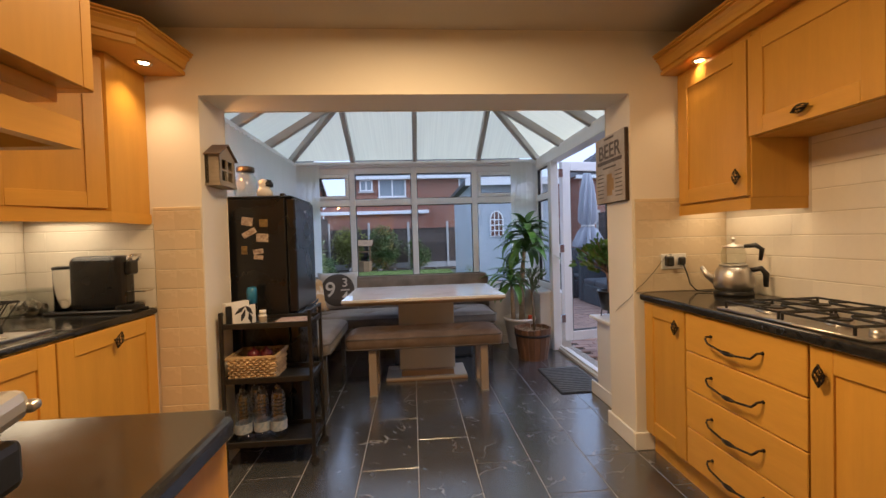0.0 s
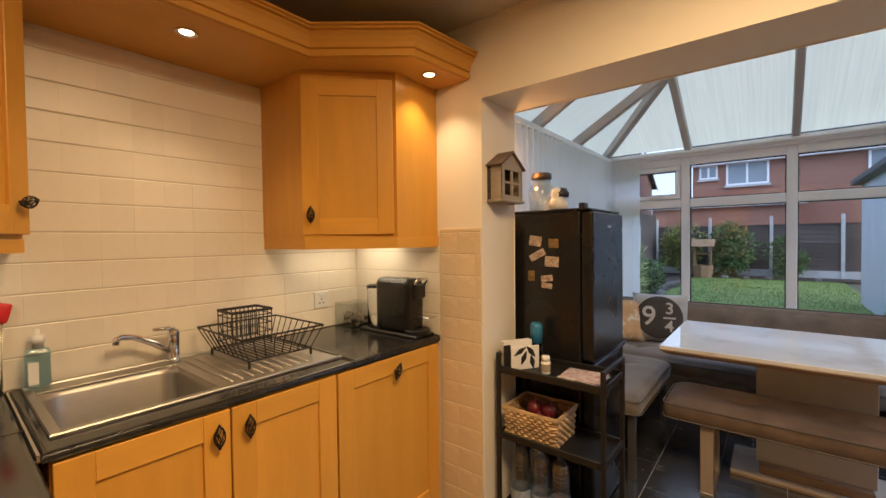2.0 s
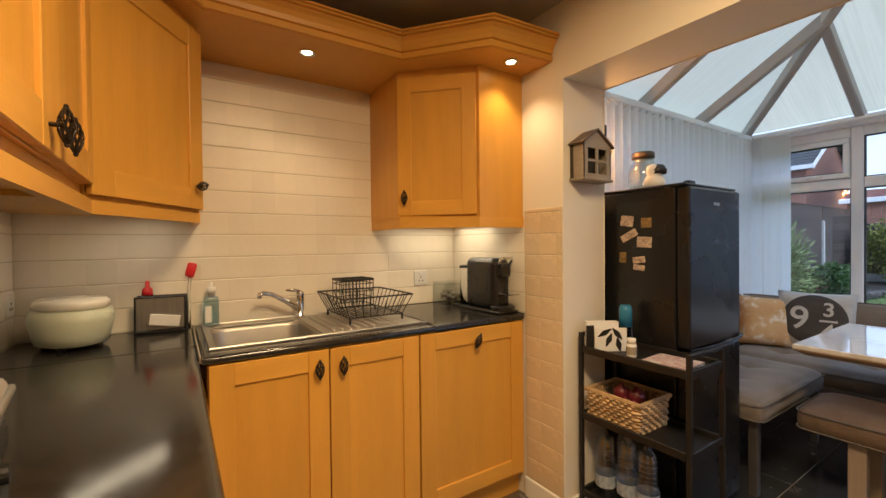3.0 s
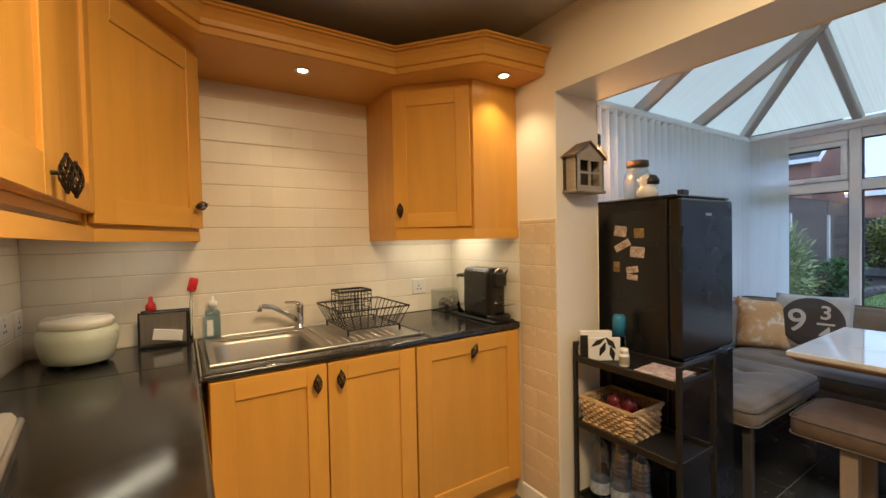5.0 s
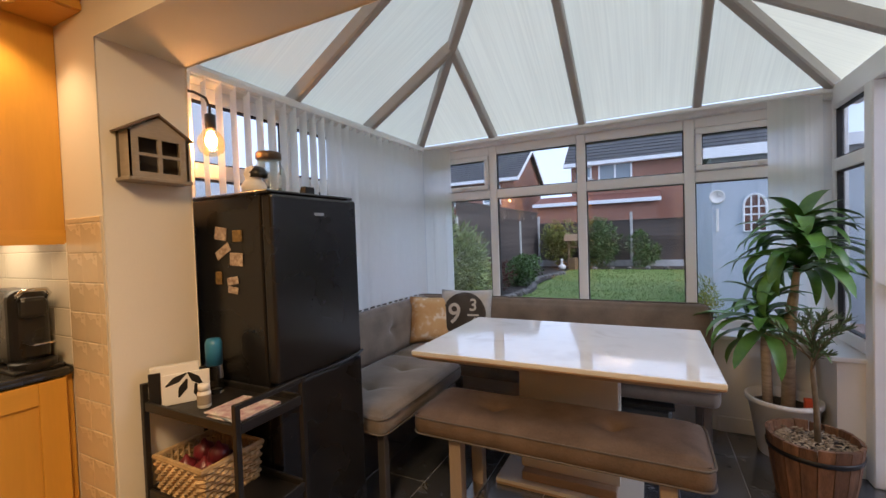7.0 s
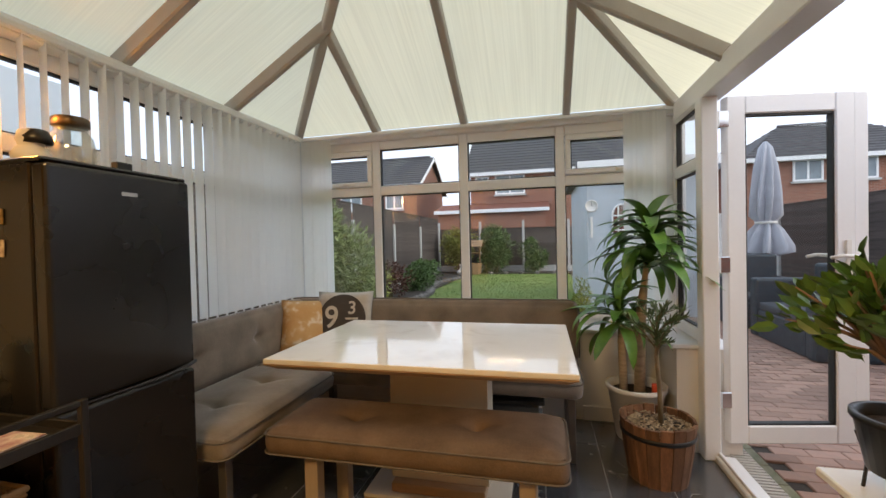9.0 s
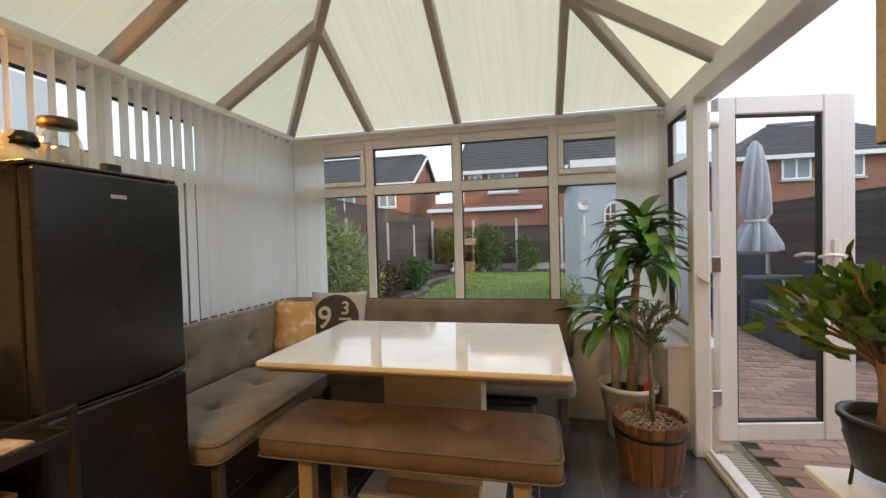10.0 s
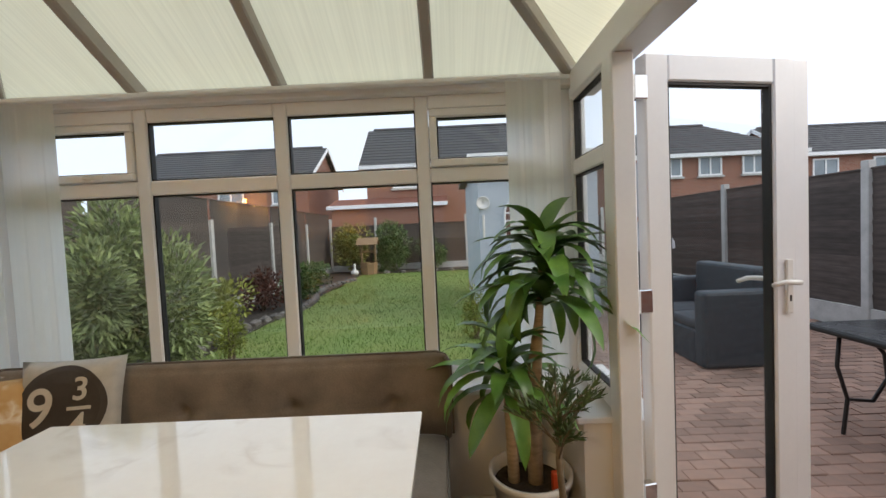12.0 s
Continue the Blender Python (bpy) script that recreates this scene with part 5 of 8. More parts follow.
M_PET = glass("bottle_plastic", (0.82, 0.88, 0.95), 0.06, reflect=0.4)
M_WATER = glass("water", (0.93, 0.96, 0.98), 0.0, 1.33, thin=False)
M_LABEL = material("blue_white_label", (0.22, 0.29, 0.42), 0.4, var=0.3, scale=40, colour2=(0.52, 0.56, 0.62))
for _x, _y in ((-0.885, 2.58), (-0.79, 2.60), (-0.70, 2.60), (-0.85, 2.68)):
    _b = thing("water_bottle", "ribbed clear plastic water bottle with a label", "bottle", (_x, _y, 0.128), group="water bottles")
    _pr = [(0.038, 0.0), (0.044, 0.008), (0.045, 0.02), (0.045, 0.115), (0.044, 0.128), (0.039, 0.136)]
    for _i in range(5):
        _pr += [(0.040, 0.142 + 0.02 * _i), (0.0405, 0.149 + 0.02 * _i), (0.036, 0.155 + 0.02 * _i)]
    _pr += [(0.037, 0.242), (0.030, 0.258), (0.016, 0.27), (0.013, 0.275)]
    part("bottle", lathe(bmesh.new(), _pr, (_x, _y, 0.128), 16), M_PET, _b, smooth=True)
    part("label", lathe(bmesh.new(), [(0.0458, 0.045), (0.0458, 0.098)], (_x, _y, 0.128), 16, cap=False), M_LABEL, _b)
    part("cap", lathe(bmesh.new(), [(0.0155, 0.272), (0.0155, 0.287), (0.013, 0.289)], (_x, _y, 0.128), 12), M_PET, _b)

# house-shaped wall box
_h = thing("house_shelf", "small grey wooden house-shaped wall box with four panes", "wall box", (OL, 2.57, 1.535))
HY0, HY1, HX = 2.475, 2.668, -0.912
_bm = bmesh.new()
_o = [(HY0, 1.547), (HY1, 1.547), (HY1, 1.70), ((HY0 + HY1) / 2, 1.757), (HY0, 1.70)]
_back = [_bm.verts.new((OL + 0.001, y, z)) for y, z in _o]
_fr = [_bm.verts.new((OL + 0.02, y, z)) for y, z in _o]
for _i in range(5):
    _bm.faces.new((_back[_i], _back[(_i + 1) % 5], _fr[(_i + 1) % 5], _fr[_i]))
_bm.faces.new(_back[::-1])
_bm.faces.new(_fr)
part("back", _bm, material("dark_recess", (0.05, 0.04, 0.03), 0.8), _h)
_bm = bmesh.new()
box(_bm, OL + 0.001, HX, HY0, HY0 + 0.008, 1.547, 1.70)
box(_bm, OL + 0.001, HX, HY1 - 0.008, HY1, 1.547, 1.70)
box(_bm, OL + 0.001, HX + 0.008, HY0 - 0.008, HY1 + 0.008, 1.535, 1.547, 0.002)
part("side", _bm, M_GREYW, _h)
_bm = bmesh.new()
_xf = HX
for _y0, _y1, _z0, _z1 in ((HY0, HY0 + 0.03, 1.547, 1.70), (HY1 - 0.03, HY1, 1.547, 1.70), (HY0 + 0.03, HY1 - 0.03, 1.547, 1.567), (HY0 + 0.03, HY1 - 0.03, 1.68, 1.70), (2.565, 2.578, 1.567, 1.68), (HY0 + 0.03, 2.565, 1.62, 1.63), (2.578, HY1 - 0.03, 1.62, 1.63)):
    box(_bm, _xf - 0.008, _xf, _y0, _y1, _z0, _z1)
_v = [_bm.verts.new((x, y, z)) for x in (_xf - 0.008, _xf) for y, z in ((HY0, 1.70), (HY1, 1.70), ((HY0 + HY1) / 2, 1.757))]
for _q in ((0, 2, 1), (3, 4, 5), (0, 1, 4, 3), (1, 2, 5, 4), (2, 0, 3, 5)):
    _bm.faces.new([_v[i] for i in _q])
part("front", _bm, M_GREYW, _h)
_bm = bmesh.new()
for _a, _b2 in (((HY0 - 0.014, 1.694), (2.5715, 1.764)), ((HY1 + 0.014, 1.694), (2.5715, 1.764))):
    _d = Vector((0, _b2[0] - _a[0], _b2[1] - _a[1]))
    _m = Matrix.Translation((OL + 0.001, _a[0], _a[1])) @ Matrix.Rotation(math.atan2(_d.z, _d.y), 4, "X")
    box(_bm, 0, HX - OL + 0.012, 0, _d.length, 0, 0.007, 0.001, _m)
part("roof", _bm, material("brown_roof_board", (0.15, 0.10, 0.07), 0.6, var=0.15), _h)

# bulb on a black bracket
_w = thing("wall_lamp", "black bracket wall lamp with a lit filament globe bulb", "wall lamp", (-1.128, YB + 0.003, 1.95))
part("plate", box(bmesh.new(), -1.155, -1.10, YB + 0.001, YB + 0.014, 1.90, 2.0, 0.004), M_BLACKM, _w)
part("arm", tube(bmesh.new(), [(-1.128, YB + 0.012, 1.955), (-1.128, YB + 0.12, 1.965), (-1.128, YB + 0.17, 1.955), (-1.128, YB + 0.187, 1.92), (-1.128, YB + 0.187, 1.88)], 0.006, 8), M_BLACKM, _w, smooth=True)
part("holder", lathe(bmesh.new(), [(0.012, 0.09), (0.022, 0.085), (0.022, 0.03), (0.018, 0.02)], (-1.128, YB + 0.187, 1.80), 16), M_BLACKM, _w, smooth=True)
_gl = part("bulb", lathe(bmesh.new(), [(0.017, 0.064), (0.024, 0.046), (0.05, 0.012), (0.056, -0.016), (0.047, -0.05), (0.022, -0.068), (0.002, -0.072)], (-1.128, YB + 0.187, 1.775), 24), glass("amber_globe", (1.0, 0.86, 0.62), reflect=0.16), _w, "clear amber globe bulb", smooth=True)
_gl.visible_shadow = False
part("filament", lathe(bmesh.new(), [(0.004, 0.04), (0.014, 0.028), (0.024, 0.002), (0.022, -0.018), (0.012, -0.032), (0.002, -0.036)], (-1.128, YB + 0.187, 1.775), 16), glow("lit_filament", (1.0, 0.44, 0.11), 165), _gl, "glowing warm filament", smooth=True)

# sign on the reveal
_s = thing("wall_sign", "aged cream metal bar sign with dark lettering", "sign", (OR - 0.02, 2.63, 1.6))
part("board", box(bmesh.new(), OR - 0.024, OR - 0.001, 2.45, 2.812, 1.405, 1.815, 0.003), material("dark_brown_board", (0.06, 0.032, 0.02), 0.55, var=0.2, scale=8), _s)
part("face", box(bmesh.new(), OR - 0.027, OR - 0.0245, 2.453, 2.809, 1.408, 1.812, 0.001), material("aged_cream_enamel", (0.50, 0.44, 0.36), 0.5, var=0.3, scale=7, colour2=(0.30, 0.24, 0.18)), _s)


def lettering(text, m, size, material, parent, label="", bold=0.0):
    cu = bpy.data.curves.new("lettering", "FONT")
    cu.body, cu.size, cu.align_x, cu.align_y, cu.extrude, cu.offset = text, size, "CENTER", "CENTER", 0.0006, bold
    tmp = bpy.data.objects.new("lettering", cu)
    me = bpy.data.meshes.new_from_object(tmp)
    bpy.data.objects.remove(tmp)
    bm = bmesh.new()
    bm.from_mesh(me)
    bm.transform(m)
    return part("lettering", bm, material, parent, label)


M_INK = material("dark_ink", (0.05, 0.04, 0.035), 0.6)
M_FADED = material("faded_ink", (0.13, 0.10, 0.08), 0.6, var=0.25, scale=30)
lettering("BEER", pose(OR - 0.0278, 2.631, 1.715, 90, 0, -90), 0.125, M_FADED, _s, "dark block letters", 0.002)
_bm = bmesh.new()
for _z, _w, _h in ((1.795, 0.12, 0.012), (1.655, 0.30, 0.022), (1.62, 0.16, 0.01)):
    box(_bm, OR - 0.0285, OR - 0.0272, 2.631 - _w / 2, 2.631 + _w / 2, _z - _h / 2, _z + _h / 2)
for _k in range(7):
    for _y, _w in ((2.52, 0.08), (2.745, 0.08)):
        box(_bm, OR - 0.0285, OR - 0.0272, _y - _w / 2, _y + _w / 2, 1.585 - 0.024 * _k, 1.591 - 0.024 * _k)
part("small_print", _bm, M_FADED, _s)
_bm = bmesh.new()
box(_bm, OR - 0.0285, OR - 0.0272, 2.60, 2.662, 1.45, 1.58, 0.0)
box(_bm, OR - 0.0285, OR - 0.0272, 2.58, 2.60, 1.48, 1.55, 0.0)
part("glass_picture", _bm, material("amber_print", (0.42, 0.24, 0.06), 0.5, var=0.2), _s, "amber printed beer glass")

# ---- blinds ----
def slat(x, y, z0, z1, angle, w=0.089):
    """One fabric vane, slightly bowed; angle is its plan direction."""
    bm = bmesh.new()
    rows = []
    for z in (z0, z0 + 0.03, z1):
        rows.append([bm.verts.new((u * w / 2, 0.006 * (1 - u * u), z)) for u in (-1, -0.5, 0, 0.5, 1)])
    for a, b in zip(rows, rows[1:]):
        for k in range(4):
            bm.faces.new((a[k], a[k + 1], b[k + 1], b[k]))
    bm.transform(pose(x, y, 0, 0, 0, angle))
    return bm


_b = thing("vertical_blind", "cream fabric vertical blind along the side windows, vanes half open", "blind", (-1.2, 3.8, 0.66))
part("headrail", box(bmesh.new(), -1.222, -1.178, YB + 0.03, 4.93, 2.07, 2.10, 0.004), M_UPVC, _b)
for _i in range(29):
    _y = YB + 0.06 + 0.0745 * _i
    part("vane", slat(-1.2, _y, 0.655, 2.068, -16 + random.uniform(-4, 4)), M_BLIND, _b)
_bm = bmesh.new()
for _i in range(28):
    _y = YB + 0.06 + 0.0745 * _i
    tube(_bm, [(-1.165, _y, 0.665), (-1.165, _y + 0.037, 0.658), (-1.165, _y + 0.0745, 0.665)], 0.001, 4)
part("bead_chain", _bm, M_WHITEP, _b)
for _x0, _x1, _n, _lab in ((-1.145, -0.975, 4, "cream fabric vertical blind drawn aside in the corner"), (1.285, 1.465, 4, "cream fabric vertical blind drawn aside beside the plant")):
    _b = thing("vertical_blind", _lab, "blind", ((_x0 + _x1) / 2, 4.92, 0.64))
    for _i in range(_n):
        part("vane", slat(_x0 + (_x1 - _x0) * _i / (_n - 1), 4.925 + 0.004 * (_i % 2), 0.64, 2.078, random.uniform(-6, 6) + 7), M_BLIND, _b)
solid("blind_track", box(bmesh.new(), -1.17, 1.5, 4.905, 4.943, 2.08, 2.10, 0.004), M_UPVC, "slim white curtain track along the eaves", "blind track")

# ---- seating and table ----
def seat_pad(parent, name, x0, x1, y0, y1, z0, z1, tufts, nx, ny, label="", fabric=None):
    bm = cushion(bmesh.new(), x0, x1, y0, y1, z0, z1, puff=0.03, r=0.045, nx=nx, ny=ny, tufts=tufts)
    ob = part(name, bm, fabric or M_FABRIC, parent, label, smooth=True)
    return ob


def piping(parent, x0, x1, y0, y1, z, r=0.045):
    pts = []
    for cx, cy, a0 in ((x1 - r, y1 - r, 0), (x0 + r, y1 - r, 90), (x0 + r, y0 + r, 180), (x1 - r, y0 + r, 270)):
        for k in range(4):
            a = radians(a0 + 30 * k)
            pts.append((cx + (r + 0.001) * math.cos(a), cy + (r + 0.001) * math.sin(a), z))
    part("piping", tube(bmesh.new(), pts, 0.004, 5, closed=True), M_PIPING, parent)


def leg(parent, x, y, z1, w=0.045, material=None, lean=(0, 0)):
    bm = bmesh.new()
    box(bm, x - w / 2, x + w / 2, y - w / 2, y + w / 2, 0, z1, 0.003)
    for v in bm.verts:
        if v.co.z < 0.1:
            v.co.x += lean[0]
            v.co.y += lean[1]
    part("leg", bm, material or M_LEGM, parent)


M_LEGM = material("grey_metal_leg", (0.16, 0.15, 0.15), 0.4, metal=0.6, var=0.1, scale=10)
_s = thing("corner_bench", "taupe velour corner bench with buttoned back and seat", "corner bench", (-0.6, 4.4, 0))
seat_pad(_s, "seat", -1.13, -0.545, 3.295, 4.21, 0.375, 0.48, [(-0.84, 3.6), (-0.84, 3.95)], 34, 52)
piping(_s, -1.13, -0.545, 3.295, 4.21, 0.459)
piping(_s, -1.13, -0.545, 3.295, 4.21, 0.388)
seat_pad(_s, "seat", -1.13, 0.90, 4.215, 4.77, 0.375, 0.48, [(-0.84, 4.5), (-0.4, 4.5), (0.05, 4.5), (0.5, 4.5)], 90, 30)
piping(_s, -1.13, 0.90, 4.215, 4.77, 0.459)
_bm = cushion(bmesh.new(), 0, 1.50, 0, 0.37, 0, 0.085, puff=0.03, r=0.04, nx=76, ny=22, tufts=[(0.45, 0.19), (0.95, 0.19), (1.35, 0.19)])
_bm.transform(Matrix.Translation((-1.20, 3.30, 0.46)) @ Matrix(((0, 0, 1, 0), (1, 0, 0, 0), (0, 1, 0, 0), (0, 0, 0, 1))))
part("backrest", _bm, M_FABRIC, _s, smooth=True)
_bm = cushion(bmesh.new(), 0, 2.12, 0, 0.42, 0, 0.08, puff=0.02, r=0.05, nx=100, ny=24, tufts=[(0.4, 0.2), (0.9, 0.2), (1.4, 0.2), (1.85, 0.2)])
_bm.transform(Matrix.Translation((-1.197, 4.845, 0.41)) @ Matrix(((1, 0, 0, 0), (0, 0, -1, 0), (0, 1, 0, 0), (0, 0, 0, 1))))
part("backrest", _bm, M_FABRIC, _s, smooth=True)
_r = 0.05
part("piping", tube(bmesh.new(), [(-1.195, 3.31, 0.50), (-1.195, 3.31, 0.80), (-1.19, 3.36, 0.832), (-1.185, 4.74, 0.834), (-1.13, 4.80, 0.834), (0.86, 4.80, 0.834), (0.90, 4.80, 0.82), (0.925, 4.80, 0.78), (0.926, 4.80, 0.45)], 0.006, 5), M_PIPING, _s)
for _x, _y in ((-0.60, 3.36), (-1.08, 3.36), (-0.62, 4.30), (-1.1, 4.72), (-0.1, 4.30), (0.84, 4.30), (0.84, 4.72), (-0.1, 4.72)):
    leg(_s, _x, _y, 0.38, 0.04)

_t = thing("dining_table", "white marble-topped pedestal dining table with an oak edge", "dining table", (0.17, 3.9, 0))
_bm = bmesh.new()
box(_bm, -0.48, 0.82, 3.456, 4.345, 0.738, 0.760, 0.004, seg=2)
part("tabletop", _bm, M_MARBLE, _t)
_bm = bmesh.new()
_o1 = [(-0.478, 3.458), (0.818, 3.458), (0.818, 4.343), (-0.478, 4.343)]
_o2 = [(-0.44, 3.496), (0.78, 3.496), (0.78, 4.305), (-0.44, 4.305)]
_v1 = [_bm.verts.new((x, y, 0.7375)) for x, y in _o1]
_v2 = [_bm.verts.new((x, y, 0.733)) for x, y in _o1]
_v3 = [_bm.verts.new((x, y, 0.708)) for x, y in _o2]
for _a, _b in ((_v1, _v2), (_v2, _v3)):
    for _i in range(4):
        _bm.faces.new((_b[_i], _b[(_i + 1) % 4], _a[(_i + 1) % 4], _a[_i]))
_bm.faces.new(_v1)
_bm.faces.new(_v3[::-1])
part("edge", _bm, M_OAK, _t, "light oak bevelled edge")
part("pedestal", box(bmesh.new(), -0.055, 0.435, 3.85, 4.03, 0.075, 0.708, 0.003), M_IVORY, _t)
part("base_step", box(bmesh.new(), -0.04, 0.42, 3.80, 4.08, 0.03, 0.075, 0.003), M_OAK, _t)
part("base_plate", box(bmesh.new(), -0.172, 0.534, 3.762, 4.12, 0.012, 0.03, 0.003), M_IVORY, _t)
part("base_edge", box(bmesh.new(), -0.170, 0.532, 3.764, 4.118, 0.0, 0.012, 0.001), M_OAK, _t)

_b = thing("dining_bench", "brown velour padded bench with piped edges on wooden sled legs", "bench", (0.16, 3.6, 0))
seat_pad(_b, "seat", -0.455, 0.78, 3.395, 3.79, 0.372, 0.485, [(-0.1, 3.59), (0.42, 3.59)], 60, 24, fabric=M_FABRICB)
piping(_b, -0.455, 0.78, 3.395, 3.79, 0.462)
piping(_b, -0.455, 0.78, 3.395, 3.79, 0.386)
for _x in (-0.25, 0.63):
    part("leg", box(bmesh.new(), _x - 0.03, _x + 0.03, 3.435, 3.49, 0.012, 0.375, 0.003), M_LEGW, _b)
    part("leg", box(bmesh.new(), _x - 0.03, _x + 0.03, 3.70, 3.755, 0.012, 0.375, 0.003), M_LEGW, _b)
    part("foot_bar", box(bmesh.new(), _x - 0.032, _x + 0.032, 3.434, 3.757, 0.0, 0.012, 0.002), M_STEEL, _b)

_x = thing("storage_crate", "grey translucent plastic crate under the corner bench", "storage box", (0.5, 4.55, 0))
part("tub", box(bmesh.new(), 0.33, 0.68, 4.42, 4.72, 0.0, 0.26, 0.02), material("grey_plastic", (0.10, 0.12, 0.14), 0.4, var=0.1), _x)
part("lid", box(bmesh.new(), 0.315, 0.695, 4.405, 4.735, 0.26, 0.285, 0.006), material("dark_grey_plastic", (0.05, 0.06, 0.07), 0.4), _x)


def pillow_mesh(w, h, t):
    bm = bmesh.new()
    n = 12
    for side in (1, -1):
        g = []
        for j in range(n + 1):
            row = []
            for i in range(n + 1):
                u, v = 2 * i / n - 1, 2 * j / n - 1
                sag_u, sag_v = u * (1 - 0.05 * (1 - v * v) * abs(u)), v * (1 - 0.05 * (1 - u * u) * abs(v))
                d = t / 2 * ((1 - u ** 4) * (1 - v ** 4)) ** 0.6
                row.append(bm.verts.new((w / 2 * sag_u, -side * d, h / 2 * sag_v)))
            g.append(row)
        for j in range(n):
            for i in range(n):
                q = (g[j][i], g[j][i + 1], g[j + 1][i + 1], g[j + 1][i])
                bm.faces.new(q if side == 1 else q[::-1])
    bmesh.ops.remove_doubles(bm, verts=bm.verts, dist=0.0006)
    return bm


_p = thing("scatter_cushion", "grey scatter cushion printed with a platform number", "cushion", (-0.72, 4.68, 0.70), 8)
_m = pose(0, 0, 0, -14, 0, 0)
_bm = pillow_mesh(0.42, 0.40, 0.13)
_bm.transform(_m)
part("cover", _bm, material("light_grey_linen", (0.50, 0.47, 0.43), 0.9, var=0.08, scale=30, bump=0.3, fine=300), _p, smooth=True, local=True)


def on_pillow(u, v, w, h, t, lift):
    a, b = 2 * u / w, 2 * v / h
    return (u, -t / 2 * (max(0, 1 - a ** 4) * max(0, 1 - b ** 4)) ** 0.6 - lift, v)


_bm = bmesh.new()
_c0 = _bm.verts.new(on_pillow(0, 0, 0.42, 0.40, 0.13, 0.003))
_prev = None
for _r in (0.05, 0.10, 0.15, 0.172):
    _ring = [_bm.verts.new(on_pillow(_r * math.cos(2 * math.pi * k / 32), _r * math.sin(2 * math.pi * k / 32), 0.42, 0.40, 0.13, 0.003)) for k in range(32)]
    for _k in range(32):
        if _prev:
            _bm.faces.new((_prev[_k], _ring[_k], _ring[(_k + 1) % 32], _prev[(_k + 1) % 32]))
        else:
            _bm.faces.new((_c0, _ring[_k], _ring[(_k + 1) % 32]))
    _prev = _ring
_bm.transform(_m)
part("printed_disc", _bm, M_INK, _p, "black printed disc", local=True)
_bm0 = bmesh.new()
for _txt, _u, _v, _sz in (("9", -0.075, -0.002, 0.22), ("3", 0.075, 0.068, 0.13), ("4", 0.075, -0.075, 0.13)):
    _cu = bpy.data.curves.new("digits", "FONT")
    _cu.body, _cu.size, _cu.align_x, _cu.align_y, _cu.offset = _txt, _sz, "CENTER", "CENTER", 0.002
    _tmp = bpy.data.objects.new("digits", _cu)
    _me = bpy.data.meshes.new_from_object(_tmp)
    bpy.data.objects.remove(_tmp)
    _q = bmesh.new()
    _q.from_mesh(_me)
    bmesh.ops.triangulate(_q, faces=list(_q.faces))
    bmesh.ops.subdivide_edges(_q, edges=list(_q.edges), cuts=3, use_grid_fill=True)
    for _v2 in _q.verts:
        _v2.co = Vector(on_pillow(_v2.co.x + _u, _v2.co.y + _v, 0.42, 0.40, 0.13, 0.007))
    _me2 = bpy.data.meshes.new("digits")
    _q.to_mesh(_me2)
    _bm0.from_mesh(_me2)
    _q.free()
_v4 = [_bm0.verts.new(on_pillow(u, v, 0.42, 0.40, 0.13, 0.007)) for u, v in ((0.03, -0.012), (0.12, -0.012), (0.12, 0.002), (0.03, 0.002))]
_bm0.faces.new(_v4)
_bm0.transform(_m)
part("printed_number", _bm0, material("cream_print", (0.62, 0.58, 0.52), 0.9), _p, "pale printed nine and three quarters", local=True)
_p = thing("scatter_cushion", "ochre and cream leaf-patterned scatter cushion", "cushion", (-0.965, 4.58, 0.67), 38)
_bm = pillow_mesh(0.36, 0.36, 0.13)
_bm.transform(pose(0, 0, 0, -16, 4, 0))
part("cover", _bm, veined("ochre_leaf_print", (0.52, 0.30, 0.12), (0.60, 0.40, 0.20), (0.75, 0.68, 0.56), 0.9, width=0.09, scale=7, obj=0.0, amount=1.0), _p, smooth=True, local=True)

# ---- plants indoors ----
def strap(bm, base, azimuth, length, width, rise, droop, seg=7):
    """A long arching leaf with a folded midrib."""
    p, a, rows = Vector(base), radians(rise), []
    out = Vector((math.cos(radians(azimuth)), math.sin(radians(azimuth)), 0))
    side = Vector((-out.y, out.x, 0))
    for i in range(seg + 1):
        u = i / seg
        w = width * (math.sin(math.pi * min(1, 0.12 + 0.88 * u)) ** 0.7) * (1 if u < 0.95 else 0.3)
        up = (out * -math.sin(a) + Vector((0, 0, 1)) * math.cos(a))
        rows.append([bm.verts.new(p - side * w / 2 + up * w * 0.16), bm.verts.new(p), bm.verts.new(p + side * w / 2 + up * w * 0.16)])
        p = p + (out * math.cos(a) + Vector((0, 0, 1)) * math.sin(a)) * (length / seg)
        a -= radians(droop) / seg
    for r, s in zip(rows, rows[1:]):
        for k in range(2):
            bm.faces.new((r[k], r[k + 1], s[k + 1], s[k]))


def strap_crown(at, n, length, width, top=0.16):
    bm = bmesh.new()
    for i in range(n):
        u = i / n
        az = i * 137.5 + random.uniform(-12, 12)
        strap(bm, (at[0], at[1], at[2] + top * u), az, length * random.uniform(0.75, 1.1) * (1 - 0.35 * u), width * random.uniform(0.6, 1.25),
              random.uniform(-25, 45) * (1 - u) + random.uniform(15, 80) * u, random.uniform(40, 150) * (1.1 - 0.3 * u))
    return bm


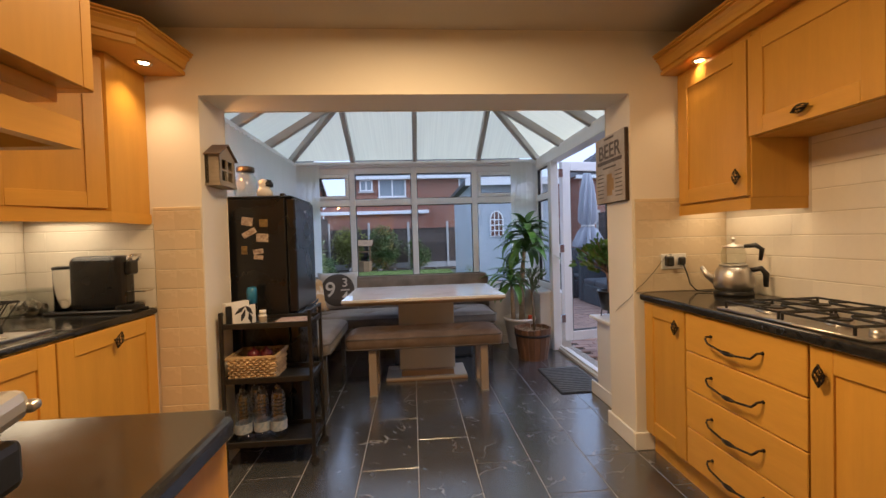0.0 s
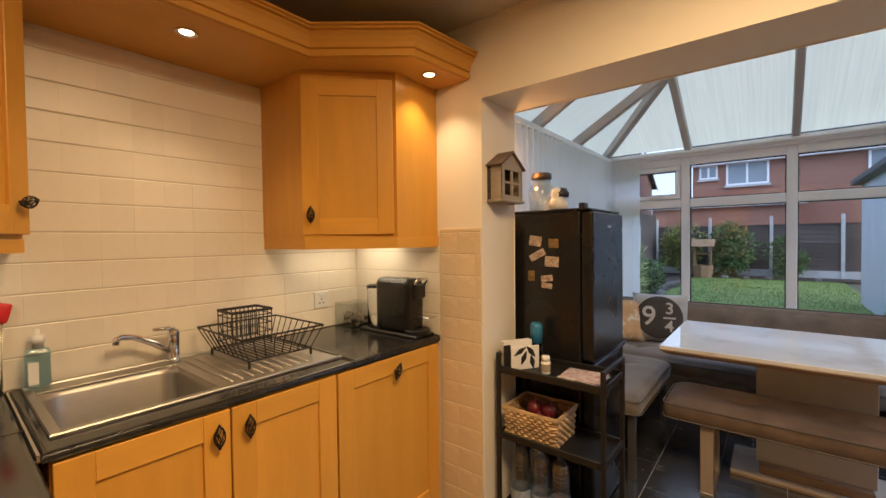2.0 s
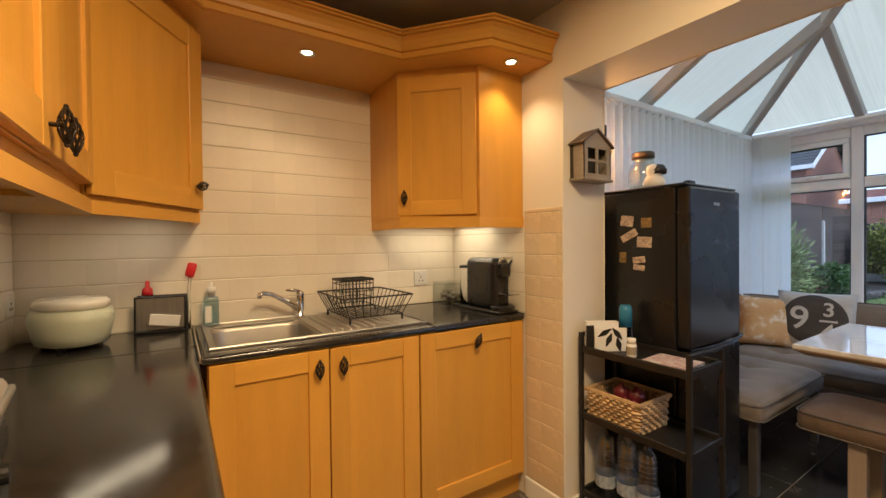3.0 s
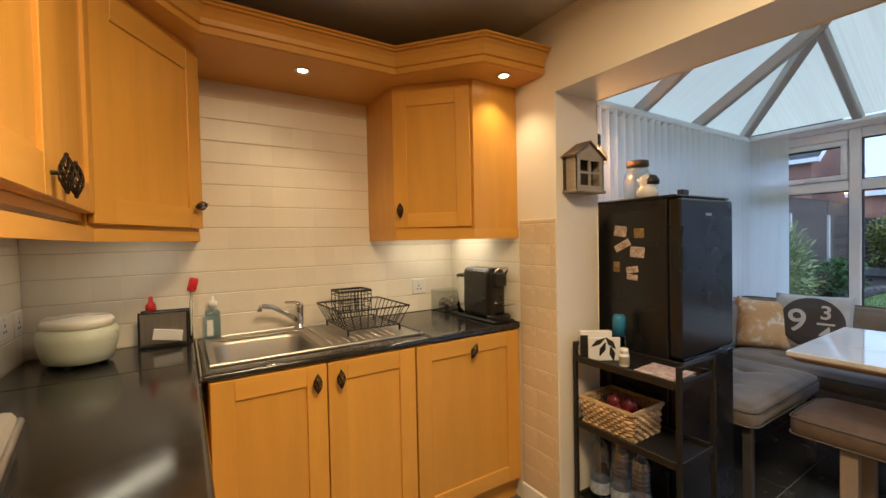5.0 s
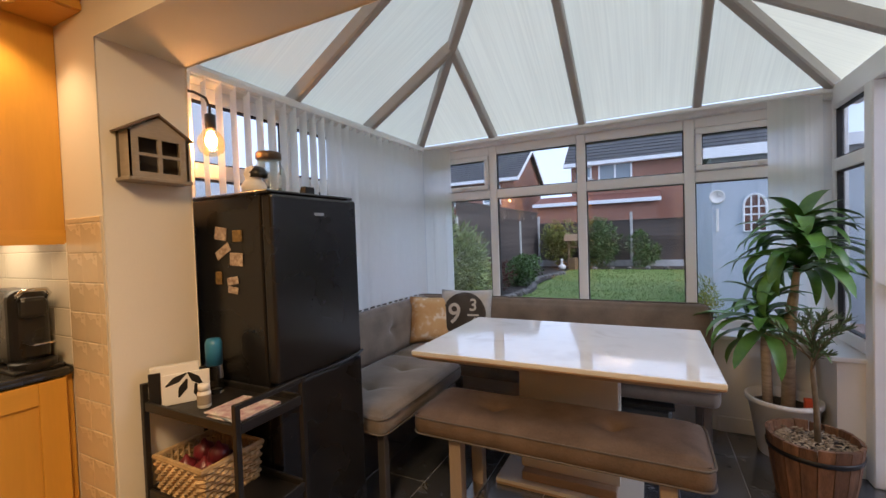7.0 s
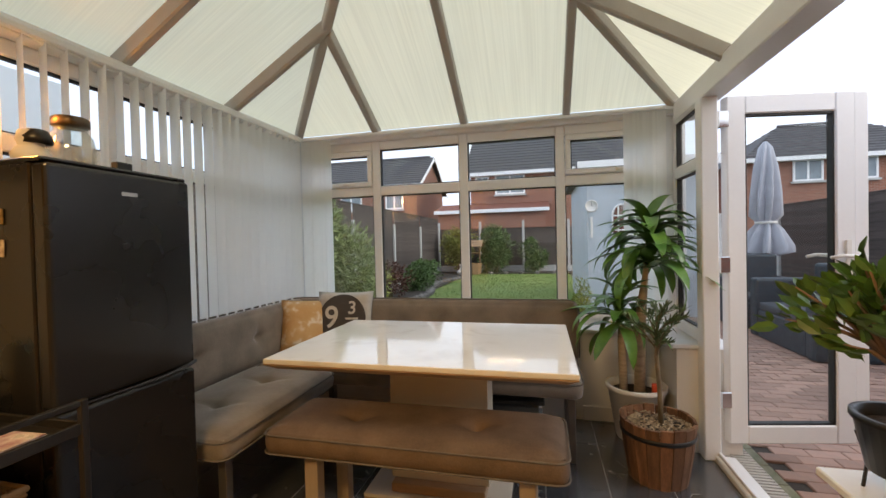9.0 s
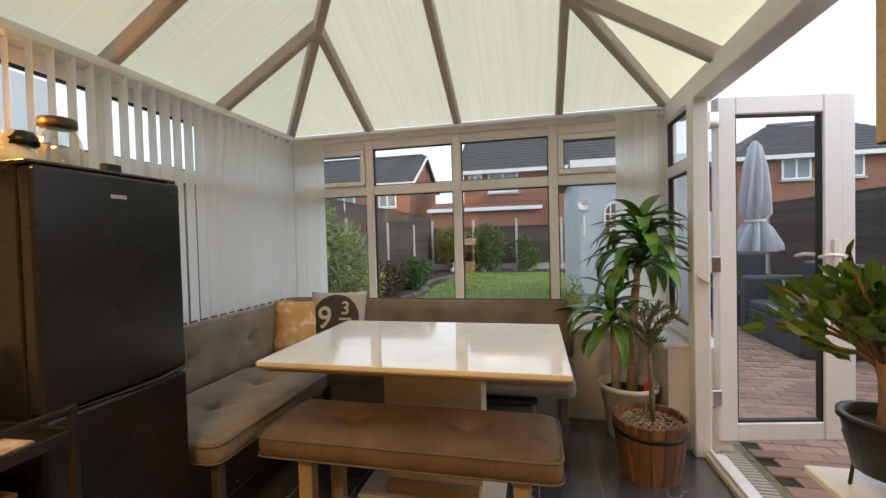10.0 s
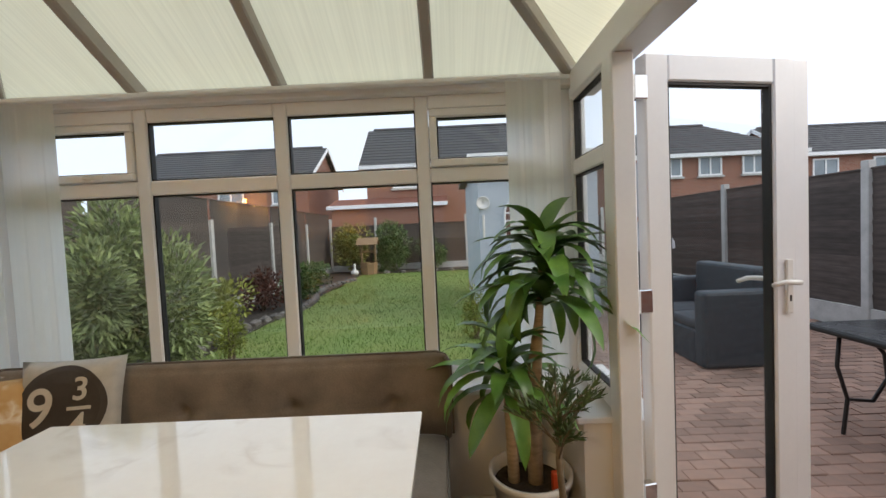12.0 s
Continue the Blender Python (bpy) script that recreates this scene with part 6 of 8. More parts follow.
_p = thing("dracaena_plant", "tall corn plant in a white plastic pot by the sill", "potted plant", (1.25, 4.69, 0))
_at = (1.25, 4.69, 0)
part("pot", lathe(bmesh.new(), [(0.115, 0.0), (0.12, 0.008), (0.165, 0.30), (0.178, 0.305), (0.18, 0.33), (0.165, 0.332), (0.158, 0.28), (0.12, 0.02)], _at, 32, cap=False), M_WHITEP, _p, smooth=True)
part("soil", lathe(bmesh.new(), [(0.157, 0.275), (0.12, 0.285), (0.02, 0.282)], _at, 24), M_SOIL, _p)
part("trunk", tube(bmesh.new(), [(1.27, 4.68, 0.26), (1.275, 4.68, 0.5), (1.285, 4.675, 0.8), (1.31, 4.68, 1.0), (1.33, 4.665, 1.25)], [0.034, 0.032, 0.03, 0.018, 0.014], 12), M_CANE, _p, smooth=True)
part("trunk", tube(bmesh.new(), [(1.18, 4.69, 0.26), (1.175, 4.685, 0.45), (1.17, 4.68, 0.60), (1.16, 4.67, 0.72)], [0.026, 0.025, 0.024, 0.012], 12), M_CANE, _p, smooth=True)
part("leaves", strap_crown((1.33, 4.64, 1.05), 74, 0.45, 0.08, 0.30), M_LEAF, _p, smooth=True)
part("leaves", strap_crown((1.155, 4.64, 0.68), 40, 0.40, 0.07, 0.20), M_LEAF, _p, smooth=True)
part("plant_tag", box(bmesh.new(), 1.325, 1.365, 4.60, 4.63, 0.27, 0.36, 0.004), material("orange_plastic", (0.75, 0.10, 0.03), 0.5), _p, "orange plastic tag")


def leaf_cloud(n, place, size, width=0.45, fold=0.25):
    """Many small pointed leaves: place() gives a point and the way the leaf looks out."""
    vs, fs = [], []
    for _ in range(n):
        p, d = place()
        d = (d + Vector((random.uniform(-0.7, 0.7), random.uniform(-0.7, 0.7), random.uniform(-0.5, 0.6)))).normalized()
        s = d.cross(Vector((random.uniform(-1, 1), random.uniform(-1, 1), random.uniform(0.2, 1)))).normalized()
        u = s.cross(d)
        L = size * random.uniform(0.6, 1.25)
        w = L * width / 2
        k = len(vs)
        a, b = d * L * 0.28, d * L * 0.68
        lift = u * w * fold
        vs += [p, p + a + s * w * 0.9 + lift, p + b + s * w * 0.85 + lift, p + d * L, p + b - s * w * 0.85 + lift, p + a - s * w * 0.9 + lift]
        fs += [(k, k + 1, k + 2, k + 3), (k, k + 3, k + 4, k + 5)]
    return vs, fs


def leafy(name, data, material, parent=None, label=""):
    me = bpy.data.meshes.new(name)
    me.from_pydata([tuple(v) for v in data[0]], [], data[1])
    me.materials.append(material)
    bm = bmesh.new()
    bm.from_mesh(me)
    return part(name, bm, material, parent, label)


_p = thing("bucket_planter", "small olive tree in a wooden half-barrel planter", "potted plant", (1.26, 4.245, 0))
BX, BY = 1.26, 4.245
_bm = bmesh.new()
lathe(_bm, [(0.13, 0.004), (0.13, 0.02)], (BX, BY, 0), 24)
part("bottom", _bm, M_STAVE, _p)
for _k in range(18):
    _bm = bmesh.new()
    _a0, _a1 = 2 * math.pi * (_k + 0.03) / 18, 2 * math.pi * (_k + 0.97) / 18
    _h = 0.31 + random.uniform(-0.004, 0.004)
    _ring = []
    for _z, _r in ((0.0, 0.14), (0.15, 0.164), (_h, 0.182)):
        for _rr2 in (_r, _r - 0.016):
            _ring += [_bm.verts.new((BX + _rr2 * math.cos(a), BY + _rr2 * math.sin(a), _z)) for a in (_a0, _a1)]
    for _l in (0, 4):
        o0, o1, i0, i1, O0, O1, I0, I1 = _ring[_l:_l + 8]
        _bm.faces.new((o0, o1, O1, O0))
        _bm.faces.new((i1, i0, I0, I1))
        _bm.faces.new((i0, o0, O0, I0))
        _bm.faces.new((o1, i1, I1, O1))
    _bm.faces.new((_ring[8], _ring[9], _ring[11], _ring[10]))
    _bm.faces.new((_ring[1], _ring[0], _ring[2], _ring[3]))
    part("stave", _bm, M_STAVE, _p)
part("hoop", lathe(bmesh.new(), [(0.1765, 0.235), (0.1785, 0.235), (0.181, 0.258), (0.179, 0.258)], (BX, BY, 0), 32, cap=False), M_BLACKM, _p, smooth=True)
part("soil", lathe(bmesh.new(), [(0.166, 0.26), (0.1, 0.27), (0.01, 0.272)], (BX, BY, 0), 24), M_SOIL, _p)
_vs, _fs = [], []
for _k in range(420):
    _a, _r = random.uniform(0, 6.283), 0.16 * math.sqrt(random.random())
    _c = Vector((BX + _r * math.cos(_a), BY + _r * math.sin(_a), 0.27 + random.uniform(0, 0.012)))
    _d = Vector((random.uniform(-1, 1), random.uniform(-1, 1), random.uniform(-0.25, 0.25))).normalized() * random.uniform(0.008, 0.018)
    _s = _d.cross(Vector((0, 0, 1))).normalized() * 0.004
    _i = len(_vs)
    _vs += [_c - _d - _s, _c + _d - _s, _c + _d + _s, _c - _d + _s, _c + Vector((0, 0, 0.005))]
    _fs += [(_i, _i + 1, _i + 4), (_i + 1, _i + 2, _i + 4), (_i + 2, _i + 3, _i + 4), (_i + 3, _i, _i + 4)]
leafy("bark_chips", (_vs, _fs), M_CHIP, _p, "pale bark chippings")
_stem = [(BX + 0.02, BY, 0.26), (BX + 0.015, BY, 0.45), (BX + 0.005, BY + 0.01, 0.62), (BX + 0.01, BY + 0.01, 0.75)]
_bm = bmesh.new()
tube(_bm, _stem, [0.014, 0.012, 0.011, 0.008], 8)
_tw = []
for _k in range(22):
    _a, _e = random.uniform(0, 6.283), random.uniform(0.35, 1.3)
    _b0 = Vector((BX + 0.005, BY + 0.01, random.uniform(0.60, 0.80)))
    _l = random.uniform(0.08, 0.22)
    _e1 = _b0 + Vector((math.cos(_a) * math.cos(_e), math.sin(_a) * math.cos(_e), math.sin(_e))) * _l
    part("twig", tube(bmesh.new(), [_b0, _b0.lerp(_e1, 0.5) + Vector((0, 0, 0.02)), _e1], [0.004, 0.003, 0.0015], 5), M_BARK, _p, smooth=True)
    _tw.append((_b0, _e1))
part("trunk", _bm, M_BARK, _p, smooth=True)


def _on_twig():
    a, b = random.choice(_tw)
    u = random.uniform(0.25, 1.0)
    return a.lerp(b, u) + Vector((0, 0, 0.02 * math.sin(u * 3))), (b - a).normalized()


leafy("leaves", leaf_cloud(760, _on_twig, 0.040, 0.2), M_LEAF2, _p)

# plant on the sill
M_FBARK = material("ficus_bark", (0.32, 0.20, 0.13), 0.7, var=0.2, scale=15, bump=0.3)
_p = thing("ficus_bonsai", "ficus bonsai in a black pot on the white sill", "potted plant", (1.525, 3.11, 0.613))
FX, FY = 1.525, 3.11
part("pot", lathe(bmesh.new(), [(0.05, 0.05), (0.075, 0.06), (0.098, 0.18), (0.105, 0.182), (0.105, 0.195), (0.09, 0.195), (0.085, 0.15)], (FX, FY, 0.613), 28, cap=False), M_PLASTIC, _p, smooth=True)
for _k in range(3):
    _a = 2.1 * _k + 0.4
    part("stand_leg", tube(bmesh.new(), [(FX + 0.09 * math.cos(_a), FY + 0.09 * math.sin(_a), 0.75), (FX + 0.07 * math.cos(_a), FY + 0.07 * math.sin(_a), 0.68), (FX + 0.078 * math.cos(_a), FY + 0.078 * math.sin(_a), 0.613)], 0.004, 6), M_BLACKM, _p)
part("soil", lathe(bmesh.new(), [(0.086, 0.165), (0.01, 0.17)], (FX, FY, 0.613), 20), M_SOIL, _p)
_bm = bmesh.new()
tube(_bm, [(FX, FY, 0.77), (FX + 0.005, FY + 0.01, 0.83), (FX - 0.01, FY, 0.90), (FX - 0.03, FY + 0.01, 0.97)], [0.034, 0.028, 0.022, 0.014], 10)
_tw2 = []
for _k in range(30):
    _b0 = Vector((FX - 0.015, FY + 0.005, random.uniform(0.88, 0.98)))
    _e1 = Vector((FX + random.uniform(-0.21, 0.10), FY + random.uniform(-0.16, 0.14), random.uniform(0.97, 1.17)))
    part("branch", tube(bmesh.new(), [_b0, _b0.lerp(_e1, 0.5) + Vector((0, 0, 0.015)), _e1], [0.007, 0.005, 0.002], 6), M_FBARK, _p, smooth=True)
    _tw2.append((_b0, _e1))
part("trunk", _bm, M_FBARK, _p, smooth=True)
leafy("leaves", leaf_cloud(330, lambda: (lambda ab: (ab[0].lerp(ab[1], random.uniform(0.55, 1.05)) + Vector((random.gauss(0, 0.018), random.gauss(0, 0.018), random.gauss(0, 0.014))), (ab[1] - ab[0]).normalized()))(random.choice(_tw2)), 0.060, 0.52), M_LEAF3, _p)

# door mat by the threshold
_m = thing("door_mat", "grey ribbed rubber door mat on the slate floor", "door mat", (1.38, 3.57, 0.0))
part("backing", box(bmesh.new(), 1.195, 1.56, 3.275, 3.872, 0.001, 0.006), M_PLASTIC, _m)
M_RIB = material("grey_rubber", (0.12, 0.125, 0.13), 0.7, var=0.15, scale=30)
for _k in range(15):
    part("rib", box(bmesh.new(), 1.20, 1.556, 3.287 + 0.04 * _k, 3.311 + 0.04 * _k, 0.006, 0.012, 0.001), M_RIB, _m)

# ---- the open garden door ----
_d = thing("door_1", "open white uPVC half-glazed garden door leaf", "door", (1.690, 4.492, 0.085), 0, kind="structure")
_w, _h, _t2 = 0.673, 1.92, 0.06
_M = along(1.690, 4.492, 2.429, 4.635, 0.085)
_bm = bmesh.new()
_s = 0.10
box(_bm, 0, _s, 0, _t2, 0, _h, 0.006, _M)
box(_bm, _w - _s, _w, 0, _t2, 0, _h, 0.006, _M)
box(_bm, _s, _w - _s, 0.001, _t2 - 0.001, 0, 0.10, 0.006, _M)
box(_bm, _s, _w - _s, 0.001, _t2 - 0.001, _h - _s, _h, 0.006, _M)
part("frame", _bm, M_UPVC, _d)
_bm = bmesh.new()
for _a in ((_s - 0.002, _s + 0.01, 0.10, _h - _s), (_w - _s - 0.01, _w - _s + 0.002, 0.10, _h - _s), (_s + 0.01, _w - _s - 0.01, 0.098, 0.11), (_s + 0.01, _w - _s - 0.01, _h - _s - 0.01, _h - _s + 0.002)):
    box(_bm, _a[0], _a[1], 0.012, _t2 - 0.012, _a[2], _a[3], 0, _M)
part("gasket", _bm, M_GASKET, _d)
part("pane", box(bmesh.new(), _s + 0.001, _w - _s - 0.001, 0.026, 0.034, 0.101, _h - _s - 0.001, 0, _M), M_GLASS, _d).visible_shadow = False
part("edge_strip", box(bmesh.new(), _w + 0.001, _w + 0.08, 0.01, _t2, 0.0, _h, 0.006, _M), M_UPVC, _d)
for _f, _y in ((1, 0.0), (-1, _t2)):
    _bm = bmesh.new()
    _x, _z = _w - 0.045, 1.03
    box(_bm, _x - 0.016, _x + 0.016, _y - 0.012 * _f, _y, _z - 0.13, _z + 0.09, 0.004, _M)
    _l = part("handle_plate", _bm, M_WHITEP, _d)
    _bm = bmesh.new()
    tube(_bm, [_M @ Vector(p) for p in ((_x, _y - 0.01 * _f, _z), (_x, _y - 0.05 * _f, _z), (_x - 0.02, _y - 0.055 * _f, _z + 0.002), (_x - 0.07, _y - 0.052 * _f, _z + 0.006), (_x - 0.125, _y - 0.048 * _f, _z - 0.004))], [0.011, 0.011, 0.011, 0.01, 0.009], 10)
    part("lever", _bm, M_WHITEP, _l, smooth=True)
    part("keyhole", box(bmesh.new(), _x - 0.004, _x + 0.004, _y - 0.0135 * _f, _y - 0.011 * _f, _z - 0.08, _z - 0.055, 0, _M), M_PLASTIC, _l)
for _z in (0.2, 0.95, 1.75):
    part("hinge", box(bmesh.new(), -0.045, 0.012, -0.004, 0.03, _z, _z + 0.09, 0.004, _M), M_CHROME, _d)

# ---- garden ----
GZ = -0.12
M_LAWN = material("lawn_grass", (0.13, 0.21, 0.04), 0.9, var=0.25, scale=1.3, colour2=(0.21, 0.24, 0.06), bump=0.6, fine=35)
M_EARTH = material("garden_earth", (0.055, 0.042, 0.03), 0.95, var=0.3, scale=5, bump=0.8)
M_GROUND = material("rough_ground", (0.09, 0.10, 0.06), 0.95, var=0.3, scale=0.4, bump=0.4)
M_FENCE = material("brown_fence_board", (0.105, 0.082, 0.072), 0.75, var=0.3, scale=4, stretch=(0.6, 0.6, 6), bump=0.35, fine=30, obj=0.25)
M_CONC = material("concrete_post", (0.55, 0.54, 0.52), 0.85, var=0.15, scale=6, bump=0.3)


def brickwork(name, c1, c2, mortar, scale=1.0):
    m = bpy.data.materials.new(name)
    m.use_nodes = True
    nt = m.node_tree
    b = nt.nodes["Principled BSDF"]
    tc, br, sep, com = (nt.nodes.new(k) for k in ("ShaderNodeTexCoord", "ShaderNodeTexBrick", "ShaderNodeSeparateXYZ", "ShaderNodeCombineXYZ"))
    add = nt.nodes.new("ShaderNodeMath")
    L = nt.links.new
    L(tc.outputs["Object"], sep.inputs[0])
    L(sep.outputs[0], add.inputs[0])
    L(sep.outputs[1], add.inputs[1])
    L(add.outputs[0], com.inputs[0])
    L(sep.outputs[2], com.inputs[1])
    L(com.outputs[0], br.inputs["Vector"])
    br.inputs["Color1"].default_value, br.inputs["Color2"].default_value, br.inputs["Mortar"].default_value = (*c1, 1), (*c2, 1), (*mortar, 1)
    br.inputs["Scale"].default_value = scale
    br.inputs["Brick Width"].default_value, br.inputs["Row Height"].default_value, br.inputs["Mortar Size"].default_value = 0.225, 0.075, 0.008
    L(br.outputs[0], b.inputs["Base Color"])
    b.inputs["Roughness"].default_value = 0.85
    return m


M_BRICK = brickwork("red_house_brick", (0.33, 0.125, 0.075), (0.25, 0.092, 0.06), (0.33, 0.26, 0.21))
M_RTILE = material("grey_roof_tile", (0.075, 0.075, 0.08), 0.75, var=0.2, scale=3, bump=0.3, obj=0.05)

_bm = B(-150, 150, 5.22, 300, GZ - 0.3, GZ - 0.03)
box(_bm, -150, -2.21, -150, 5.22, GZ - 0.3, GZ - 0.03)
box(_bm, 2.0, 150, -150, 5.22, GZ - 0.3, GZ - 0.03)
box(_bm, -2.21, 2.0, -150, -1.72, GZ - 0.3, GZ - 0.03)
structure("ground", _bm, M_GROUND, "rough ground running out beyond the gardens", "ground")
_bm = bmesh.new()
_n = 40
_g = [[_bm.verts.new((-2.45 + 4.15 * i / 12 + (0.25 * math.sin(j * 0.5) if i == 0 else 0), 5.6 + 13.2 * j / _n, GZ + 0.012 * noise.noise(Vector((i * 0.6, j * 0.5, 0))))) for i in range(13)] for j in range(_n + 1)]
for _j in range(_n):
    for _i in range(12):
        _bm.faces.new((_g[_j][_i], _g[_j][_i + 1], _g[_j + 1][_i + 1], _g[_j + 1][_i]))
structure("lawn", _bm, M_LAWN, "short green garden lawn", "lawn")
_vs, _fs = [], []
for _k in range(26000):
    _x, _y = random.uniform(-2.35, 1.65), 5.7 + 12.9 * random.random() ** 1.3
    _h, _a = random.uniform(0.02, 0.05), random.uniform(0, 3.14)
    _dx, _dy = 0.006 * math.cos(_a), 0.006 * math.sin(_a)
    _i = len(_vs)
    _vs += [Vector((_x - _dx, _y - _dy, GZ - 0.01)), Vector((_x + _dx, _y + _dy, GZ - 0.01)), Vector((_x + random.uniform(-0.02, 0.02), _y + random.uniform(-0.02, 0.02), GZ + _h))]
    _fs.append((_i, _i + 1, _i + 2))
tagged(leafy("grass", (_vs, _fs), material("grass_blade", (0.12, 0.21, 0.03), 0.8, var=0.2, scale=2, island=0.35)), "short mown grass blades over the lawn", "grass", "", "stuff")
_bm = bmesh.new()
box(_bm, -3.75, -2.30, 5.3, 20.4, GZ - 0.05, GZ + 0.02)
box(_bm, -2.30, 6.1, 18.6, 20.4, GZ - 0.05, GZ + 0.03)
structure("flower_bed", _bm, M_EARTH, "dark earth border along the fence", "flower bed")
M_STONE = material("rockery_stone", (0.20, 0.18, 0.16), 0.9, var=0.25, scale=8, bump=0.6, obj=0.3)
_e = thing("stone_edging", "rough stone edging along the lawn's border", "edging", (-2.3, 12, GZ))
for _k in range(46):
    _bm = bmesh.new()
    _y = 6.0 + 0.27 * _k
    _x = -2.36 + 0.22 * math.sin(_y * 1.2)
    if _k >= 40:
        _x, _y = -2.0 + 0.62 * (_k - 40), 18.65
    bmesh.ops.create_icosphere(_bm, subdivisions=1, radius=0.12)
    for _v in _bm.verts:
        _v.co = Vector((_v.co.x * random.uniform(0.8, 1.2), _v.co.y * random.uniform(0.9, 1.3), _v.co.z * random.uniform(0.7, 1.0))) + Vector((_x, _y, GZ + 0.03))
    part("stone", _bm, M_STONE, _e)


def board_mesh(length, h=0.19):
    bm = bmesh.new()
    n = 8
    rows = []
    for i in range(n + 1):
        x = length * i / n
        w = 0.012 * math.sin(i * 1.7)
        rows.append([bm.verts.new(p) for p in ((x, -0.022, w), (x, -0.008, h), (x, 0.0, h), (x, -0.012, w))])
    for a, b in zip(rows, rows[1:]):
        for k in range(4):
            bm.faces.new((a[k], b[k], b[(k + 1) % 4], a[(k + 1) % 4]))
    bm.faces.new(rows[0])
    bm.faces.new(rows[-1][::-1])
    return mesh_of(bm, "board", M_FENCE)




def fence(x0, y0, x1, y1, bays, label, high=1.95, rows=10, bay=1.86):
    boards = board_mesh(bay - 0.1)
    f = thing("garden_fence", label, "fence", (x0, y0, GZ))
    d = Vector((x1 - x0, y1 - y0)).normalized()
    m0 = along(x0, y0, x1, y1, GZ)
    for i in range(bays + 1):
        m = m0 @ Matrix.Translation((i * bay, 0, 0))
        part("post", box(bmesh.new(), -0.05, 0.05, -0.06, 0.05, -0.02, high, 0.008, m), M_CONC, f)
        if i == bays:
            break
        part("gravel_board", box(bmesh.new(), 0.05, bay - 0.05, -0.025, 0.025, -0.02, 0.28, 0.004, m), M_CONC, f)
        part("capping", box(bmesh.new(), 0.05, bay - 0.05, -0.035, 0.02, 0.275 + 0.157 * rows + 0.03, 0.275 + 0.157 * rows + 0.055, 0.003, m), M_FENCE, f)
        for k in range(rows):
            ob = new("board", boards)
            ob.parent = f
            ob.matrix_basis = PLACED[f.name].inverted() @ m @ Matrix.Translation((0.05, 0, 0.275 + 0.157 * k))
    return f


fence(-3.8, 19.75, -3.8, 5.5, 5, "dark brown waney-lap fence with concrete posts along the border", rows=13, bay=2.85)
fence(-3.8, 19.86, 7.36, 19.86, 6, "dark brown waney-lap fence across the garden's end", high=2.2)
fence(6.25, 2.88, 6.25, 13.44, 4, "dark brown waney-lap fence with white concrete posts by the patio", high=2.15, rows=11, bay=2.64)


def shrub(name, label, at, radii, n, size, mat, width=0.5, stems=7, category="shrub"):
    s = thing(name, label, category, at)
    c = Vector(at)
    lobes = [(Vector((random.uniform(-0.55, 0.55) * radii[0], random.uniform(-0.55, 0.55) * radii[1], random.uniform(0.35, 1.45) * radii[2])), random.uniform(0.35, 0.62)) for _ in range(11)]
    bm = bmesh.new()
    for k in range(stems):
        l = lobes[k % len(lobes)][0]
        tube(bm, [c + Vector((random.uniform(-0.06, 0.06), random.uniform(-0.06, 0.06), -0.02)), c + l * 0.5 + Vector((0, 0, 0.05)), c + l], [0.018, 0.012, 0.005], 5)
    part("branches", bm, M_BARK, s)

    def place():
        l, r = random.choice(lobes)
        d = Vector((random.gauss(0, 1), random.gauss(0, 1), random.gauss(0, 1))).normalized()
        q = r * random.uniform(0.55, 1.08)
        return c + l + Vector((d.x * radii[0] * q, d.y * radii[1] * q, d.z * radii[2] * q)), d
    leafy("leaves", leaf_cloud(n, place, size, width), mat, s)
    return s


M_SHG = material("shrub_green", (0.11, 0.19, 0.05), 0.6, var=0.3, scale=3, island=0.45)
M_SHY = material("shrub_yellow_green", (0.30, 0.32, 0.07), 0.6, var=0.3, scale=3, island=0.4)
M_SHC = material("conifer_green", (0.30, 0.37, 0.15), 0.7, var=0.3, scale=3, island=0.45)
M_SHR = material("shrub_russet", (0.14, 0.055, 0.035), 0.7, var=0.3, scale=3, island=0.45)
M_SHL = material("lime_conifer", (0.24, 0.28, 0.04), 0.7, var=0.3, scale=3, island=0.35)
shrub("conifer_tree", "tall feathery green conifer beside the conservatory", (-1.85, 6.45, GZ), (0.60, 0.52, 1.16), 15000, 0.085, M_SHC, 0.26, category="conifer")
shrub("shrub", "pale yellow-green variegated shrub in the border", (-2.65, 9.0, GZ), (0.55, 0.5, 0.62), 2200, 0.08, M_SHY)
shrub("dwarf_conifer", "small lime-yellow dwarf conifer at the lawn's edge", (-1.75, 7.9, GZ), (0.2, 0.2, 0.36), 1300, 0.05, M_SHL, 0.3, category="conifer")
shrub("shrub", "russet bare-looking shrub in the border", (-3.0, 11.6, GZ), (0.6, 0.55, 0.5), 1500, 0.08, M_SHR)
shrub("shrub", "bright green leafy shrub by the stone edging", (-2.75, 12.9, GZ), (0.5, 0.5, 0.45), 1600, 0.10, M_SHG)
shrub("shrub", "low green shrub under the fence", (-3.1, 15.5, GZ), (0.5, 0.6, 0.4), 1200, 0.09, M_SHG)
shrub("shrub", "golden variegated shrub behind the wishing well", (-2.75, 19.15, GZ), (0.8, 0.45, 1.1), 2400, 0.11, M_SHY)
shrub("shrub", "rounded dark green shrub by the end fence", (-1.15, 19.1, GZ), (0.95, 0.5, 1.05), 3200, 0.11, M_SHG)
shrub("shrub", "dull green shrub against the end fence", (0.35, 19.3, GZ), (0.6, 0.4, 0.8), 1700, 0.10, M_SHG)
shrub("dwarf_conifer", "small lime-yellow dwarf conifer beside the outbuilding", (1.30, 8.6, GZ), (0.2, 0.2, 0.42), 1200, 0.05, M_SHL, 0.3, category="conifer")

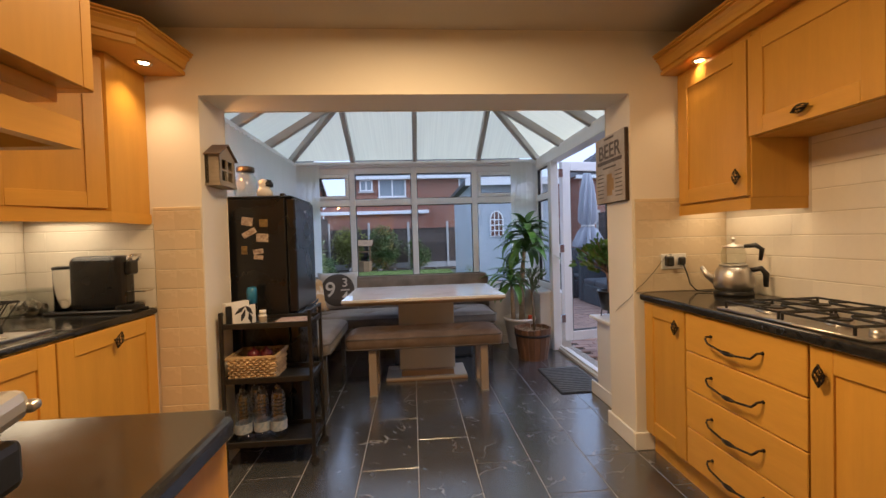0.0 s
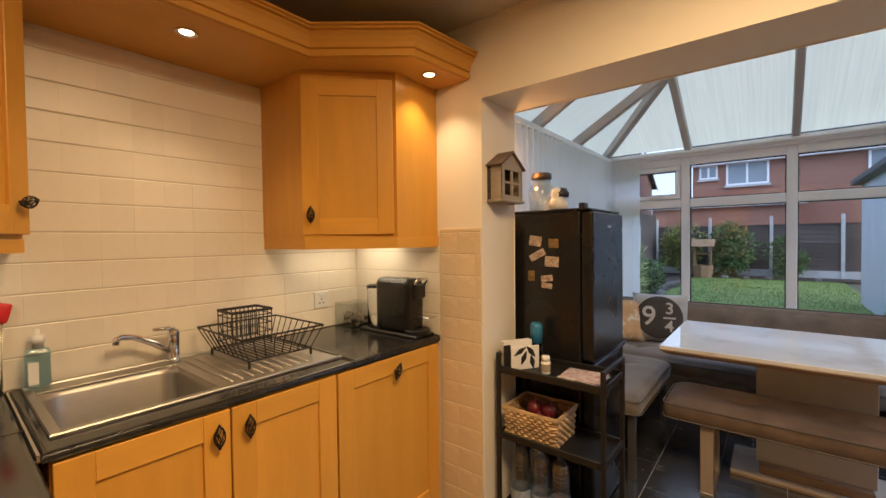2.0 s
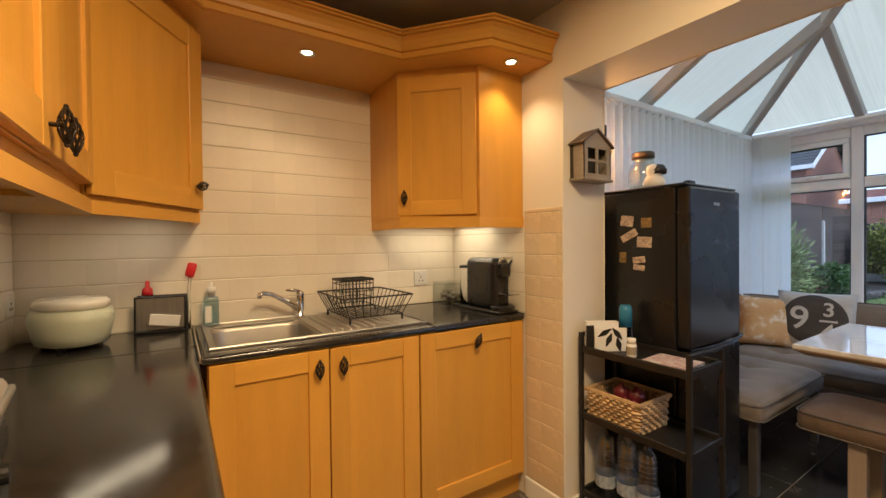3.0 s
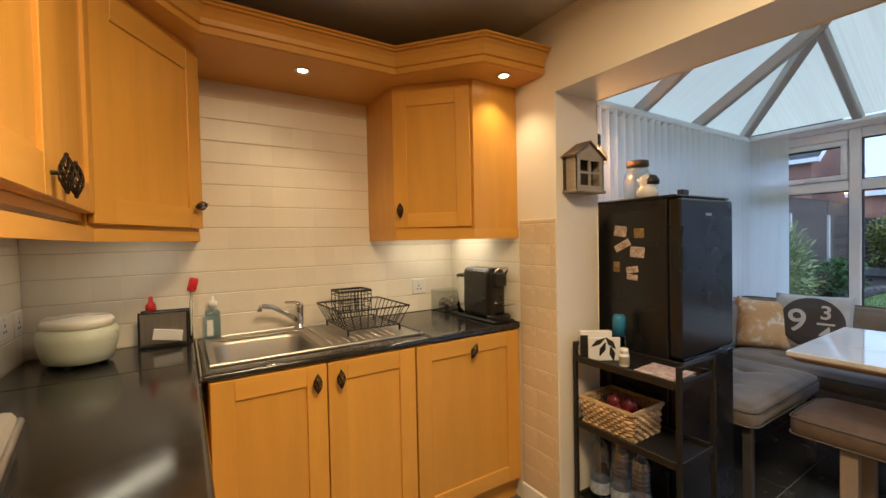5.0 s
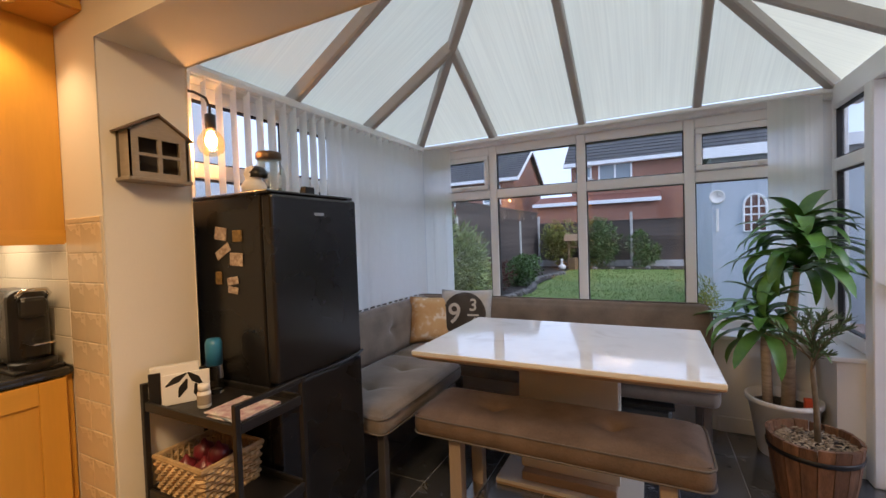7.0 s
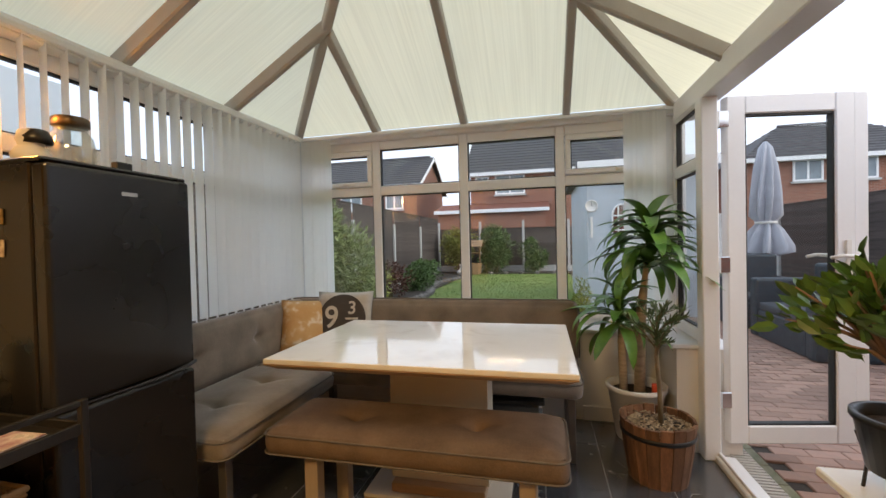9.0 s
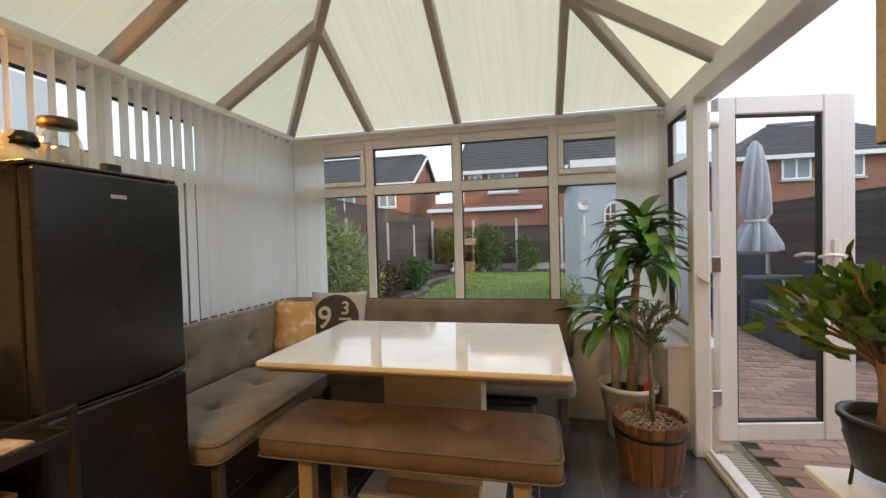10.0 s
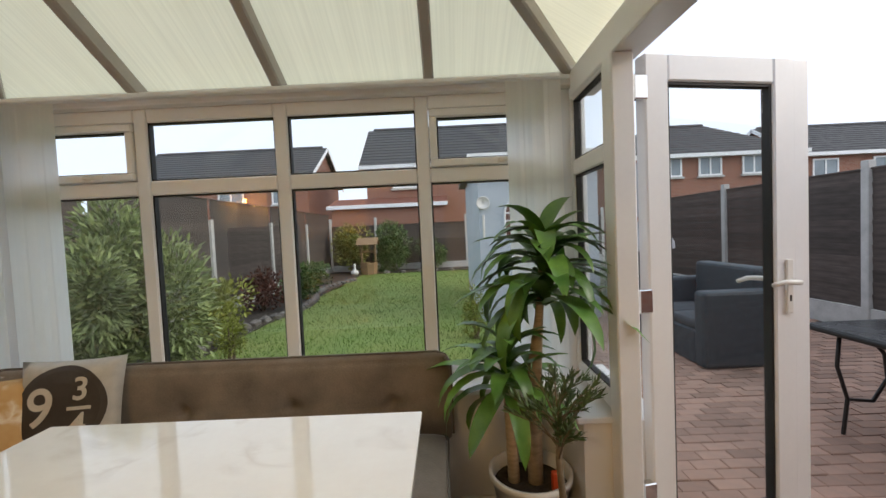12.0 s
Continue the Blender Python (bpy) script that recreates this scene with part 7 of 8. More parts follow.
# wishing well planter
_w = thing("wishing_well", "small wooden wishing-well planter on the end border", "planter", (-2.05, 18.6, GZ))
M_WELL = material("weathered_pine", (0.34, 0.21, 0.11), 0.8, var=0.25, scale=5, stretch=(1, 1, 4))
part("tub", lathe(bmesh.new(), [(0.30, 0.0), (0.34, 0.45), (0.30, 0.45), (0.27, 0.1)], (-2.05, 18.6, GZ), 8), M_WELL, _w)
for _x in (-2.31, -1.79):
    part("post", box(bmesh.new(), _x - 0.03, _x + 0.03, 18.57, 18.63, GZ, 1.05, 0.004), M_WELL, _w)
for _s in (-1, 1):
    _m = Matrix.Translation((-2.05, 18.6, 1.28)) @ Matrix.Rotation(radians(38 * _s), 4, "X")
    part("roof_board", box(bmesh.new(), -0.40, 0.40, 0 if _s < 0 else -0.42, 0.42 if _s < 0 else 0, -0.02, 0.0, 0.003, _m), M_WELL, _w)
part("winder", tube(bmesh.new(), [(-2.33, 18.6, 0.75), (-1.77, 18.6, 0.75)], 0.03, 8), M_WELL, _w)
solid("goose_ornament", lathe(bmesh.new(), [(0.05, 0.0), (0.12, 0.08), (0.10, 0.17), (0.035, 0.23), (0.03, 0.36), (0.05, 0.40), (0.01, 0.44)], (-2.55, 18.35, GZ), 12, sx=1.3), M_WHITEP, "small white goose garden ornament", "ornament", smooth=True)

# outbuilding
_o = thing("garden_outbuilding", "pale blue-grey rendered outbuilding with an arched mirror", "outbuilding", (3.3, 12, GZ))
M_REND = material("pale_blue_render", (0.50, 0.56, 0.62), 0.8, var=0.08, scale=1.2, bump=0.2, fine=60)
part("wall", box(bmesh.new(), 1.48, 3.4, 9.6, 13.5, GZ - 0.02, 2.45), M_REND, _o)
part("roof", box(bmesh.new(), 1.32, 3.6, 9.4, 13.7, 2.45, 2.56, 0.01), M_RTILE, _o)
part("fascia", box(bmesh.new(), 1.31, 3.61, 9.38, 9.4, 2.40, 2.57, 0.003), M_UPVC, _o)
AX, AZ, AK = 2.04, 1.52, 0.72
_bm = bmesh.new()
_pts = [(-0.27, -0.38), (-0.27, 0.15)] + [(-0.27 * math.cos(radians(a)), 0.15 + 0.27 * math.sin(radians(a))) for a in range(15, 180, 15)] + [(0.27, 0.15), (0.27, -0.38)]
tube(_bm, [(AX + x * AK * 0.75, 9.585, AZ + z * AK) for x, z in _pts], 0.018, 6, closed=True)
for _x in (-0.09, 0.09):
    tube(_bm, [(AX + _x * AK * 0.75, 9.585, AZ - 0.38 * AK), (AX + _x * AK * 0.75, 9.585, AZ + 0.38 * AK)], 0.013, 5)
for _z in (-0.2, -0.02, 0.15):
    tube(_bm, [(AX - 0.27 * AK * 0.75, 9.585, AZ + _z * AK), (AX + 0.27 * AK * 0.75, 9.585, AZ + _z * AK)], 0.013, 5)
_aw = part("arched_frame", _bm, M_UPVC, _o, "white arched frame with bars")
_bm = bmesh.new()
_bm.faces.new([_bm.verts.new((AX + x * AK * 0.75, 9.592, AZ + z * AK)) for x, z in _pts])
part("mirror", _bm, material("mirror_glass", (0.75, 0.75, 0.75), 0.05, metal=1.0, bump=0), _aw)
_ck = thing("wall_clock", "round white outdoor clock with a thermometer below", "clock", (1.55, 9.59, 1.81))
_bm = lathe(bmesh.new(), [(0.105, 0), (0.11, 0.02), (0.10, 0.04), (0.09, 0.025), (0.005, 0.025)], (0, 0, 0), 24)
_bm.transform(pose(1.55, 9.597, 1.81, 90, 0, 0))
part("case", _bm, M_WHITEP, _ck, smooth=True)
_bm = bmesh.new()
box(_bm, 1.547, 1.553, 9.566, 9.569, 1.81, 1.87)
box(_bm, 1.55, 1.595, 9.566, 9.569, 1.807, 1.813)
part("clock_hand", _bm, M_INK, _ck)
part("thermometer", box(bmesh.new(), 1.53, 1.57, 9.58, 9.598, 1.25, 1.62, 0.008), M_WHITEP, _ck)

# patio furniture
_s = thing("rattan_sofa", "dark blue-grey rattan garden sofa on the patio", "garden sofa", (3.85, 7.9, GZ))
M_RATT = material("blue_grey_rattan", (0.045, 0.062, 0.075), 0.6, var=0.2, scale=20, bump=0.5, fine=70)
part("arm", box(bmesh.new(), 3.45, 4.25, 7.0, 7.18, GZ, 0.66, 0.04, seg=2), M_RATT, _s)
part("arm", box(bmesh.new(), 3.45, 4.25, 8.22, 8.40, GZ, 0.66, 0.04, seg=2), M_RATT, _s)
part("backrest", box(bmesh.new(), 4.10, 4.30, 7.18, 8.22, GZ, 0.86, 0.04, seg=2), M_RATT, _s)
part("seat_base", box(bmesh.new(), 3.47, 4.10, 7.18, 8.22, GZ, 0.24, 0.02), M_RATT, _s)
for _y in (7.19, 7.71):
    part("seat_cushion", cushion(bmesh.new(), 3.48, 4.09, _y, _y + 0.50, 0.24, 0.36), material("grey_outdoor_fabric", (0.07, 0.08, 0.09), 0.85), _s, smooth=True)
_c = thing("rattan_armchair", "high-backed dark blue-grey rattan garden armchair on the patio", "garden chair", (3.85, 8.98, GZ))
part("seat_base", box(bmesh.new(), 3.50, 4.18, 8.72, 9.20, GZ, 0.26, 0.02), M_RATT, _c)
part("backrest", box(bmesh.new(), 3.50, 4.18, 9.20, 9.34, GZ, 0.94, 0.04, seg=2), M_RATT, _c)
for _x in (3.42, 4.18):
    part("arm", box(bmesh.new(), _x, _x + 0.08, 8.70, 9.34, GZ, 0.60, 0.025, seg=2), M_RATT, _c)
part("seat_cushion", cushion(bmesh.new(), 3.52, 4.16, 8.73, 9.19, 0.26, 0.37), material("grey_seat_fabric", (0.07, 0.08, 0.09), 0.85), _c, smooth=True)
PX, PY = 4.22, 9.62
_p = thing("parasol", "folded pale grey garden parasol tied round its pole", "parasol", (PX, PY, GZ))
part("base", lathe(bmesh.new(), [(0.26, 0), (0.26, 0.05), (0.1, 0.09), (0.03, 0.1)], (PX, PY, GZ), 20), M_BLACKM, _p)
part("pole", tube(bmesh.new(), [(PX, PY, GZ), (PX, PY, 2.76)], 0.024, 10), M_BLACKM, _p)
_bm = bmesh.new()
_rings = []
for _z, _r, _f in ((2.74, 0.02, 0), (2.64, 0.085, 0.12), (2.30, 0.135, 0.28), (1.88, 0.165, 0.38), (1.54, 0.17, 0.38), (1.43, 0.11, 0.2), (1.32, 0.17, 0.35), (1.02, 0.25, 0.45), (0.92, 0.245, 0.5)):
    _rings.append([_bm.verts.new((PX + _r * (1 + _f * math.cos(8 * a)) * math.cos(a + 0.4 * _z), PY + _r * (1 + _f * math.cos(8 * a)) * math.sin(a + 0.4 * _z), _z + 0.035 * math.cos(8 * a) * (_z < 1.1))) for a in (2 * math.pi * k / 64 for k in range(64))])
for _a, _b in zip(_rings, _rings[1:]):
    for _k in range(64):
        _bm.faces.new((_a[_k], _b[_k], _b[(_k + 1) % 64], _a[(_k + 1) % 64]))
part("canopy", _bm, material("pale_grey_canvas", (0.50, 0.51, 0.56), 0.85, var=0.08, scale=10), _p, smooth=True)
part("tie", lathe(bmesh.new(), [(0.148, 1.41), (0.155, 1.43), (0.148, 1.45)], (PX, PY, 0), 24, cap=False), M_WHITEP, _p)
_t = thing("patio_table", "black glass patio table on curved iron legs", "patio table", (4.3, 5.4, GZ))
part("tabletop", box(bmesh.new(), 3.45, 5.1, 4.95, 5.85, 0.605, 0.62, 0.004), M_BLACK, _t)
part("frame", tube(bmesh.new(), [(3.45, 4.95, 0.595), (5.1, 4.95, 0.595), (5.1, 5.85, 0.595), (3.45, 5.85, 0.595)], 0.018, 8, closed=True), M_BLACKM, _t)
for _x, _sx in ((3.55, 1), (5.0, -1)):
    for _y in (5.1, 5.7):
        part("leg", tube(bmesh.new(), [(_x, _y, 0.59), (_x - 0.02 * _sx, _y, 0.35), (_x + 0.05 * _sx, _y, 0.12), (_x + 0.22 * _sx, _y, 0.10), (_x + 0.32 * _sx, _y, 0.25), (_x + 0.30 * _sx, _y, 0.42), (_x + 0.16 * _sx, _y, 0.59)], 0.013, 7), M_BLACKM, _t, smooth=True)
        part("foot", tube(bmesh.new(), [(_x + 0.05 * _sx, _y, 0.12), (_x + 0.02 * _sx, _y, GZ)], 0.013, 7), M_BLACKM, _t)

# ---- neighbouring houses ----
def far_window(parent, m, w, h):
    bm = bmesh.new()
    t = 0.09
    box(bm, -w / 2, w / 2, -0.05, 0.05, 0, t, 0, m)
    box(bm, -w / 2, w / 2, -0.05, 0.05, h - t, h, 0, m)
    for x in (-w / 2 + t / 2, 0, w / 2 - t / 2):
        box(bm, x - t / 2, x + t / 2, -0.049, 0.049, t, h - t, 0, m)
    win = part("window", bm, M_UPVC, parent)
    part("pane", box(bmesh.new(), -w / 2 + t, w / 2 - t, -0.02, 0.0, t, h - t, 0, m), M_FPANE, win)
    part("sill", box(bmesh.new(), -w / 2 - 0.08, w / 2 + 0.08, -0.12, 0.02, -0.1, -0.002, 0, m), M_CONC, win)


M_FPANE = material("far_window_pane", (0.30, 0.36, 0.40), 0.12, var=0.2, scale=0.8, bump=0)


def gable_house(at, w, d, eave, ridge, windows, label, hip=0.0, rows=13):
    """A house whose front faces -y; the ridge runs along x, hipped back by hip at both ends."""
    x, y, _ = at
    h = thing("house", label, "house", at)
    bm = bmesh.new()
    box(bm, x - w / 2, x + w / 2, y, y + d, GZ - 0.1, eave)
    if not hip:
        for xx in (x - w / 2, x + w / 2):
            v = [bm.verts.new(p) for p in ((xx - 0.01, y, eave), (xx - 0.01, y + d, eave), (xx - 0.01, y + d / 2, ridge - 0.15), (xx + 0.01, y, eave), (xx + 0.01, y + d, eave), (xx + 0.01, y + d / 2, ridge - 0.15))]
            for q in ((0, 1, 2), (5, 4, 3), (0, 2, 5, 3), (2, 1, 4, 5)):
                bm.faces.new([v[i] for i in q])
    part("wall", bm, M_BRICK, h)
    o = 0.35
    bm = bmesh.new()
    for side in (0, 1):
        prev = None
        for r in range(rows + 1):
            u = r / rows
            yy = (y - o) + (d / 2 + o) * u
            if side:
                yy = 2 * y + d - yy
            z = eave - 0.12 + (ridge - eave + 0.12) * u
            xi = hip * u + (-o if not hip else -o * (1 - u))
            row = [(x - w / 2 + xi, yy, z), (x + w / 2 - xi, yy, z)]
            if prev:
                lo = [bm.verts.new((p[0], p[1], p[2] + 0.05)) for p in prev]
                lo2 = [bm.verts.new(p) for p in prev]
                hi = [bm.verts.new(p) for p in row]
                bm.faces.new((lo[0], lo[1], hi[1], hi[0]))
                bm.faces.new((lo2[0], lo2[1], lo[1], lo[0]))
            prev = row
    if hip:
        for sx in (-1, 1):
            bm.faces.new([bm.verts.new(p) for p in ((x + sx * (w / 2 + o), y - o, eave - 0.12), (x + sx * (w / 2 + o), y + d + o, eave - 0.12), (x + sx * (w / 2 - hip), y + d / 2, ridge))])
    bmesh.ops.remove_doubles(bm, verts=bm.verts, dist=0.002)
    part("roof", bm, M_RTILE, h)
    part("ridge_tiles", tube(bmesh.new(), [(x - w / 2 + max(hip, -0.35 if not hip else 0), y + d / 2, ridge), (x + w / 2 - max(hip, -0.35 if not hip else 0), y + d / 2, ridge)], 0.13, 6), M_RTILE, h)
    bm = bmesh.new()
    box(bm, x - w / 2 - o, x + w / 2 + o, y - o - 0.03, y - o + 0.02, eave - 0.26, eave - 0.06)
    box(bm, x - w / 2 - o, x + w / 2 + o, y - o + 0.02, y, eave - 0.26, eave - 0.24)
    part("fascia", bm, M_UPVC, h)
    if not hip:
        bm = bmesh.new()
        for sx in (-1, 1):
            for k in (0, 1):
                a = Vector((x + sx * (w / 2 + o), y - o if not k else y + d + o, eave - 0.16))
                b = Vector((x + sx * (w / 2 + o), y + d / 2, ridge - 0.04))
                q = (b - a).to_track_quat("Y", "Z").to_matrix().to_4x4()
                box(bm, -0.02, 0.02, 0, (b - a).length, -0.16, 0.06, 0, Matrix.Translation(a) @ q)
        part("bargeboard", bm, M_UPVC, h)
    for wx, wz, ww, wh in windows:
        far_window(h, Matrix.Translation((x + wx, y - 0.02, wz)), ww, wh)
    return h


gable_house((1.85, 26.0, GZ), 10.4, 7.0, 5.25, 8.0, [(-2.9, 3.9, 1.7, 1.15), (1.9, 3.9, 1.3, 1.15), (-2.4, 0.8, 1.8, 1.3), (2.2, 0.8, 1.8, 1.3), (-4.5, 4.3, 0.8, 0.7)], "red brick semi-detached house with a grey tiled roof behind the fence")
gable_house((-12.5, 27.0, GZ), 11.0, 7.0, 5.0, 7.3, [(-3.0, 3.4, 1.5, 1.15), (1.0, 3.4, 1.5, 1.15), (4.0, 3.4, 1.2, 1.15)], "red brick house with a white-trimmed gable")
gable_house((15.4, 25.4, GZ), 9.5, 7.0, 5.0, 7.2, [(-2.2, 3.75, 1.25, 1.05), (-0.05, 3.75, 1.25, 1.05), (2.3, 3.75, 1.25, 1.05)], "orange-red brick house with a hipped grey roof", hip=3.0)
gable_house((27.0, 27.0, GZ), 10.5, 7.0, 5.0, 7.2, [(-4.0, 3.4, 1.5, 1.2), (-0.5, 3.4, 1.5, 1.2)], "orange-red brick house further along the terrace")
_l = thing("lean_to", "white-edged lean-to roof against the brick house", "lean-to", (0.5, 24.4, GZ))
part("wall", box(bmesh.new(), -4.9, 0.9, 24.2, 25.98, GZ - 0.05, 2.75), M_BRICK, _l)
part("gutter", box(bmesh.new(), -5.1, 1.1, 23.95, 24.05, 2.74, 2.93, 0.01), M_UPVC, _l)
_bm = bmesh.new()
_v = [_bm.verts.new(p) for p in ((-5.1, 24.0, 2.88), (1.1, 24.0, 2.88), (1.1, 25.98, 3.4), (-5.1, 25.98, 3.4), (-5.1, 24.0, 2.83), (1.1, 24.0, 2.83), (1.1, 25.98, 3.35), (-5.1, 25.98, 3.35))]
for _q in ((0, 1, 2, 3), (7, 6, 5, 4), (0, 4, 5, 1), (1, 5, 6, 2), (2, 6, 7, 3), (3, 7, 4, 0)):
    _bm.faces.new([_v[i] for i in _q])
part("roof", _bm, material("red_roof_tile", (0.24, 0.09, 0.06), 0.8, var=0.25, scale=6, bump=0.4), _l)
# the neighbour's plain wall beyond the side windows
solid("neighbour_wall", box(bmesh.new(), -4.4, -4.2, -1.0, 5.3, GZ - 0.05, 3.0), M_REND, "plain pale blue-grey house wall beyond the side windows", "wall")
structure("house_wall", B(XR + 0.13, 9.0, YW + 0.02, YB, GZ - 0.1, 2.4), M_BRICK, "red brick back wall of the house beside the patio", "wall")

# ---- small repeated pieces: floor tiles, wall tiles, paving ----
def pieces(parent, name, mesh, places):
    inv = PLACED.get(parent.name, Matrix.Identity(4)).inverted()
    for m in places:
        ob = new(name, mesh)
        ob.parent = parent
        ob.matrix_basis = inv @ m


def tile_mesh(name, w, h, t, bevel, material):
    """A flat piece lying in x and y, its face up."""
    return mesh_of(box(bmesh.new(), 0, w, 0, h, -t, 0, bevel), name, material)


TW, TLN, GAP = 0.305, 0.61, 0.004
_full = tile_mesh("tile", TW - GAP, TLN - GAP, 0.006, 0.0012, M_SLATE)
_cut = {}
for _c in range(-8, 6):
    _x0 = 0.085 + TW * _c
    _x1 = min(_x0 + TW - GAP, 1.60)
    if _x1 - _x0 < 0.02:
        continue
    _off = 2.705 + (TLN / 2 if _c % 2 else 0)
    for _r in range(-8, 5):
        _y0, _y1 = _off + TLN * _r, _off + TLN * (_r + 1) - GAP
        _y0, _y1 = max(_y0, -1.58), min(_y1, 4.90)
        if _y1 - _y0 < 0.03:
            continue
        _key = (round(_x1 - _x0, 3), round(_y1 - _y0, 3))
        if _key not in _cut:
            _cut[_key] = _full if abs(_key[0] - TW + GAP) < 1e-3 and abs(_key[1] - TLN + GAP) < 1e-3 else tile_mesh("tile", _key[0], _key[1], 0.006, 0.0012, M_SLATE)
        pieces(floor, "tile", _cut[_key], [Matrix.Translation((_x0, _y0, 0))])

# wall tiles: 10 cm, painted over; each set lies on a thin coat of grout


def wall_tile(w, h, material, t=0.007, e=0.0028, d=0.0018):
    """A glazed tile with its long edges rounded off, face up."""
    ring = [(0, -t), (0, -d), (e * 0.4, -d * 0.35), (e, 0), (h - e, 0), (h - e * 0.4, -d * 0.35), (h, -d), (h, -t)]
    me = bpy.data.meshes.new("tile")
    n = len(ring)
    me.from_pydata([(x, y, z) for x in (0, w) for y, z in ring], [], [(k + n, (k + 1) % n + n, (k + 1) % n, k) for k in range(n)] + [tuple(range(n)), tuple(range(2 * n - 1, n - 1, -1))])
    me.materials.append(material)
    return me


def tiled(name, label, m, w, h, holes=(), mat=None):
    """Square tiles on an upright patch: m's x runs along the wall, its y upwards, its z out of it."""
    bm = bmesh.new()
    box(bm, 0, w, 0, h, 0.0005, 0.0052, 0, m)
    g = structure(name, bm, M_GROUT, label, "wall tiles")
    rows, cols = math.ceil(h / 0.1), math.ceil(w / 0.1)
    made = {}
    for j in range(rows):
        for i in range(cols):
            x0, y0 = i * 0.1, j * 0.1
            ww, hh = min(0.0999, w - x0 - 0.0005), min(0.0975, h - y0 - 0.0005)
            if ww < 0.012 or hh < 0.012:
                continue
            if any(a < x0 + ww / 2 < b and c < y0 + hh / 2 < d for a, b, c, d in holes):
                continue
            k = (round(ww, 3), round(hh, 3))
            if k not in made:
                made[k] = wall_tile(ww, hh, mat or M_TILE)
            pieces(g, "tile", made[k], [m @ pose(x0, y0 + 0.0013, 0.0068 + random.uniform(-0.0004, 0.0004), random.uniform(-0.15, 0.15), random.uniform(-0.15, 0.15), 0)])
    return g


UP = Matrix(((1, 0, 0, 0), (0, 0, -1, 0), (0, 1, 0, 0), (0, 0, 0, 1)))
tiled("wall_tiles_1", "cream painted square tiles behind the sink", Matrix.Translation((XL, 0.475, TOPL)) @ Matrix.Rotation(radians(90), 4, "Z") @ UP, 1.95, 1.16,
      [(0.0, 0.58, 0.47, 2), (1.42, 2.0, 0.47, 2)])
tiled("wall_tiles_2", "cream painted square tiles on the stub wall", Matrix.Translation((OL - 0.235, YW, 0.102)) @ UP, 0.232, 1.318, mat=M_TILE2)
tiled("wall_tiles_3", "cream painted square tiles by the coffee machine", Matrix.Translation((XL + 0.01, YW, TOPL)) @ UP, 0.615, 0.43)
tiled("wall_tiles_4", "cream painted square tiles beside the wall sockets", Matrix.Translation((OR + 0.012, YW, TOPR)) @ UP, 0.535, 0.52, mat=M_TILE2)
tiled("wall_tiles_5", "cream painted square tiles behind the hob", Matrix.Translation((XR, 2.417, TOPR)) @ Matrix.Rotation(radians(-90), 4, "Z") @ UP, 1.9, 0.74, [(0.0, 0.48, 0.43, 2)])
tiled("wall_tiles_6", "cream painted square tiles above the peninsula", Matrix.Translation((-0.36, YN, TOPL)) @ Matrix.Rotation(radians(180), 4, "Z") @ UP, 1.47, 0.43)

# block paving of the patio
M_PAVE = material("block_paving", (0.37, 0.215, 0.155), 0.85, var=0.22, scale=12, bump=0.4, obj=0.25, colour2=(0.28, 0.19, 0.15))
M_PAVEI = material("block_paving_far", (0.37, 0.215, 0.155), 0.85, var=0.22, scale=12, bump=0.4, island=0.25, colour2=(0.28, 0.19, 0.15))
M_MOSS = material("mossy_block", (0.22, 0.20, 0.14), 0.95, var=0.3, scale=14, bump=0.5, obj=0.25, colour2=(0.09, 0.11, 0.05))
patio = structure("patio", B(1.76, 6.2, YB + 0.002, 10.55, GZ - 0.1, GZ - 0.014), M_EARTH, "sandy joints under red block paving", "patio")
_one = tile_mesh("paving_block", 0.197, 0.097, 0.03, 0.005, M_PAVE)
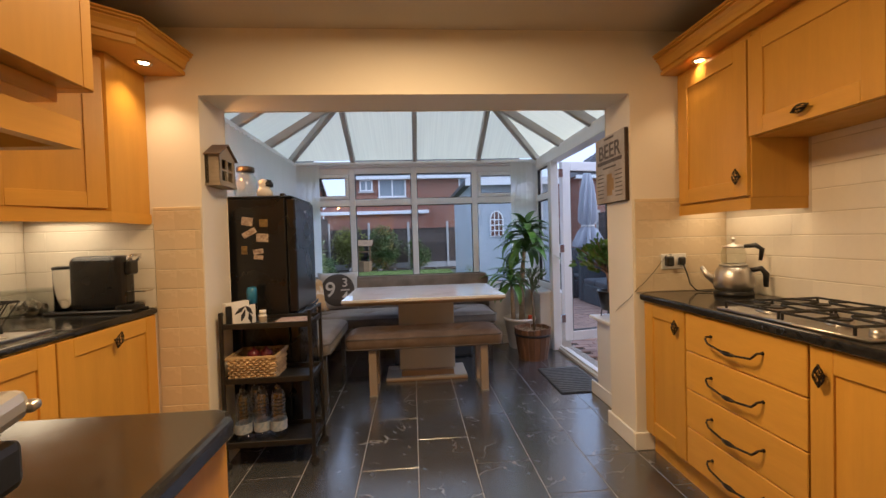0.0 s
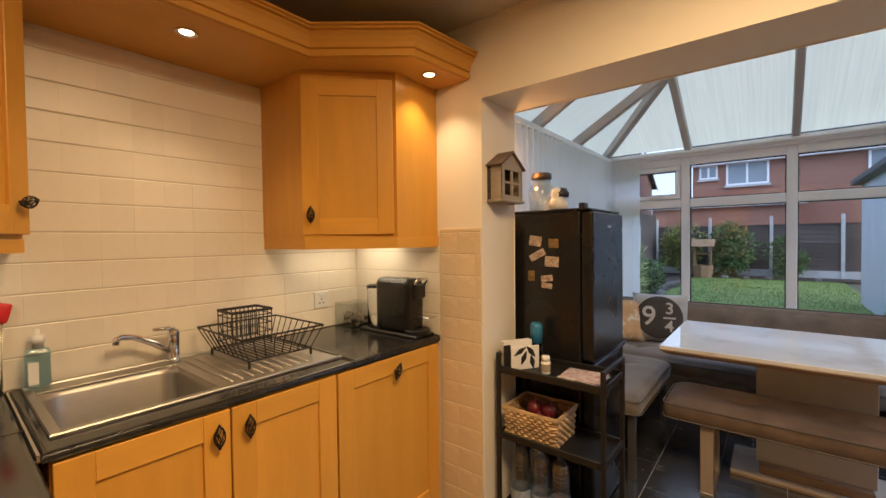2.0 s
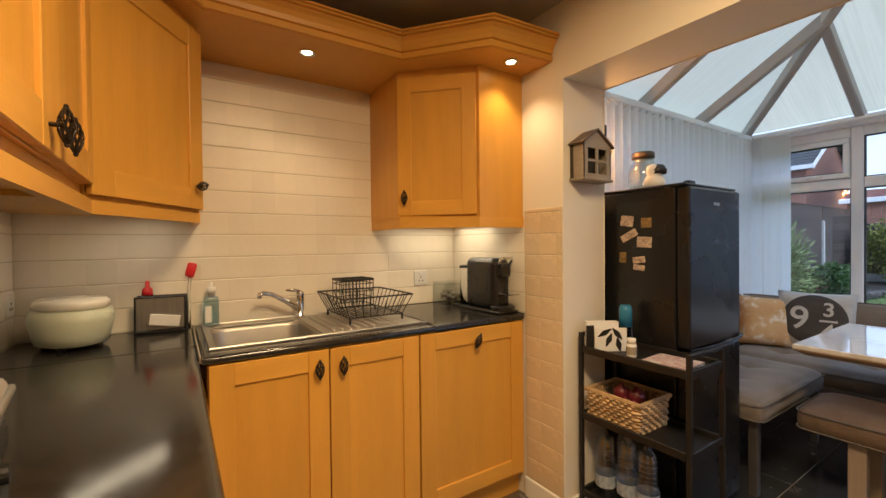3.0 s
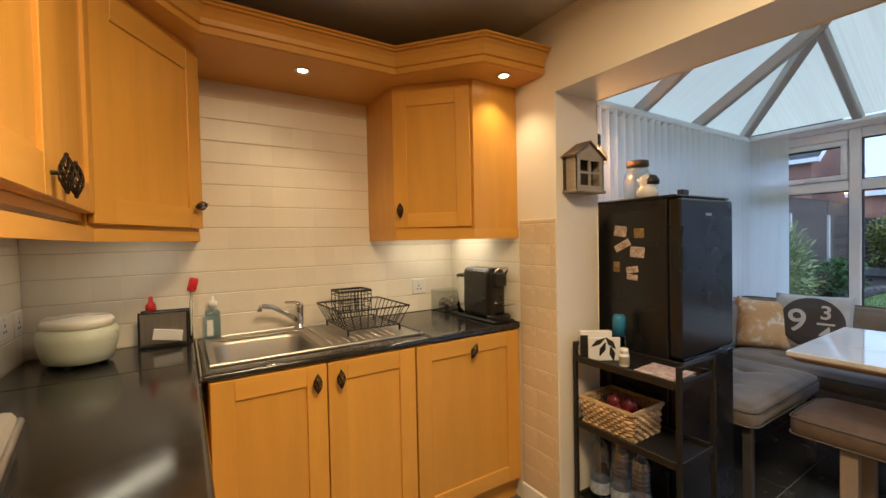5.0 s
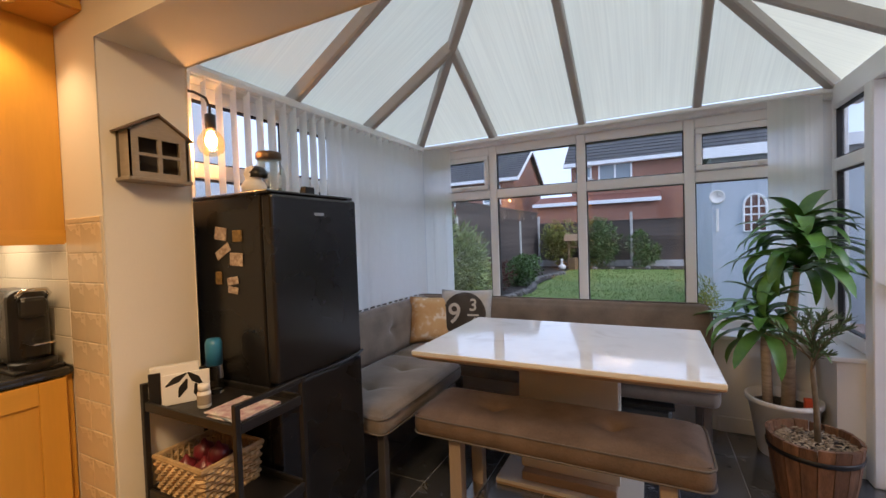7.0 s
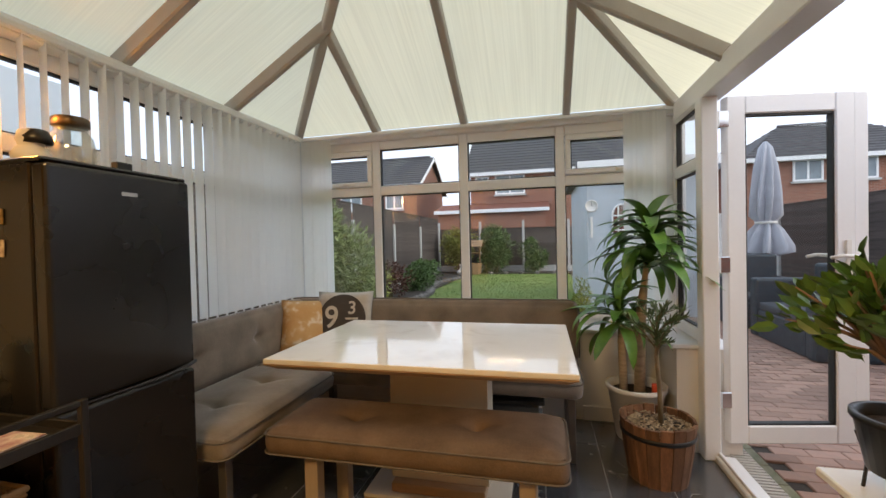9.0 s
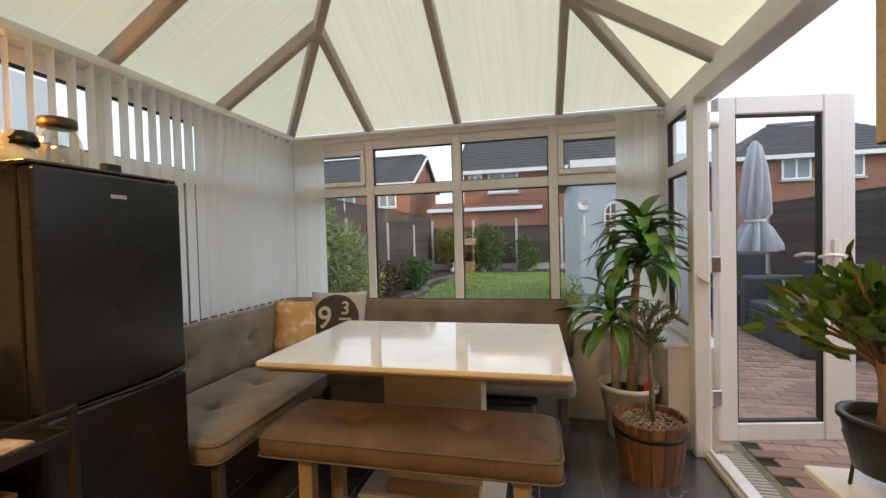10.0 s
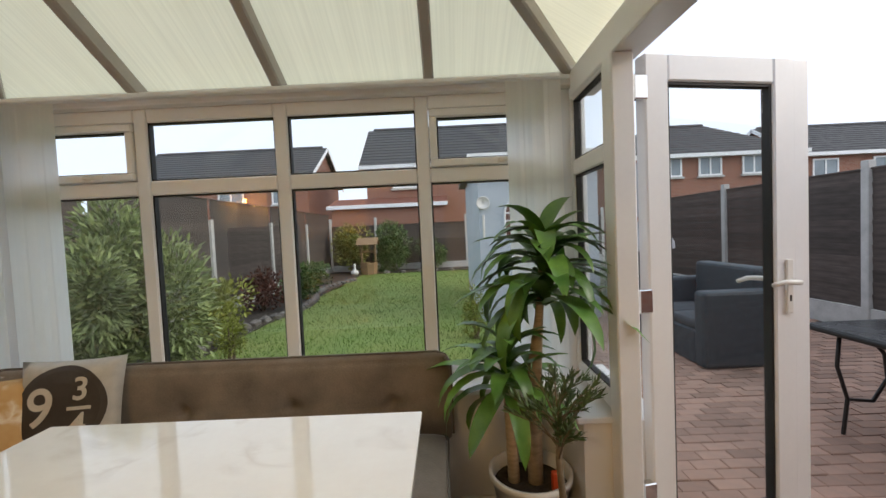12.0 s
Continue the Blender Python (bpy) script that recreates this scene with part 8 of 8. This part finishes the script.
_mossy = tile_mesh("paving_block", 0.197, 0.097, 0.03, 0.005, M_MOSS)
_near, _bmf, _count = [], [], 0
for _row in range(76):
    _y = YB + 0.05 + 0.1 * _row
    for _col in range(22):
        _x = 1.98 + 0.2 * _col + (0.1 if _row % 2 else 0)
        if _x > 6.0:
            continue
        _m = pose(_x, _y, GZ + random.uniform(-0.003, 0.003), random.uniform(-0.6, 0.6), random.uniform(-0.6, 0.6), random.uniform(-0.5, 0.5))
        if _x < 3.6 and 3.4 < _y < 6.6 and _count < 250:
            _near.append(_m)
            _count += 1
        else:
            _bmf.append(_m)
pieces(patio, "paving_block", _one, _near)
pieces(patio, "paving_block", _mossy, [pose(1.87 + 0.0, YB + 0.08 + 0.2 * k + 0.2, GZ + 0.004, 0, 0, 90) for k in range(16)] + [pose(1.975, YB + 0.08 + 0.2 * k + 0.1, GZ + 0.004, 0, 0, 90) for k in range(16)])
_vs, _fs = [], []
for _m in _bmf:
    _i = len(_vs)
    for _p in ((0, 0, -0.03), (0.197, 0, -0.03), (0.197, 0.097, -0.03), (0, 0.097, -0.03), (0.004, 0.004, 0), (0.193, 0.004, 0), (0.193, 0.093, 0), (0.004, 0.093, 0)):
        _vs.append(_m @ Vector(_p))
    _fs += [(_i + 4, _i + 5, _i + 6, _i + 7), (_i, _i + 1, _i + 5, _i + 4), (_i + 1, _i + 2, _i + 6, _i + 5), (_i + 2, _i + 3, _i + 7, _i + 6), (_i + 3, _i, _i + 4, _i + 7)]
tagged(leafy("paving_blocks", (_vs, _fs), M_PAVEI, patio), kind="stuff")

# drain channel under the threshold
_d = thing("drain_channel", "slotted grey drain channel along the door threshold", "drain", (1.75, 4.0, GZ))
part("trough", box(bmesh.new(), 1.702, 1.812, YB + 0.01, 4.9, GZ - 0.1, -0.012), M_PLASTIC, _d)
_one = mesh_of(box(bmesh.new(), 0, 0.105, 0, 0.014, -0.02, 0, 0.002), "slat", M_CONC)
pieces(_d, "slat", _one, [Matrix.Translation((1.704, 3.0 + 0.028 * k, 0.01)) for k in range(66)])
